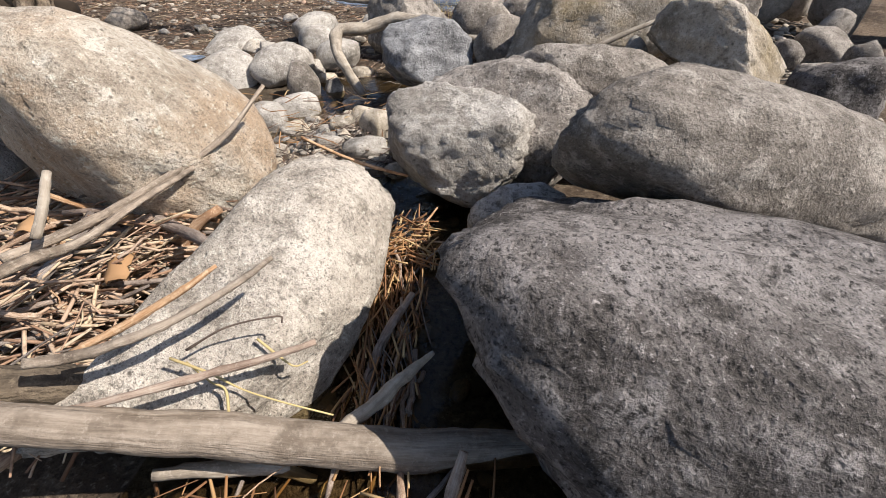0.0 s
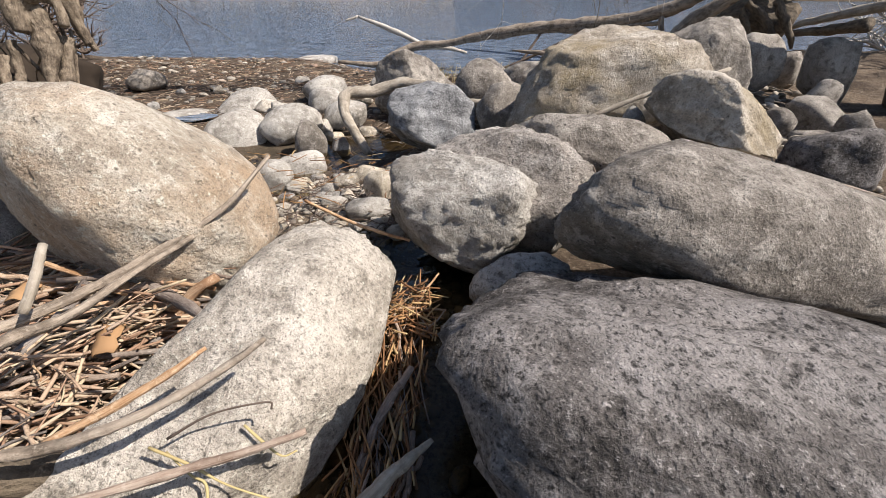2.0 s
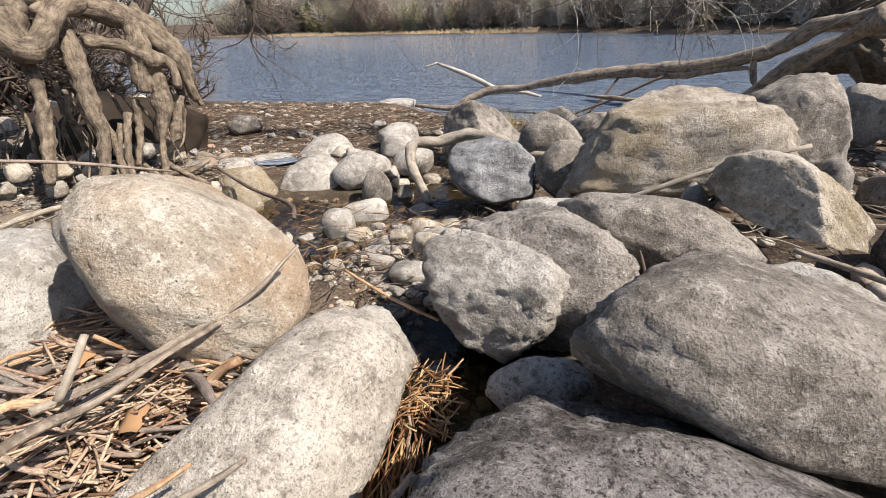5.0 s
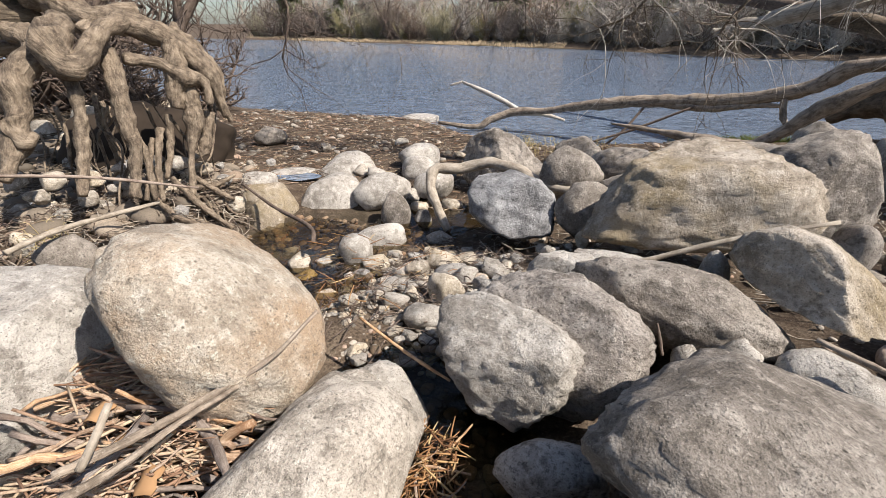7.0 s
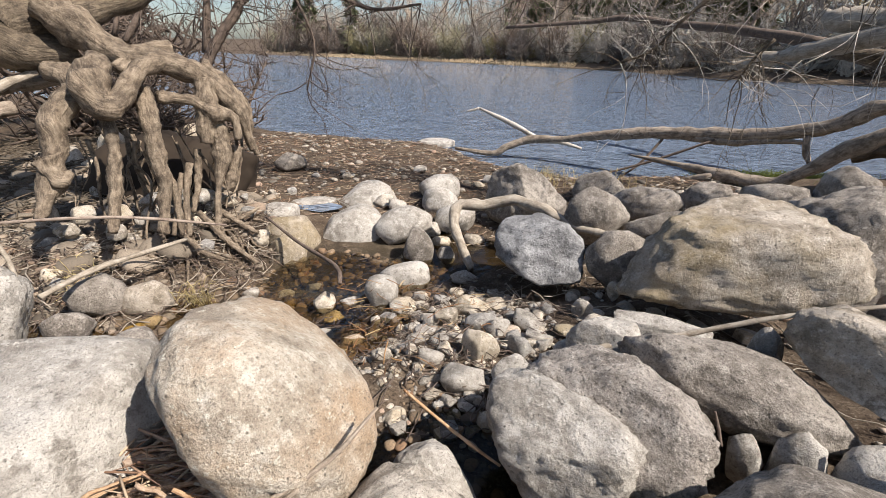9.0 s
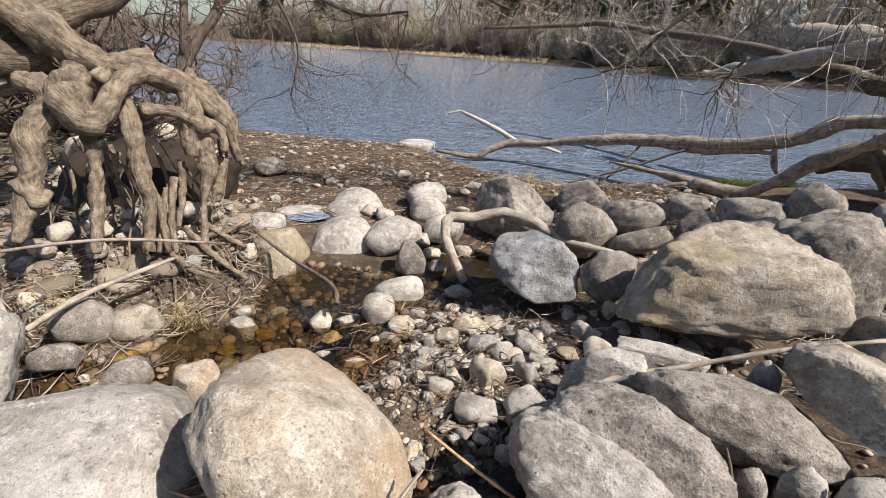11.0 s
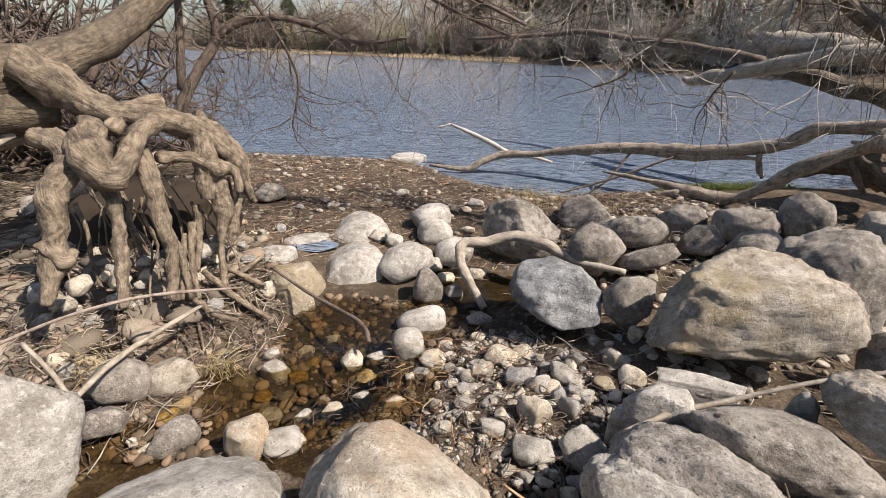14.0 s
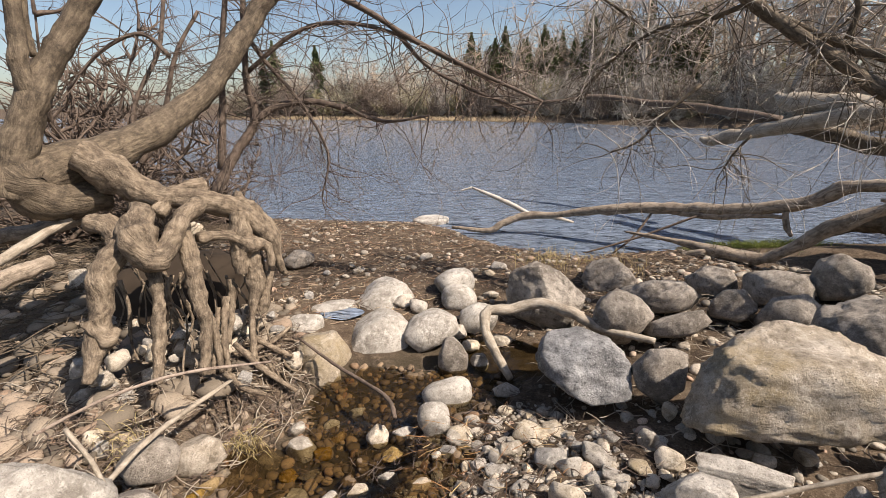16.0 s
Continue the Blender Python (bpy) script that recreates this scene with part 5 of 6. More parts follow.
for k in range(10):
    v_, f_ = rock_shape(3, 200 + k, cuts=8 + k % 4, square=0.15 + 0.08 * (k % 4), rough=0.08, depth=0.55, blunt=0.025)
    STONE_SHAPES.append((v_, f_))
stone_meshes = {}
STONE_LABELS = {"river_pebble": "rounded dry grey-buff stone in the brook bed", "wet_river_pebble": "wet brown stone lying in shallow water",
                "tan_granite": "small pinkish stone in the brook", "lichened_stone": "mossy stone at the edge of the brook"}


def stone_mesh(k, material):
    key = (k, material.name)
    if key not in stone_meshes:
        v, f = STONE_SHAPES[k]
        me = bpy.data.meshes.new("river_stone")
        me.from_pydata([tuple(p) for p in v], [], f)
        me.materials.append(material)
        me.polygons.foreach_set("use_smooth", [True] * len(me.polygons))
        stone_meshes[key] = me
    return stone_meshes[key]


stone_count = 0


def river_stone(x, y, z, a, b, c, turn, material, name="river_stone", label=""):
    global stone_count
    stone_count += 1
    ob = new(name, stone_mesh((stone_count * 7) % 10, material))
    spin = (stone_count * 67) % 360
    ob.matrix_world = Matrix.LocRotScale((x, y, z), Euler((radians((stone_count * 31) % 24 - 12), radians((stone_count * 17) % 30 - 15), radians(turn + (180 if spin > 180 else 0)))), (a, b, c))
    return tagged(ob, label or STONE_LABELS[material.name], "stone", "stones of the brook")


# ---- loose stones of the brook, at their places: middle, half widths, turn, kind of shape ----
for x, y, z, a, b, c, turn in ((-2.28, 2.6, 0.087, 0.105, 0.09, 0.055, 44),
                               (-2.51, 3.08, 0.074, 0.13, 0.111, 0.117, 41),
                               (-2.7, 3.27, 0.054, 0.095, 0.082, 0.064, 41),
                               (-2.45, 3.47, 0.0, 0.08, 0.069, 0.058, 36),
                               (-2.31, 3.71, -0.022, 0.086, 0.07, 0.045, 32),
                               (-1.92, 3.3, 0.11, 0.112, 0.096, 0.114, 30),
                               (-1.7, 3.43, 0.099, 0.116, 0.077, 0.061, 25),
                               (-2.0, 2.32, 0.205, 0.149, 0.122, 0.078, 44),
                               (-2.2, 2.24, 0.182, 0.062, 0.046, 0.032, 48),
                               (-2.02, 2.63, 0.123, 0.09, 0.063, 0.047, 39),
                               (-1.84, 2.75, 0.116, 0.089, 0.056, 0.047, 35),
                               (-1.65, 2.93, 0.112, 0.095, 0.06, 0.05, 29),
                               (-1.19, 3.42, 0.175, 0.135, 0.099, 0.071, 16),
                               (-1.29, 3.26, 0.15, 0.086, 0.07, 0.045, 19),):
    river_stone(x, y, z, a, b, c, turn, PEBBLE)
for x, y, z, a, b, c, turn in ((-1.16, 3.66, 0.138, 0.076, 0.065, 0.063, 15),
                               (-1.35, 3.19, 0.152, 0.047, 0.041, 0.066, 21),
                               (-2.79, 2.08, 0.239, 0.073, 0.044, 0.038, 59),
                               (-2.9, 2.08, 0.248, 0.033, 0.028, 0.049, 60),
                               (-3.01, 1.82, 0.236, 0.032, 0.028, 0.017, 65),
                               (-2.99, 1.75, 0.25, 0.031, 0.027, 0.03, 67),
                               (-2.98, 1.88, 0.234, 0.026, 0.022, 0.018, 64),
                               (-1.91, 2.4, 0.186, 0.062, 0.053, 0.056, 41),
                               (-0.84, 2.82, 0.354, 0.076, 0.058, 0.04, 12),
                               (-0.87, 3.17, 0.271, 0.065, 0.056, 0.063, 11),
                               (-0.63, 3.49, 0.273, 0.153, 0.132, 0.08, 5),
                               (-0.46, 3.15, 0.389, 0.137, 0.117, 0.085, 2),
                               (-0.35, 3.05, 0.425, 0.1, 0.085, 0.077, 0),
                               (-0.18, 3.17, 0.436, 0.12, 0.103, 0.063, -4),):
    river_stone(x, y, z, a, b, c, turn, PEBBLE)
for x, y, z, a, b, c, turn in ((-0.45, 3.54, 0.283, 0.109, 0.094, 0.057, 2),
                               (-0.77, 3.22, 0.308, 0.096, 0.082, 0.093, 9),
                               (-0.94, 3.63, 0.173, 0.078, 0.067, 0.053, 11),
                               (-1.15, 3.66, 0.145, 0.072, 0.061, 0.07, 14),
                               (-1.2, 3.4, 0.172, 0.123, 0.082, 0.065, 17),
                               (-0.37, 2.68, 0.523, 0.116, 0.099, 0.123, 0),
                               (-0.15, 2.78, 0.504, 0.078, 0.067, 0.105, -6),
                               (-0.36, 2.37, 0.552, 0.142, 0.116, 0.087, 0),
                               (-0.1, 2.42, 0.58, 0.139, 0.119, 0.148, -9),
                               (-0.63, 2.5, 0.497, 0.09, 0.07, 0.05, 8),
                               (-0.57, 2.63, 0.485, 0.05, 0.043, 0.065, 6),
                               (-0.83, 2.82, 0.353, 0.067, 0.055, 0.035, 12),
                               (-0.4, 2.19, 0.534, 0.046, 0.038, 0.032, 1),
                               (-0.26, 2.24, 0.537, 0.037, 0.032, 0.042, -4),):
    river_stone(x, y, z, a, b, c, turn, PEBBLE)
for x, y, z, a, b, c, turn in ((-0.17, 2.11, 0.545, 0.061, 0.052, 0.051, -7),
                               (0.18, 3.31, 0.522, 0.074, 0.064, 0.094, -11),
                               (0.29, 3.16, 0.52, 0.101, 0.087, 0.075, -14),
                               (-0.07, 3.01, 0.462, 0.083, 0.071, 0.053, -7),
                               (-0.93, 4.22, 0.106, 0.143, 0.09, 0.075, 9),
                               (0.39, 3.68, 0.51, 0.06, 0.051, 0.097, -14),
                               (1.22, 3.44, 0.485, 0.079, 0.068, 0.041, -29),
                               (-0.89, 3.89, 0.132, 0.083, 0.071, 0.044, 9),
                               (-0.14, 3.45, 0.389, 0.068, 0.058, 0.037, -5),
                               (-1.28, 4.67, 0.088, 0.109, 0.094, 0.131, 13),
                               (-1.45, 4.95, 0.095, 0.126, 0.108, 0.084, 14),
                               (-1.08, 5.13, 0.109, 0.128, 0.11, 0.067, 9),
                               (-1.66, 5.16, 0.133, 0.142, 0.121, 0.099, 16),
                               (-0.22, 2.91, 0.467, 0.059, 0.05, 0.083, -4),):
    river_stone(x, y, z, a, b, c, turn, PEBBLE)
for x, y, z, a, b, c, turn in ((-0.51, 2.82, 0.422, 0.053, 0.046, 0.029, 4),
                               (-0.29, 3.31, 0.369, 0.06, 0.052, 0.039, -2),
                               (-0.31, 2.18, 0.532, 0.05, 0.033, 0.028, -2),
                               (-0.03, 2.98, 0.464, 0.064, 0.055, 0.045, -8),
                               (0.02, 2.8, 0.469, 0.055, 0.047, 0.035, -10),
                               (-0.95, 3.27, 0.223, 0.057, 0.049, 0.044, 12),
                               (-1.01, 3.11, 0.222, 0.075, 0.052, 0.039, 14),
                               (-0.8, 3.06, 0.291, 0.053, 0.045, 0.028, 10),
                               (-0.62, 2.91, 0.378, 0.049, 0.042, 0.026, 6),
                               (-5.47, 3.98, 0.499, 0.12, 0.103, 0.139, 57),
                               (-5.15, 3.92, 0.448, 0.072, 0.062, 0.114, 55),
                               (-5.85, 4.38, 0.592, 0.157, 0.134, 0.096, 56),
                               (-6.18, 4.43, 0.652, 0.114, 0.098, 0.123, 57),
                               (-3.96, 2.51, 0.393, 0.079, 0.068, 0.076, 62),):
    river_stone(x, y, z, a, b, c, turn, PEBBLE)
for x, y, z, a, b, c, turn in ((-3.84, 2.46, 0.338, 0.069, 0.059, 0.056, 62),
                               (-4.99, 4.32, 0.476, 0.184, 0.158, 0.17, 51),
                               (-6.57, 4.98, 0.752, 0.209, 0.179, 0.253, 55),
                               (-7.35, 7.14, 0.503, 0.212, 0.182, 0.222, 47),
                               (-6.52, 4.42, 0.695, 0.132, 0.113, 0.179, 58),
                               (-3.37, 3.5, 0.325, 0.095, 0.081, 0.097, 46),
                               (-3.15, 4.01, 0.255, 0.111, 0.095, 0.092, 39),
                               (-3.52, 4.29, 0.394, 0.092, 0.079, 0.073, 41),
                               (-3.12, 3.97, 0.222, 0.077, 0.066, 0.07, 39),
                               (-3.66, 6.61, 0.222, 0.072, 0.062, 0.072, 29),
                               (-3.9, 5.52, 0.251, 0.075, 0.064, 0.052, 36),
                               (-3.96, 5.21, 0.297, 0.063, 0.054, 0.068, 38),
                               (-4.08, 6.4, 0.224, 0.078, 0.067, 0.06, 33),
                               (-2.79, 7.63, 0.168, 0.124, 0.107, 0.075, 19),):
    river_stone(x, y, z, a, b, c, turn, PEBBLE)
for x, y, z, a, b, c, turn in ((-1.42, 7.3, 0.214, 0.135, 0.116, 0.078, 9),
                               (-1.55, 6.99, 0.205, 0.112, 0.096, 0.067, 10),
                               (-2.53, 5.69, 0.218, 0.173, 0.148, 0.098, 23),
                               (-2.28, 5.55, 0.213, 0.138, 0.119, 0.101, 21),
                               (-1.39, 6.2, 0.199, 0.117, 0.1, 0.075, 10),
                               (0.9, 3.31, 0.508, 0.071, 0.061, 0.06, -25),
                               (1.19, 3.41, 0.492, 0.076, 0.065, 0.048, -29),):
    river_stone(x, y, z, a, b, c, turn, PEBBLE)
for x, y, z, a, b, c, turn in ((-2.71, 2.9, 0.061, 0.115, 0.098, 0.06, 46),
                               (-2.46, 2.83, 0.033, 0.09, 0.077, 0.047, 43),
                               (-2.87, 2.34, 0.238, 0.082, 0.067, 0.043, 55),
                               (-2.86, 2.45, 0.227, 0.099, 0.069, 0.052, 54),
                               (-2.88, 2.62, 0.177, 0.059, 0.05, 0.044, 51),
                               (-2.31, 2.87, 0.033, 0.092, 0.064, 0.048, 41),
                               (-2.33, 3.09, 0.031, 0.085, 0.073, 0.045, 38),
                               (-1.7, 3.14, 0.114, 0.094, 0.076, 0.049, 28),
                               (-2.29, 3.3, 0.024, 0.084, 0.059, 0.044, 36),
                               (-1.86, 2.61, 0.126, 0.062, 0.046, 0.032, 37),):
    river_stone(x, y, z, a, b, c, turn, WETPEB)
for x, y, z, a, b, c, turn in ((-1.41, 2.91, 0.128, 0.119, 0.071, 0.062, 24),):
    river_stone(x, y, z, a, b, c, turn, TAN)
for x, y, z, a, b, c, turn in ((0.11, 3.08, 0.485, 0.088, 0.068, 0.046, -11),):
    river_stone(x, y, z, a, b, c, turn, MOSSY)


# ---- bare limbs that hang over the river ----
OVERHANG = {'left': [], 'right': []}
OVERHANG['left'].append([(-5.01, 5.552, 2.015, 0.052), (-4.972, 5.717, 2.746, 0.046), (-4.907, 5.802, 3.447, 0.039), (-4.766, 5.866, 4.101, 0.032), (-4.658, 5.92, 4.655, 0.026)])
OVERHANG['left'].append([(-4.98, 5.314, 1.713, 0.068), (-4.814, 5.616, 2.199, 0.069), (-4.604, 5.884, 2.647, 0.064), (-4.663, 5.899, 3.097, 0.045), (-4.626, 5.935, 3.648, 0.039), (-4.546, 5.969, 4.355, 0.032)])
OVERHANG['left'].append([(-4.604, 5.884, 2.647, 0.052), (-4.336, 6.02, 2.802, 0.046), (-3.929, 6.223, 2.865, 0.041), (-3.49, 6.352, 2.766, 0.035), (-2.964, 6.477, 2.581, 0.024), (-2.336, 6.595, 2.644, 0.018)])
OVERHANG['left'].append([(-4.716, 5.915, 3.205, 0.034), (-3.998, 6.114, 3.703, 0.028), (-3.387, 6.208, 3.811, 0.027), (-2.672, 6.323, 3.655, 0.022), (-1.973, 6.47, 3.306, 0.016), (-1.388, 6.496, 3.016, 0.011)])
OVERHANG['left'].append([(-4.235, 6.006, 4.089, 0.054), (-3.613, 6.125, 4.191, 0.042), (-3.007, 6.253, 3.922, 0.037), (-2.443, 6.307, 3.576, 0.032), (-1.584, 6.357, 3.151, 0.027), (-0.804, 6.353, 2.799, 0.016)])
OVERHANG['left'].append([(-2.669, 6.32, 3.687, 0.027), (-2.258, 6.398, 3.245, 0.022), (-1.601, 6.464, 2.919, 0.022), (-0.941, 6.443, 2.665, 0.011)])
OVERHANG['left'].append([(-4.71, 5.962, 3.856, 0.033), (-4.404, 6.007, 3.373, 0.028), (-4.003, 6.061, 2.868, 0.023), (-3.681, 6.099, 2.19, 0.018), (-3.759, 5.948, 1.581, 0.012)])
OVERHANG['left'].append([(-5.589, 5.655, 3.465, 0.033), (-5.895, 5.587, 3.742, 0.027), (-6.295, 5.319, 3.536, 0.022), (-6.674, 5.042, 3.067, 0.016)])
OVERHANG['left'].append([(-5.833, 5.09, 2.143, 0.039), (-5.75, 5.53, 2.763, 0.034), (-5.613, 5.771, 3.476, 0.028), (-5.361, 6.043, 4.042, 0.023)])
OVERHANG['left'].append([(-6.06, 5.142, 2.207, 0.034), (-6.094, 5.451, 2.915, 0.028), (-5.95, 5.848, 3.568, 0.029), (-5.875, 6.063, 4.284, 0.023)])
OVERHANG['right'].append([(0.83, 6.463, 4.134, 0.059), (1.386, 6.389, 3.682, 0.062), (1.846, 6.153, 3.284, 0.068), (2.368, 5.805, 2.812, 0.074), (2.914, 5.318, 2.371, 0.086)])
OVERHANG['right'].append([(1.303, 6.407, 3.744, 0.033), (0.951, 6.626, 3.638, 0.031), (0.467, 6.835, 3.576, 0.024), (0.001, 7.022, 3.263, 0.02), (-0.385, 7.157, 2.822, 0.016)])
OVERHANG['right'].append([(1.566, 6.341, 3.584, 0.033), (2.043, 6.174, 3.302, 0.043), (2.35, 5.921, 3.138, 0.052), (2.874, 5.49, 2.907, 0.059)])
OVERHANG['right'].append([(0.409, 6.847, 3.55, 0.019), (0.071, 6.952, 3.834, 0.02), (-0.348, 7.028, 4.126, 0.015)])
OVERHANG['right'].append([(2.072, 6.049, 3.312, 0.031), (2.077, 6.014, 3.597, 0.026), (1.918, 6.03, 3.936, 0.022)])
OVERHANG['right'].append([(1.426, 8.311, 2.981, 0.036), (1.01, 8.301, 2.582, 0.025), (0.657, 8.337, 2.15, 0.019), (0.238, 8.272, 1.975, 0.013)])
OVERHANG['right'].append([(1.944, 7.508, 2.298, 0.021), (1.79, 7.54, 2.067, 0.017), (1.69, 7.542, 1.831, 0.011)])


# stones held between the bared roots
q = np.random.RandomState(23)
for k in range(44):
    s = q.rand()
    x, y = -4.35 + 0.75 * s + q.normal() * 0.13, 2.85 + 1.35 * s + q.normal() * 0.13
    a = q.uniform(0.05, 0.12)
    tier = k % 3
    river_stone(round(x - 0.06 * tier, 3), round(y + 0.05 * tier, 3), h(x, y) + 0.04 + 0.13 * tier, a, a * 0.85, a * 0.75, q.uniform(0, 360), PEBBLE, label="buff stone wedged between the bared roots")
# a little pool behind the white rocks
PX, PY = -3.27, 5.17
ring_ = [(PX + 0.34 * math.cos(a) * (1 + 0.15 * math.sin(3 * a)), PY + 0.22 * math.sin(a) * (1 + 0.2 * math.cos(2 * a)), max(h(PX, PY), 0.12) + 0.035) for a in np.linspace(0, 2 * math.pi, 28, endpoint=False)]
# the river's blue base colour paints the sky reflection here too
puddle = mesh_object("puddle_water", ring_, [tuple(range(28))], RIVER, smooth=False)
tagged(puddle, "small still pool with the blue sky reflection put into its colour", "pool", kind="structure")


# ---- gravel ----
rnd = np.random.RandomState(5)
BAR = [(-2.0, 2.6), (-1.5, 3.5), (-0.6, 4.1), (0.3, 3.2), (0.1, 2.45), (-0.25, 1.9), (-0.75, 1.95)]


def inside(x, y, ring):
    hit = False
    for (x0, y0), (x1, y1) in zip(ring, ring[1:] + ring[:1]):
        if (y0 > y) != (y1 > y) and x < (x1 - x0) * (y - y0) / (y1 - y0) + x0:
            hit = not hit
    return hit


placed = 0
while placed < 290:
    x, y = rnd.uniform(-2.1, 0.4), rnd.uniform(1.8, 4.2)
    if not inside(x, y, BAR):
        continue
    r = 0.014 + 0.045 * rnd.rand() ** 2.2
    c = r * (0.55 + 0.3 * rnd.rand())
    river_stone(round(x, 3), round(y, 3), h(x, y) + c * 0.5, r * 1.2, r * (0.8 + 0.3 * rnd.rand()), c, rnd.uniform(0, 360), PEBBLE, "pebble", "small dry grey-buff pebble of the gravel bar")
    placed += 1


def gravel(name, label, ring, count, lo, hi, material, seed, power=2.0):
    """Countless small stones as one object."""
    q = np.random.RandomState(seed)
    xs, ys = [p[0] for p in ring], [p[1] for p in ring]
    V, F, n = [], [], 0
    base = [rock_shape(2, 300 + k, cuts=4, rough=0.08) for k in range(6)]
    while count > 0:
        x, y = q.uniform(min(xs), max(xs)), q.uniform(min(ys), max(ys))
        if not inside(x, y, ring):
            continue
        count -= 1
        r = lo + (hi - lo) * q.rand() ** power
        v, f = base[q.randint(6)]
        m = np.array(Euler((q.uniform(-0.4, 0.4), q.uniform(-0.4, 0.4), q.uniform(0, 6.28))).to_matrix())
        v = (v * np.array((r * 1.25, r, r * 0.65))) @ m.T + np.array((x, y, h(x, y) + r * 0.25))
        V.append(v)
        F += [[i + n for i in t] for t in f]
        n += len(v)
    ob = mesh_object(name, np.vstack(V), F, material)
    return tagged(ob, label, "gravel", kind="stuff")


def loose_rock(name, base, spread_):
    """Stone whose tone differs from piece to piece of one mesh."""
    def build(t, b):
        g = t.nodes.new("ShaderNodeNewGeometry")
        col = ramp(t, g.outputs["Random Per Island"], [(0.0, tuple(c * (1 - spread_) for c in base)), (0.5, base), (0.8, tuple(min(0.6, c * (1 + spread_)) for c in base)), (1.0, (base[0] * 1.1, base[1] * 0.85, base[2] * 0.75))])
        f = tex_noise(t, 90, 4, 0.7, "World")
        col = mix(t, ramp(t, f, [(0.4, (0.5, 0.5, 0.5)), (0.5, (0, 0, 0))]), col, (0.08, 0.07, 0.05))
        t.links.new(col, b.inputs["Base Color"])
        bump(t, b, f, 0.5, 0.004)
    return mat(name, build, 0.85)


LOOSE = loose_rock("loose_gravel", (0.33, 0.29, 0.235), 0.55)
MUDDY = loose_rock("muddy_rubble", (0.20, 0.163, 0.122), 0.6)
BROWN = loose_rock("brown_gravel", (0.17, 0.12, 0.075), 0.6)
gravel("gravel_bar", "fine grey and buff gravel between the brook stones", BAR, 1500, 0.006, 0.022, LOOSE, 1)
gravel("root_gravel", "broken stones and pebbles under the bared roots", [(-5.2, 2.0), (-3.0, 2.0), (-2.9, 3.9), (-3.6, 5.2), (-5.5, 5.0)], 900, 0.010, 0.06, MUDDY, 2, 3.0)
gravel("root_rubble", "grey and buff rubble heaped under the bared roots", [(-5.6, 2.4), (-3.9, 2.1), (-3.4, 3.6), (-3.7, 4.9), (-5.2, 5.2), (-6.6, 4.4)], 420, 0.03, 0.13, MUDDY, 8, 2.2)
gravel("tree_stones", "scattered stones on the dark ground behind the tree", [(-11.0, 6.6), (-7.0, 3.6), (-5.4, 3.2), (-5.2, 5.2), (-6.4, 6.4)], 300, 0.02, 0.12, MUDDY, 9, 2.6)
gravel("shore_gravel", "scattered small stones on the muddy shore", [(-6.5, 5.2), (-1.2, 4.9), (0.5, 6.2), (2.6, 7.4), (1.5, 8.9), (-2.2, 9.2), (-3.4, 10.2), (-7.2, 9.9)], 1500, 0.008, 0.055, LOOSE, 3, 3.2)
gravel("brook_gravel", "wet brown gravel on the bed of the brook", [(-3.4, 1.6), (-2.6, 2.0), (-1.3, 2.4), (-0.9, 4.6), (-2.6, 4.4), (-3.1, 3.2)], 1300, 0.010, 0.05, BROWN, 4, 2.2)
gravel("bank_gravel", "small stones between the boulders of the bank", [(-0.2, 2.6), (2.6, 2.2), (4.0, 6.5), (2.5, 8.4), (0.0, 7.0), (-0.7, 4.6)], 1200, 0.010, 0.06, LOOSE, 6, 2.5)
gravel("near_gravel", "wet pebbles under the nearest brook", [(-0.2, 0.2), (0.35, 0.2), (0.35, 1.6), (0.1, 2.1), (-0.7, 2.3), (-0.5, 1.6)], 350, 0.008, 0.035, BROWN, 7, 2.0)

# ---- dead sticks ----
stick_meshes = []
for k in range(10):
    q = np.random.RandomState(40 + k)
    pts = [(-0.5 + i / 5, q.normal() * 0.012, q.normal() * 0.012, (0.010 + 0.009 * (k % 3)) * (1 - 0.08 * i)) for i in range(6)]
    v_, f_, g_ = tube_data(spline(pts, 2), 6, 0.35, k)
    me_ = bpy.data.meshes.new("dead_stick")
    me_.from_pydata([tuple(p) for p in v_], [], f_)
    set_grain(me_, g_)
    me_.materials.append(STICK)
    me_.polygons.foreach_set("use_smooth", [True] * len(me_.polygons))
    stick_meshes.append(me_)


def stick_mass(corners, count, lo, hi, along, swing, radius, z0, z1, label, seed, lean=12, material=None):
    """The uncountable rest of a heap of sticks, as one object."""
    q = np.random.RandomState(seed)
    a, b, c, d = [np.array(p, float) for p in corners]
    bag = Limbs()
    for k in range(count):
        u, w = q.rand(), q.rand()
        x, y = (a * (1 - u) + b * u) * (1 - w) + (d * (1 - u) + c * u) * w
        s, z = lo + (hi - lo) * q.rand() ** 1.6, q.uniform(z0, z1)
        t = radians(along + q.normal() * swing)
        e = radians(q.normal() * lean)
        v = np.array((math.cos(t) * math.cos(e), math.sin(t) * math.cos(e), math.sin(e))) * s / 2
        m = np.array((x, y, z))
        r = radius * (0.4 + q.rand())
        bag.add(spline([(*(m - v), r), (*(m + q.normal(size=3) * s * 0.03), r), (*(m + v), r * 0.7)], 2), 5)
    return tagged(bag.make("stick_heap", material or HEAP), label, "sticks", kind="stuff")


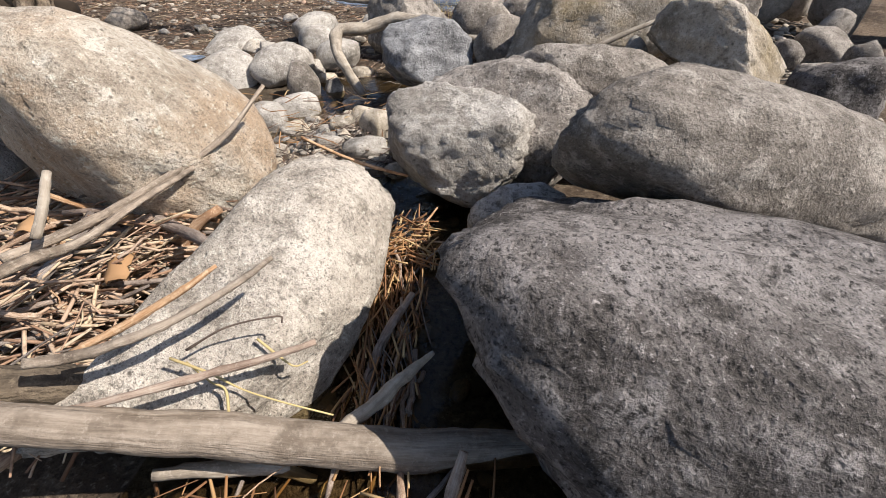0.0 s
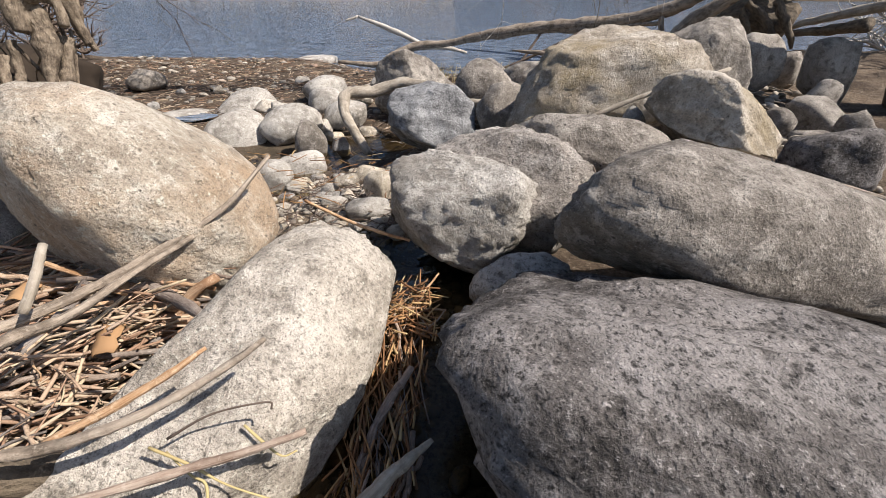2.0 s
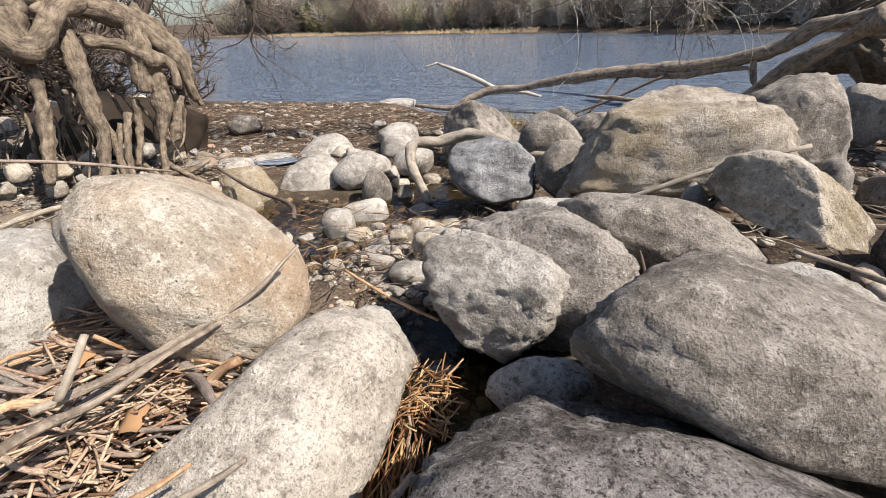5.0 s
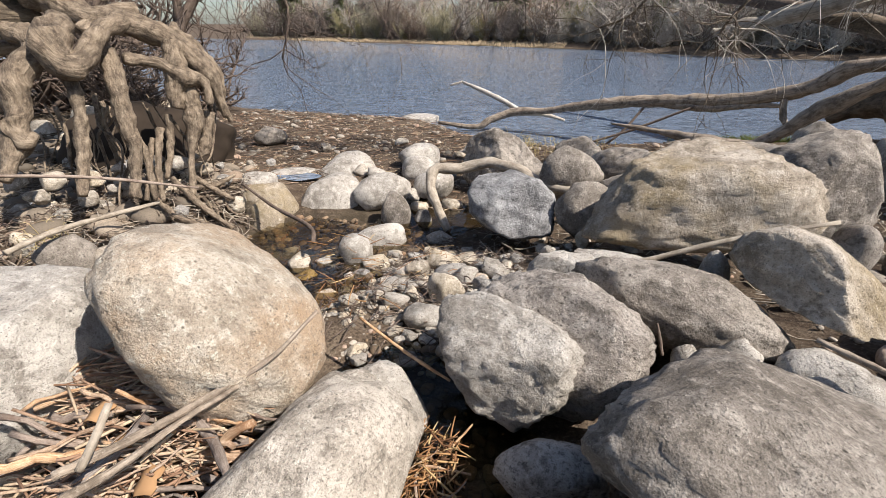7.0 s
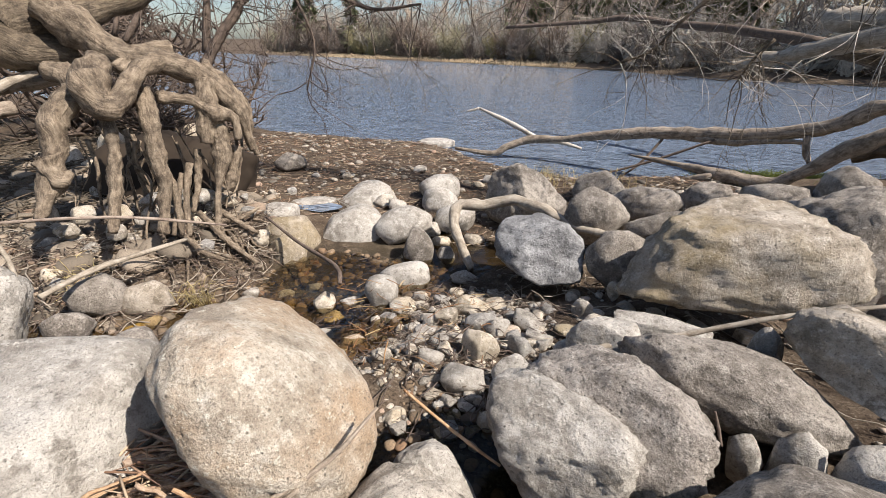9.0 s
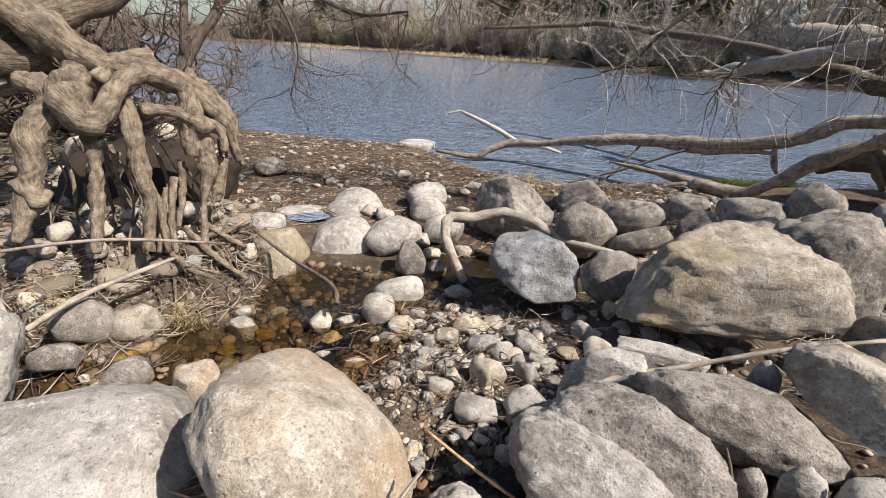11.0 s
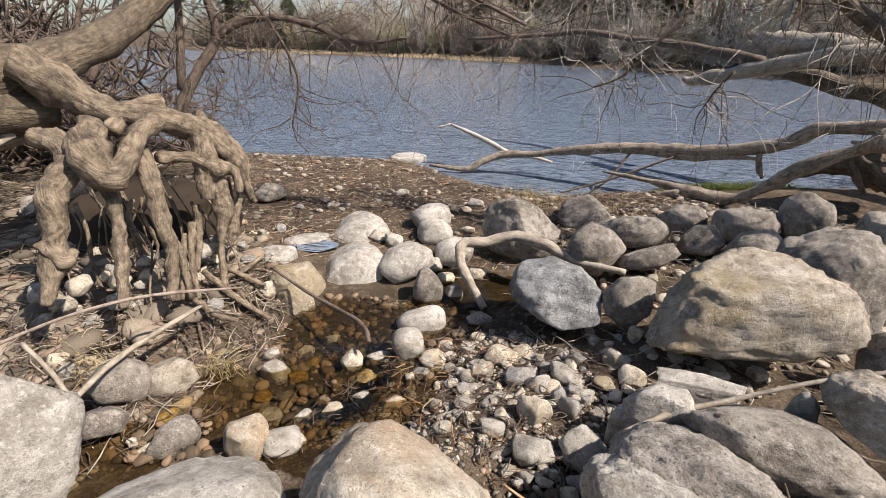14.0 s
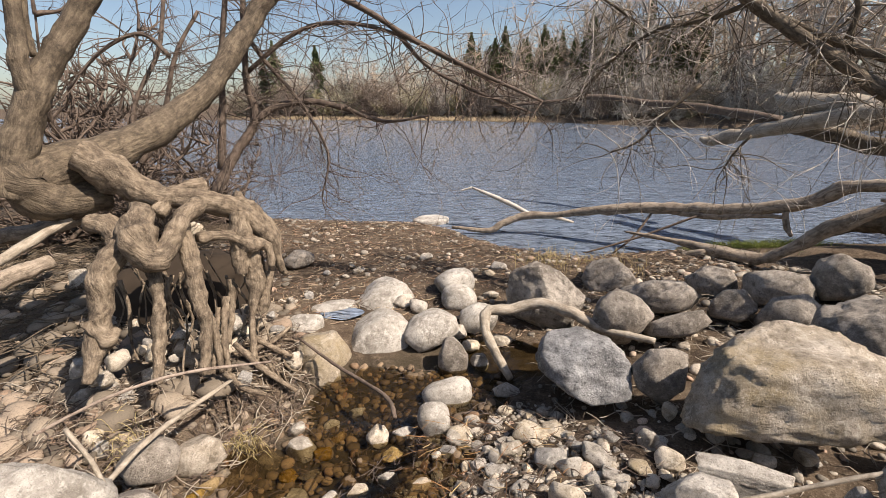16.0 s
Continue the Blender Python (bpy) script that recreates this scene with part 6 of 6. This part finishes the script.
def heap_wood(t, b):
    g = t.nodes.new("ShaderNodeNewGeometry")
    col = ramp(t, g.outputs["Random Per Island"], [(0.0, (0.14, 0.075, 0.042)), (0.3, (0.31, 0.195, 0.125)), (0.6, (0.43, 0.32, 0.225)), (0.85, (0.50, 0.40, 0.26)), (1.0, (0.30, 0.25, 0.20))])
    f = tex_noise(t, 60, 4, 0.7, "World")
    col = mix(t, ramp(t, f, [(0.35, (0.7, 0.7, 0.7)), (0.5, (0, 0, 0))]), col, (0.12, 0.07, 0.04))
    t.links.new(col, b.inputs["Base Color"])
    bump(t, b, f, 0.5, 0.003)


def rusty(t, b):
    g = t.nodes.new("ShaderNodeNewGeometry")
    t.links.new(ramp(t, g.outputs["Random Per Island"], [(0.0, (0.10, 0.05, 0.025)), (0.4, (0.26, 0.13, 0.055)), (0.75, (0.36, 0.21, 0.09)), (1.0, (0.46, 0.34, 0.17))]), b.inputs["Base Color"])


HEAP = mat("heap_of_dead_stems", heap_wood, 0.8)


def sticks(corners, count, lo, hi, along, swing, thick, z0, z1, label, group, seed, lean=12):
    """Loose sticks strewn over a four-cornered patch, mostly along one direction."""
    q = np.random.RandomState(seed)
    a, b, c, d = [np.array(p, float) for p in corners]
    for k in range(count):
        u, w = q.rand(), q.rand()
        x, y = (a * (1 - u) + b * u) * (1 - w) + (d * (1 - u) + c * u) * w
        s = lo + (hi - lo) * q.rand() ** 1.6
        ob = new("dead_stick", stick_meshes[q.randint(10)])
        t = thick * (0.4 + 0.5 * q.rand()) * (0.6 + s)
        ob.matrix_world = Matrix.LocRotScale((x, y, q.uniform(z0, z1)), Euler((q.uniform(0, 6), radians(q.normal() * lean), radians(along + q.normal() * swing))), (s, t, t))
        tagged(ob, label, "stick", group)


PILE = ((-1.45, 1.38), (-0.62, 1.42), (-0.62, 1.14), (-0.80, 0.80))
sticks(PILE, 110, 0.15, 0.55, 28, 22, 0.9, 0.70, 0.90, "dry brown stick in the tangled driftwood pile", "stick pile", 31)
sticks(PILE, 60, 0.08, 0.30, 40, 40, 0.6, 0.76, 0.93, "broken straw-coloured reed in the driftwood pile", "stick pile", 32)
sticks(((-1.0, 0.9), (-0.75, 1.0), (-0.62, 0.72), (-0.8, 0.62)), 30, 0.1, 0.4, 30, 35, 0.6, 0.68, 0.82, "dry brown stick in the tangled driftwood pile", "stick pile", 33)
sticks(((-0.13, 1.55), (0.03, 1.58), (0.09, 1.30), (-0.05, 1.30)), 14, 0.06, 0.2, 80, 50, 0.3, 0.63, 0.69, "orange-brown reed caught in the brook", "reeds in the brook", 34, 8)
sticks(((-0.06, 1.30), (0.06, 1.30), (0.10, 0.72), (-0.06, 0.72)), 30, 0.12, 0.34, 100, 16, 0.5, 0.62, 0.68, "orange-brown reed caught in the brook", "reeds in the brook", 35, 8)
sticks(((-0.3, 0.55), (0.25, 0.58), (0.3, 0.35), (-0.3, 0.35)), 30, 0.1, 0.35, 60, 40, 0.5, 0.62, 0.70, "wet brown stick under the grey log", "reeds in the brook", 36, 8)

stick_mass(PILE, 900, 0.05, 0.32, 30, 34, 0.0038, 0.68, 0.90, "heap of broken brown stems and straw between the boulders", 51)
stick_mass(((-1.05, 0.95), (-0.70, 1.05), (-0.55, 0.70), (-0.9, 0.55)), 520, 0.05, 0.3, 30, 40, 0.0036, 0.66, 0.84, "heap of broken brown stems beside a split log", 52)
RUST = mat("rusty_reeds", rusty, 0.75)
stick_mass(((-0.14, 1.58), (0.04, 1.60), (0.10, 1.28), (-0.06, 1.28)), 170, 0.03, 0.14, 85, 60, 0.0028, 0.62, 0.69, "matted orange reeds caught in the brook", 53, 20, RUST)
stick_mass(((-0.08, 1.30), (0.05, 1.30), (0.10, 0.70), (-0.10, 0.70)), 200, 0.05, 0.26, 98, 18, 0.003, 0.60, 0.68, "matted brown reeds lying along the brook", 54, 10, RUST)
stick_mass(((-0.35, 0.60), (0.28, 0.62), (0.3, 0.35), (-0.35, 0.35)), 160, 0.05, 0.26, 60, 45, 0.003, 0.60, 0.69, "wet broken stems under the grey log", 55, 14, RUST)
stick_mass(((-1.6, 3.0), (-0.5, 3.6), (-0.2, 2.4), (-1.0, 2.3)), 160, 0.04, 0.2, 20, 60, 0.0025, 0.20, 0.60, "brown stems lodged among the brook stones", 56, 14, RUST)

# flakes of bark on the heap
for k, (x, y, z, s) in enumerate(((-0.72, 1.16, 0.90, 0.06), (-0.80, 1.08, 0.89, 0.045), (-0.66, 1.02, 0.86, 0.05), (-0.95, 1.12, 0.91, 0.05), (-0.62, 1.25, 0.88, 0.04))):
    q = np.random.RandomState(140 + k)
    V, F = [], []
    for i in range(5):
        for j in range(4):
            V.append(((i / 4 - 0.5) * s * 1.6 + q.normal() * s * 0.08, (j / 3 - 0.5) * s + q.normal() * s * 0.08, 0.25 * s * math.cos((j / 3 - 0.5) * 2.6) + q.normal() * s * 0.04))
    n = len(V)
    V += [(a_, b_, c_ - 0.004) for a_, b_, c_ in V]
    for i in range(4):
        for j in range(3):
            p = i * 4 + j
            F += [(p, p + 4, p + 5, p + 1), (n + p, n + p + 1, n + p + 5, n + p + 4)]
    rim = [0, 4, 8, 12, 16, 17, 18, 19, 15, 11, 7, 3, 2, 1]
    F += [(a_, n + a_, n + b_, b_) for a_, b_ in zip(rim, rim[1:] + rim[:1])]
    ob = mesh_object("bark_flake", V, F, LITTER)
    ob.matrix_world = pose(x, y, z, q.uniform(-20, 20), q.uniform(-20, 20), q.uniform(0, 360))
    tagged(ob, "curled rusty flake of bark on the stick heap", "bark")

# ---- fine twigs strewn on the bank ----
def litter(name, label, ring, count, lo, hi, material, seed, lift=0.01, thick=0.0022):
    q = np.random.RandomState(seed)
    xs, ys = [p[0] for p in ring], [p[1] for p in ring]
    bag = Limbs()
    while count > 0:
        x, y = q.uniform(min(xs), max(xs)), q.uniform(min(ys), max(ys))
        if not inside(x, y, ring):
            continue
        count -= 1
        s, a = q.uniform(lo, hi), q.uniform(0, 6.28)
        z = h(x, y) + lift * (0.5 + q.rand())
        pts = []
        for i in range(4):
            o = (i / 3 - 0.5) * s
            xx, yy = x + math.cos(a) * o + q.normal() * s * 0.04, y + math.sin(a) * o + q.normal() * s * 0.04
            pts.append((xx, yy, max(z, h(xx, yy) + 0.004) + q.rand() * lift, thick * (0.6 + q.rand())))
        bag.add(spline(pts, 2), 4)
    return tagged(bag.make(name, material), label, "twigs", kind="stuff")


litter("shore_twigs", "dry twigs and stems strewn on the muddy shore", [(-7, 5.2), (-1.2, 4.9), (0.5, 6.2), (2.6, 7.4), (1.5, 8.7), (-2.2, 9.0), (-3.4, 10.0), (-7.2, 9.7)], 1100, 0.10, 0.5, TWIG, 11, 0.02, 0.0035)
litter("root_twigs", "dry twigs caught under the bared roots", [(-5.2, 2.0), (-2.9, 1.9), (-2.7, 3.2), (-3.0, 4.4), (-5.5, 5.0)], 420, 0.1, 0.5, DRIFT, 12, 0.04, 0.004)
litter("root_hairs", "fine brown rootlets and stems matted on the mud", [(-4.9, 2.2), (-3.0, 2.0), (-2.7, 3.3), (-3.1, 4.6), (-4.6, 4.4)], 900, 0.05, 0.3, TWIG, 16, 0.05, 0.003)
litter("tree_twigs", "dark dead twigs on the ground behind the bared roots", [(-11.5, 6.8), (-7.0, 3.6), (-4.8, 2.6), (-4.4, 4.6), (-6.2, 6.6), (-8.5, 9.0)], 1300, 0.12, 0.7, BARK, 17, 0.06, 0.006)
litter("shore_straw", "brown straw and leaf scraps strewn on the shore", [(-6.5, 5.0), (-1.2, 4.9), (0.5, 6.2), (2.6, 7.4), (1.5, 8.7), (-2.2, 9.0), (-3.4, 10.0), (-7.0, 9.5)], 2600, 0.04, 0.2, HEAP, 18, 0.015, 0.004)
litter("bar_twigs", "brown twigs caught among the brook stones", BAR, 420, 0.05, 0.22, TWIG, 13, 0.035, 0.0028)
litter("brook_twigs", "wet twigs on the bed of the brook", [(-3.4, 1.6), (-2.6, 2.0), (-1.3, 2.4), (-0.6, 4.6), (-2.6, 4.4), (-3.1, 3.2)], 320, 0.06, 0.3, TWIG, 14, 0.03, 0.003)
litter("bank_twigs", "dry twigs between the boulders", [(-0.2, 2.6), (2.6, 2.2), (4.0, 6.5), (2.5, 8.4), (0.0, 7.0), (-0.7, 4.6)], 600, 0.08, 0.4, DRIFT, 15, 0.04, 0.003)


# ---- grass tufts ----
def tuft(x, y, count, tall, wide, material, label, seed, flop=0.5, way=(0, 0)):
    q = np.random.RandomState(seed)
    bag = Limbs()
    for _ in range(count):
        px, py = x + q.normal() * wide, y + q.normal() * wide
        d = np.array((q.normal() * flop + way[0], q.normal() * flop + way[1], 1.0))
        s = tall * (0.5 + q.rand())
        p0 = np.array((px, py, h(px, py)))
        p1 = p0 + d / np.linalg.norm(d) * s * 0.6
        p2 = p1 + np.array((d[0], d[1], 0.1)) / (np.linalg.norm(d)) * s * 0.55
        bag.add(spline([(*p0, 0.003), (*p1, 0.0025), (*p2, 0.001)], 3), 3)
    return tagged(bag.make("grass_tuft", material), label, "grass", kind="stuff")


tuft(-2.95, 2.95, 70, 0.30, 0.07, STRAW, "clump of bleached straw hanging over the muddy edge", 21, 0.3, (0.5, -0.4))
tuft(-3.75, 2.6, 50, 0.22, 0.08, STRAW, "clump of yellow straw at the foot of a root", 22, 0.4, (0.3, -0.4))
tuft(-0.5, 7.6, 120, 0.30, 0.35, STRAW, "dry pale grass on the shore", 23)
tuft(0.3, 7.6, 90, 0.25, 0.3, STRAW, "dry pale grass behind the boulders", 24)
for k in range(5):
    tuft(2.2 + k * 0.35, 8.75 + 0.12 * k, 300, 0.16, 0.24, GRASS, "fresh green grass on the low bank", 25 + k)

# a scrap of paper under the roots
v_, f_ = rock_shape(3, 77, cuts=9, depth=0.5, rough=0.1)
scrap = mesh_object("paper_scrap", v_ * np.array((0.09, 0.05, 0.03)), f_, BLUEPAPER, smooth=False)
scrap.location = (-4.62, 2.95, h(-4.62, 2.95) + 0.05)
tagged(scrap, "crumpled white and blue paper scrap under the tree", "litter")

# ---- overhanging limbs with their twigs ----
for side, label in (("left", "bare sapling with drooping twigs over the water"), ("right", "bare dark limbs with drooping twigs over the water")):
    root_ = tagged(new("bare_tree"), label, "tree")
    q = np.random.RandomState(60 if side == "left" else 61)
    bag, pale_bag = Limbs(), Limbs()
    for n_, pts in enumerate(OVERHANG[side]):
        line = spline(pts, 5)
        limb("limb", pts, TWIG if side == "left" else BARK, parent=root_, sides=8, knots=0.2, steps=5, seed=n_)
        for i in range(3, len(line)):
            for n in ((0, 1) if side == "left" else (0, 1, 3)):
                d = np.array((q.normal() * 0.8, q.normal() * 0.6, -0.25 + q.normal() * 0.65))
                twigs(pale_bag if n == 3 else bag, line[i, :3], d, q.uniform(0.4, 1.6), min(0.008, 0.003 + line[i, 3] * 0.4), q, 1, 0.05, 0.5, 4, 4)
    if side == "right":
        limb("trunk", [(4.6, 5.0, 0.3, 0.30), (4.2, 5.1, 1.2, 0.24), (3.5, 5.2, 2.0, 0.19), (2.92, 5.32, 2.37, 0.15)], BARK, parent=root_, sides=16, knots=0.3, steps=6, seed=5)
    bag.make("crown", TWIG if side == "left" else BARK, root_)
    if pale_bag.n:
        pale_bag.make("dead_crown", PALETWIG, root_, "bleached dead twigs")


# ---- woods ----
def bare_tree(name, tall, seed, level, label, category, stems=1, pale=False, bark=None):
    q = np.random.RandomState(seed)
    wood_ = bark or (PALETWIG if pale else FARWOOD)
    trunk, crown = Limbs(), Limbs()
    for s in range(stems):
        d = np.array((q.normal() * (0.08 if stems == 1 else 0.45), q.normal() * (0.08 if stems == 1 else 0.35), 1.0))
        p = np.array((q.normal() * 0.2 * (stems > 1), q.normal() * 0.2 * (stems > 1), -0.3))
        r = tall * (0.014 if stems == 1 else 0.008)
        pts = []
        n = 7
        top = tall * (1.0 if stems == 1 else q.uniform(0.5, 1.0))
        for i in range(n + 1):
            pts.append((*p, r * (1 - 0.85 * i / n) + 0.01))
            if i >= (2 if stems == 1 else 1):
                for _ in range(4 if stems == 1 else 3):
                    side = np.array((q.normal(), q.normal(), 0.5 + 0.5 * q.rand()))
                    twigs(crown, p, side, tall * q.uniform(0.16, 0.34) * (1.15 - 0.6 * i / n), r * 0.45 * (1 - 0.6 * i / n) + 0.03, q, level, -0.04, 0.4, 4, 4)
            d = d + q.normal(size=3) * 0.08
            p = p + d / np.linalg.norm(d) * top / n
        trunk.add(spline(pts, 2), 6)
    ob = trunk.make(name, wood_)
    crown.make("crown", wood_, ob)
    return tagged(ob, label, category, "woods of the far bank")


def conifer(tall, seed):
    q = np.random.RandomState(seed)
    trunk = Limbs()
    trunk.add(spline([(0, 0, -0.5, tall * 0.014), (0, 0, tall * 0.5, tall * 0.008), (0, 0, tall, 0.02)], 4), 6)
    V, F, n = [], [], 0
    for i in range(2200):
        k = q.rand() ** 0.8
        z = tall * (0.10 + 0.9 * k)
        reach = tall * 0.24 * min(1.0, 1.5 * (1 - k)) * (0.2 + 1.0 * q.rand() ** 1.3) * (0.75 + 0.35 * math.sin(9 * k + 1.3 * math.sin(21 * k))) + 0.12
        a = q.uniform(0, 6.28)
        c, s = math.cos(a), math.sin(a)
        w = 0.14 + 0.2 * q.rand()
        p0, p1 = np.array((c * reach * 0.25, s * reach * 0.25, z)), np.array((c * reach, s * reach, z - reach * (0.2 + 0.25 * q.rand())))
        sd = np.array((-s, c, 0)) * w
        V += [p0, (p0 + p1) / 2 + sd, p1, (p0 + p1) / 2 - sd, (p0 + p1) / 2 + np.array((0, 0, -0.16))]
        F += [(n, n + 1, n + 4), (n + 1, n + 2, n + 4), (n + 2, n + 3, n + 4), (n + 3, n, n + 4)]
        n += 5
    ob = trunk.make("conifer", BARK)
    mesh_object("crown", V, F, CONIFER, ob, smooth=False)
    return tagged(ob, "tall dark green conifer in the far woods", "tree", "woods of the far bank")


q = np.random.RandomState(90)
kinds = [bare_tree("bare_far_tree", 9.0 + 1.5 * k, 70 + k, 2, "tall leafless grey-brown tree on the far bank", "tree") for k in range(4)]
bushes = [bare_tree("bare_shrub", 4.0 + 0.7 * k, 80 + k, 1, ("dense dark leafless shrub along the far shore" if k in (1, 3) else "dense olive-brown budding shrub along the far shore"), "shrub", 9, bark=DARKBRUSH if k in (1, 3) else OLIVEBRUSH) for k in range(4)]
pales = [bare_tree("pale_shrub", 4.5 + 0.6 * k, 84 + k, 1, "pale grey leafless shrub along the far shore", "shrub", 5, True) for k in range(2)]
brush = [bare_tree("bare_shrub", 4.2 + 0.8 * k, 180 + k, 1, "bare tangled shrub on the near bank behind the tree", "shrub", 7, bark=TWIG) for k in range(2)]
firs = [conifer(15.0, 95), conifer(12.0, 96), conifer(13.0, 97)]


def stand(ob, x, y, size):
    return copy_thing(ob, Matrix.Translation((x, y, h(x, y))) @ Euler((0, 0, q.uniform(0, 6.28))).to_matrix().to_4x4() @ Matrix.Scale(size, 4))


def far_y(x):
    return float(np.interp(x, F_[:, 0], F_[:, 1]))


for k in range(300):
    x = -75 + 135 * (k + q.rand()) / 300
    stand(bushes[q.randint(4)] if q.rand() < (0.8 if x < -10 else 0.25) else pales[q.randint(2)], x, far_y(x) + q.uniform(3.4, 11.0), q.uniform(0.7, 1.35))
for k in range(285):
    x = -85 + 155 * (k + q.rand()) / 285
    grow = float(np.interp(x, (-60, -25, -5, 8, 20), (0.75, 0.85, 1.1, 1.4, 1.6)))
    stand(kinds[q.randint(4)], x, far_y(x) + q.uniform(5, 38), grow * q.uniform(0.65, 1.1))
for k in range(46):
    x = -19 + 36 * (k + q.rand()) / 46
    stand(firs[q.randint(3)], x, far_y(x) + q.uniform(16, 36), q.uniform(0.62, 0.98))
q2 = np.random.RandomState(99)
bag = Limbs()
for k in range(5200):
    x = q2.uniform(-75, -4)
    y = far_y(x) + 0.3 + 3.6 * q2.rand() ** 1.5
    z = h(x, y)
    bag.add(np.array([(x, y, z - 0.1, 0.09), (x + q2.normal() * 0.15, y, z + 0.05 + 0.3 * q2.rand() ** 2, 0.03)]), 3)
tagged(bag.make("far_grass", DRYGRASS), "strip of dry tan grass along the far shore", "grass", kind="stuff")
# brush on the near bank behind the leaning tree
for x, y, size in ((-8.5, 7.5, 0.75), (-9.5, 6.0, 0.9), (-7.6, 8.8, 0.6), (-11.0, 8.0, 1.0), (-10.5, 4.5, 0.9), (-13, 6.5, 1.1), (-7.0, 6.6, 0.45)):
    tagged(stand(brush[q.randint(2)], x, y, size), "bare tangled shrub on the near bank behind the tree", "shrub", "near bank shrubs")
for x, y, size in ((7.5, 9.0, 0.8), (9.5, 7.5, 0.9), (8.5, 11.0, 0.8)):
    tagged(stand(pales[q.randint(2)], x, y, size), "pale bare shrub on the near bank", "shrub", "near bank shrubs")
for ob in kinds + bushes + pales + firs + brush:
    x = q.uniform(-70, -40)
    ob.location = (x, far_y(x) + 8, h(x, far_y(x) + 8))
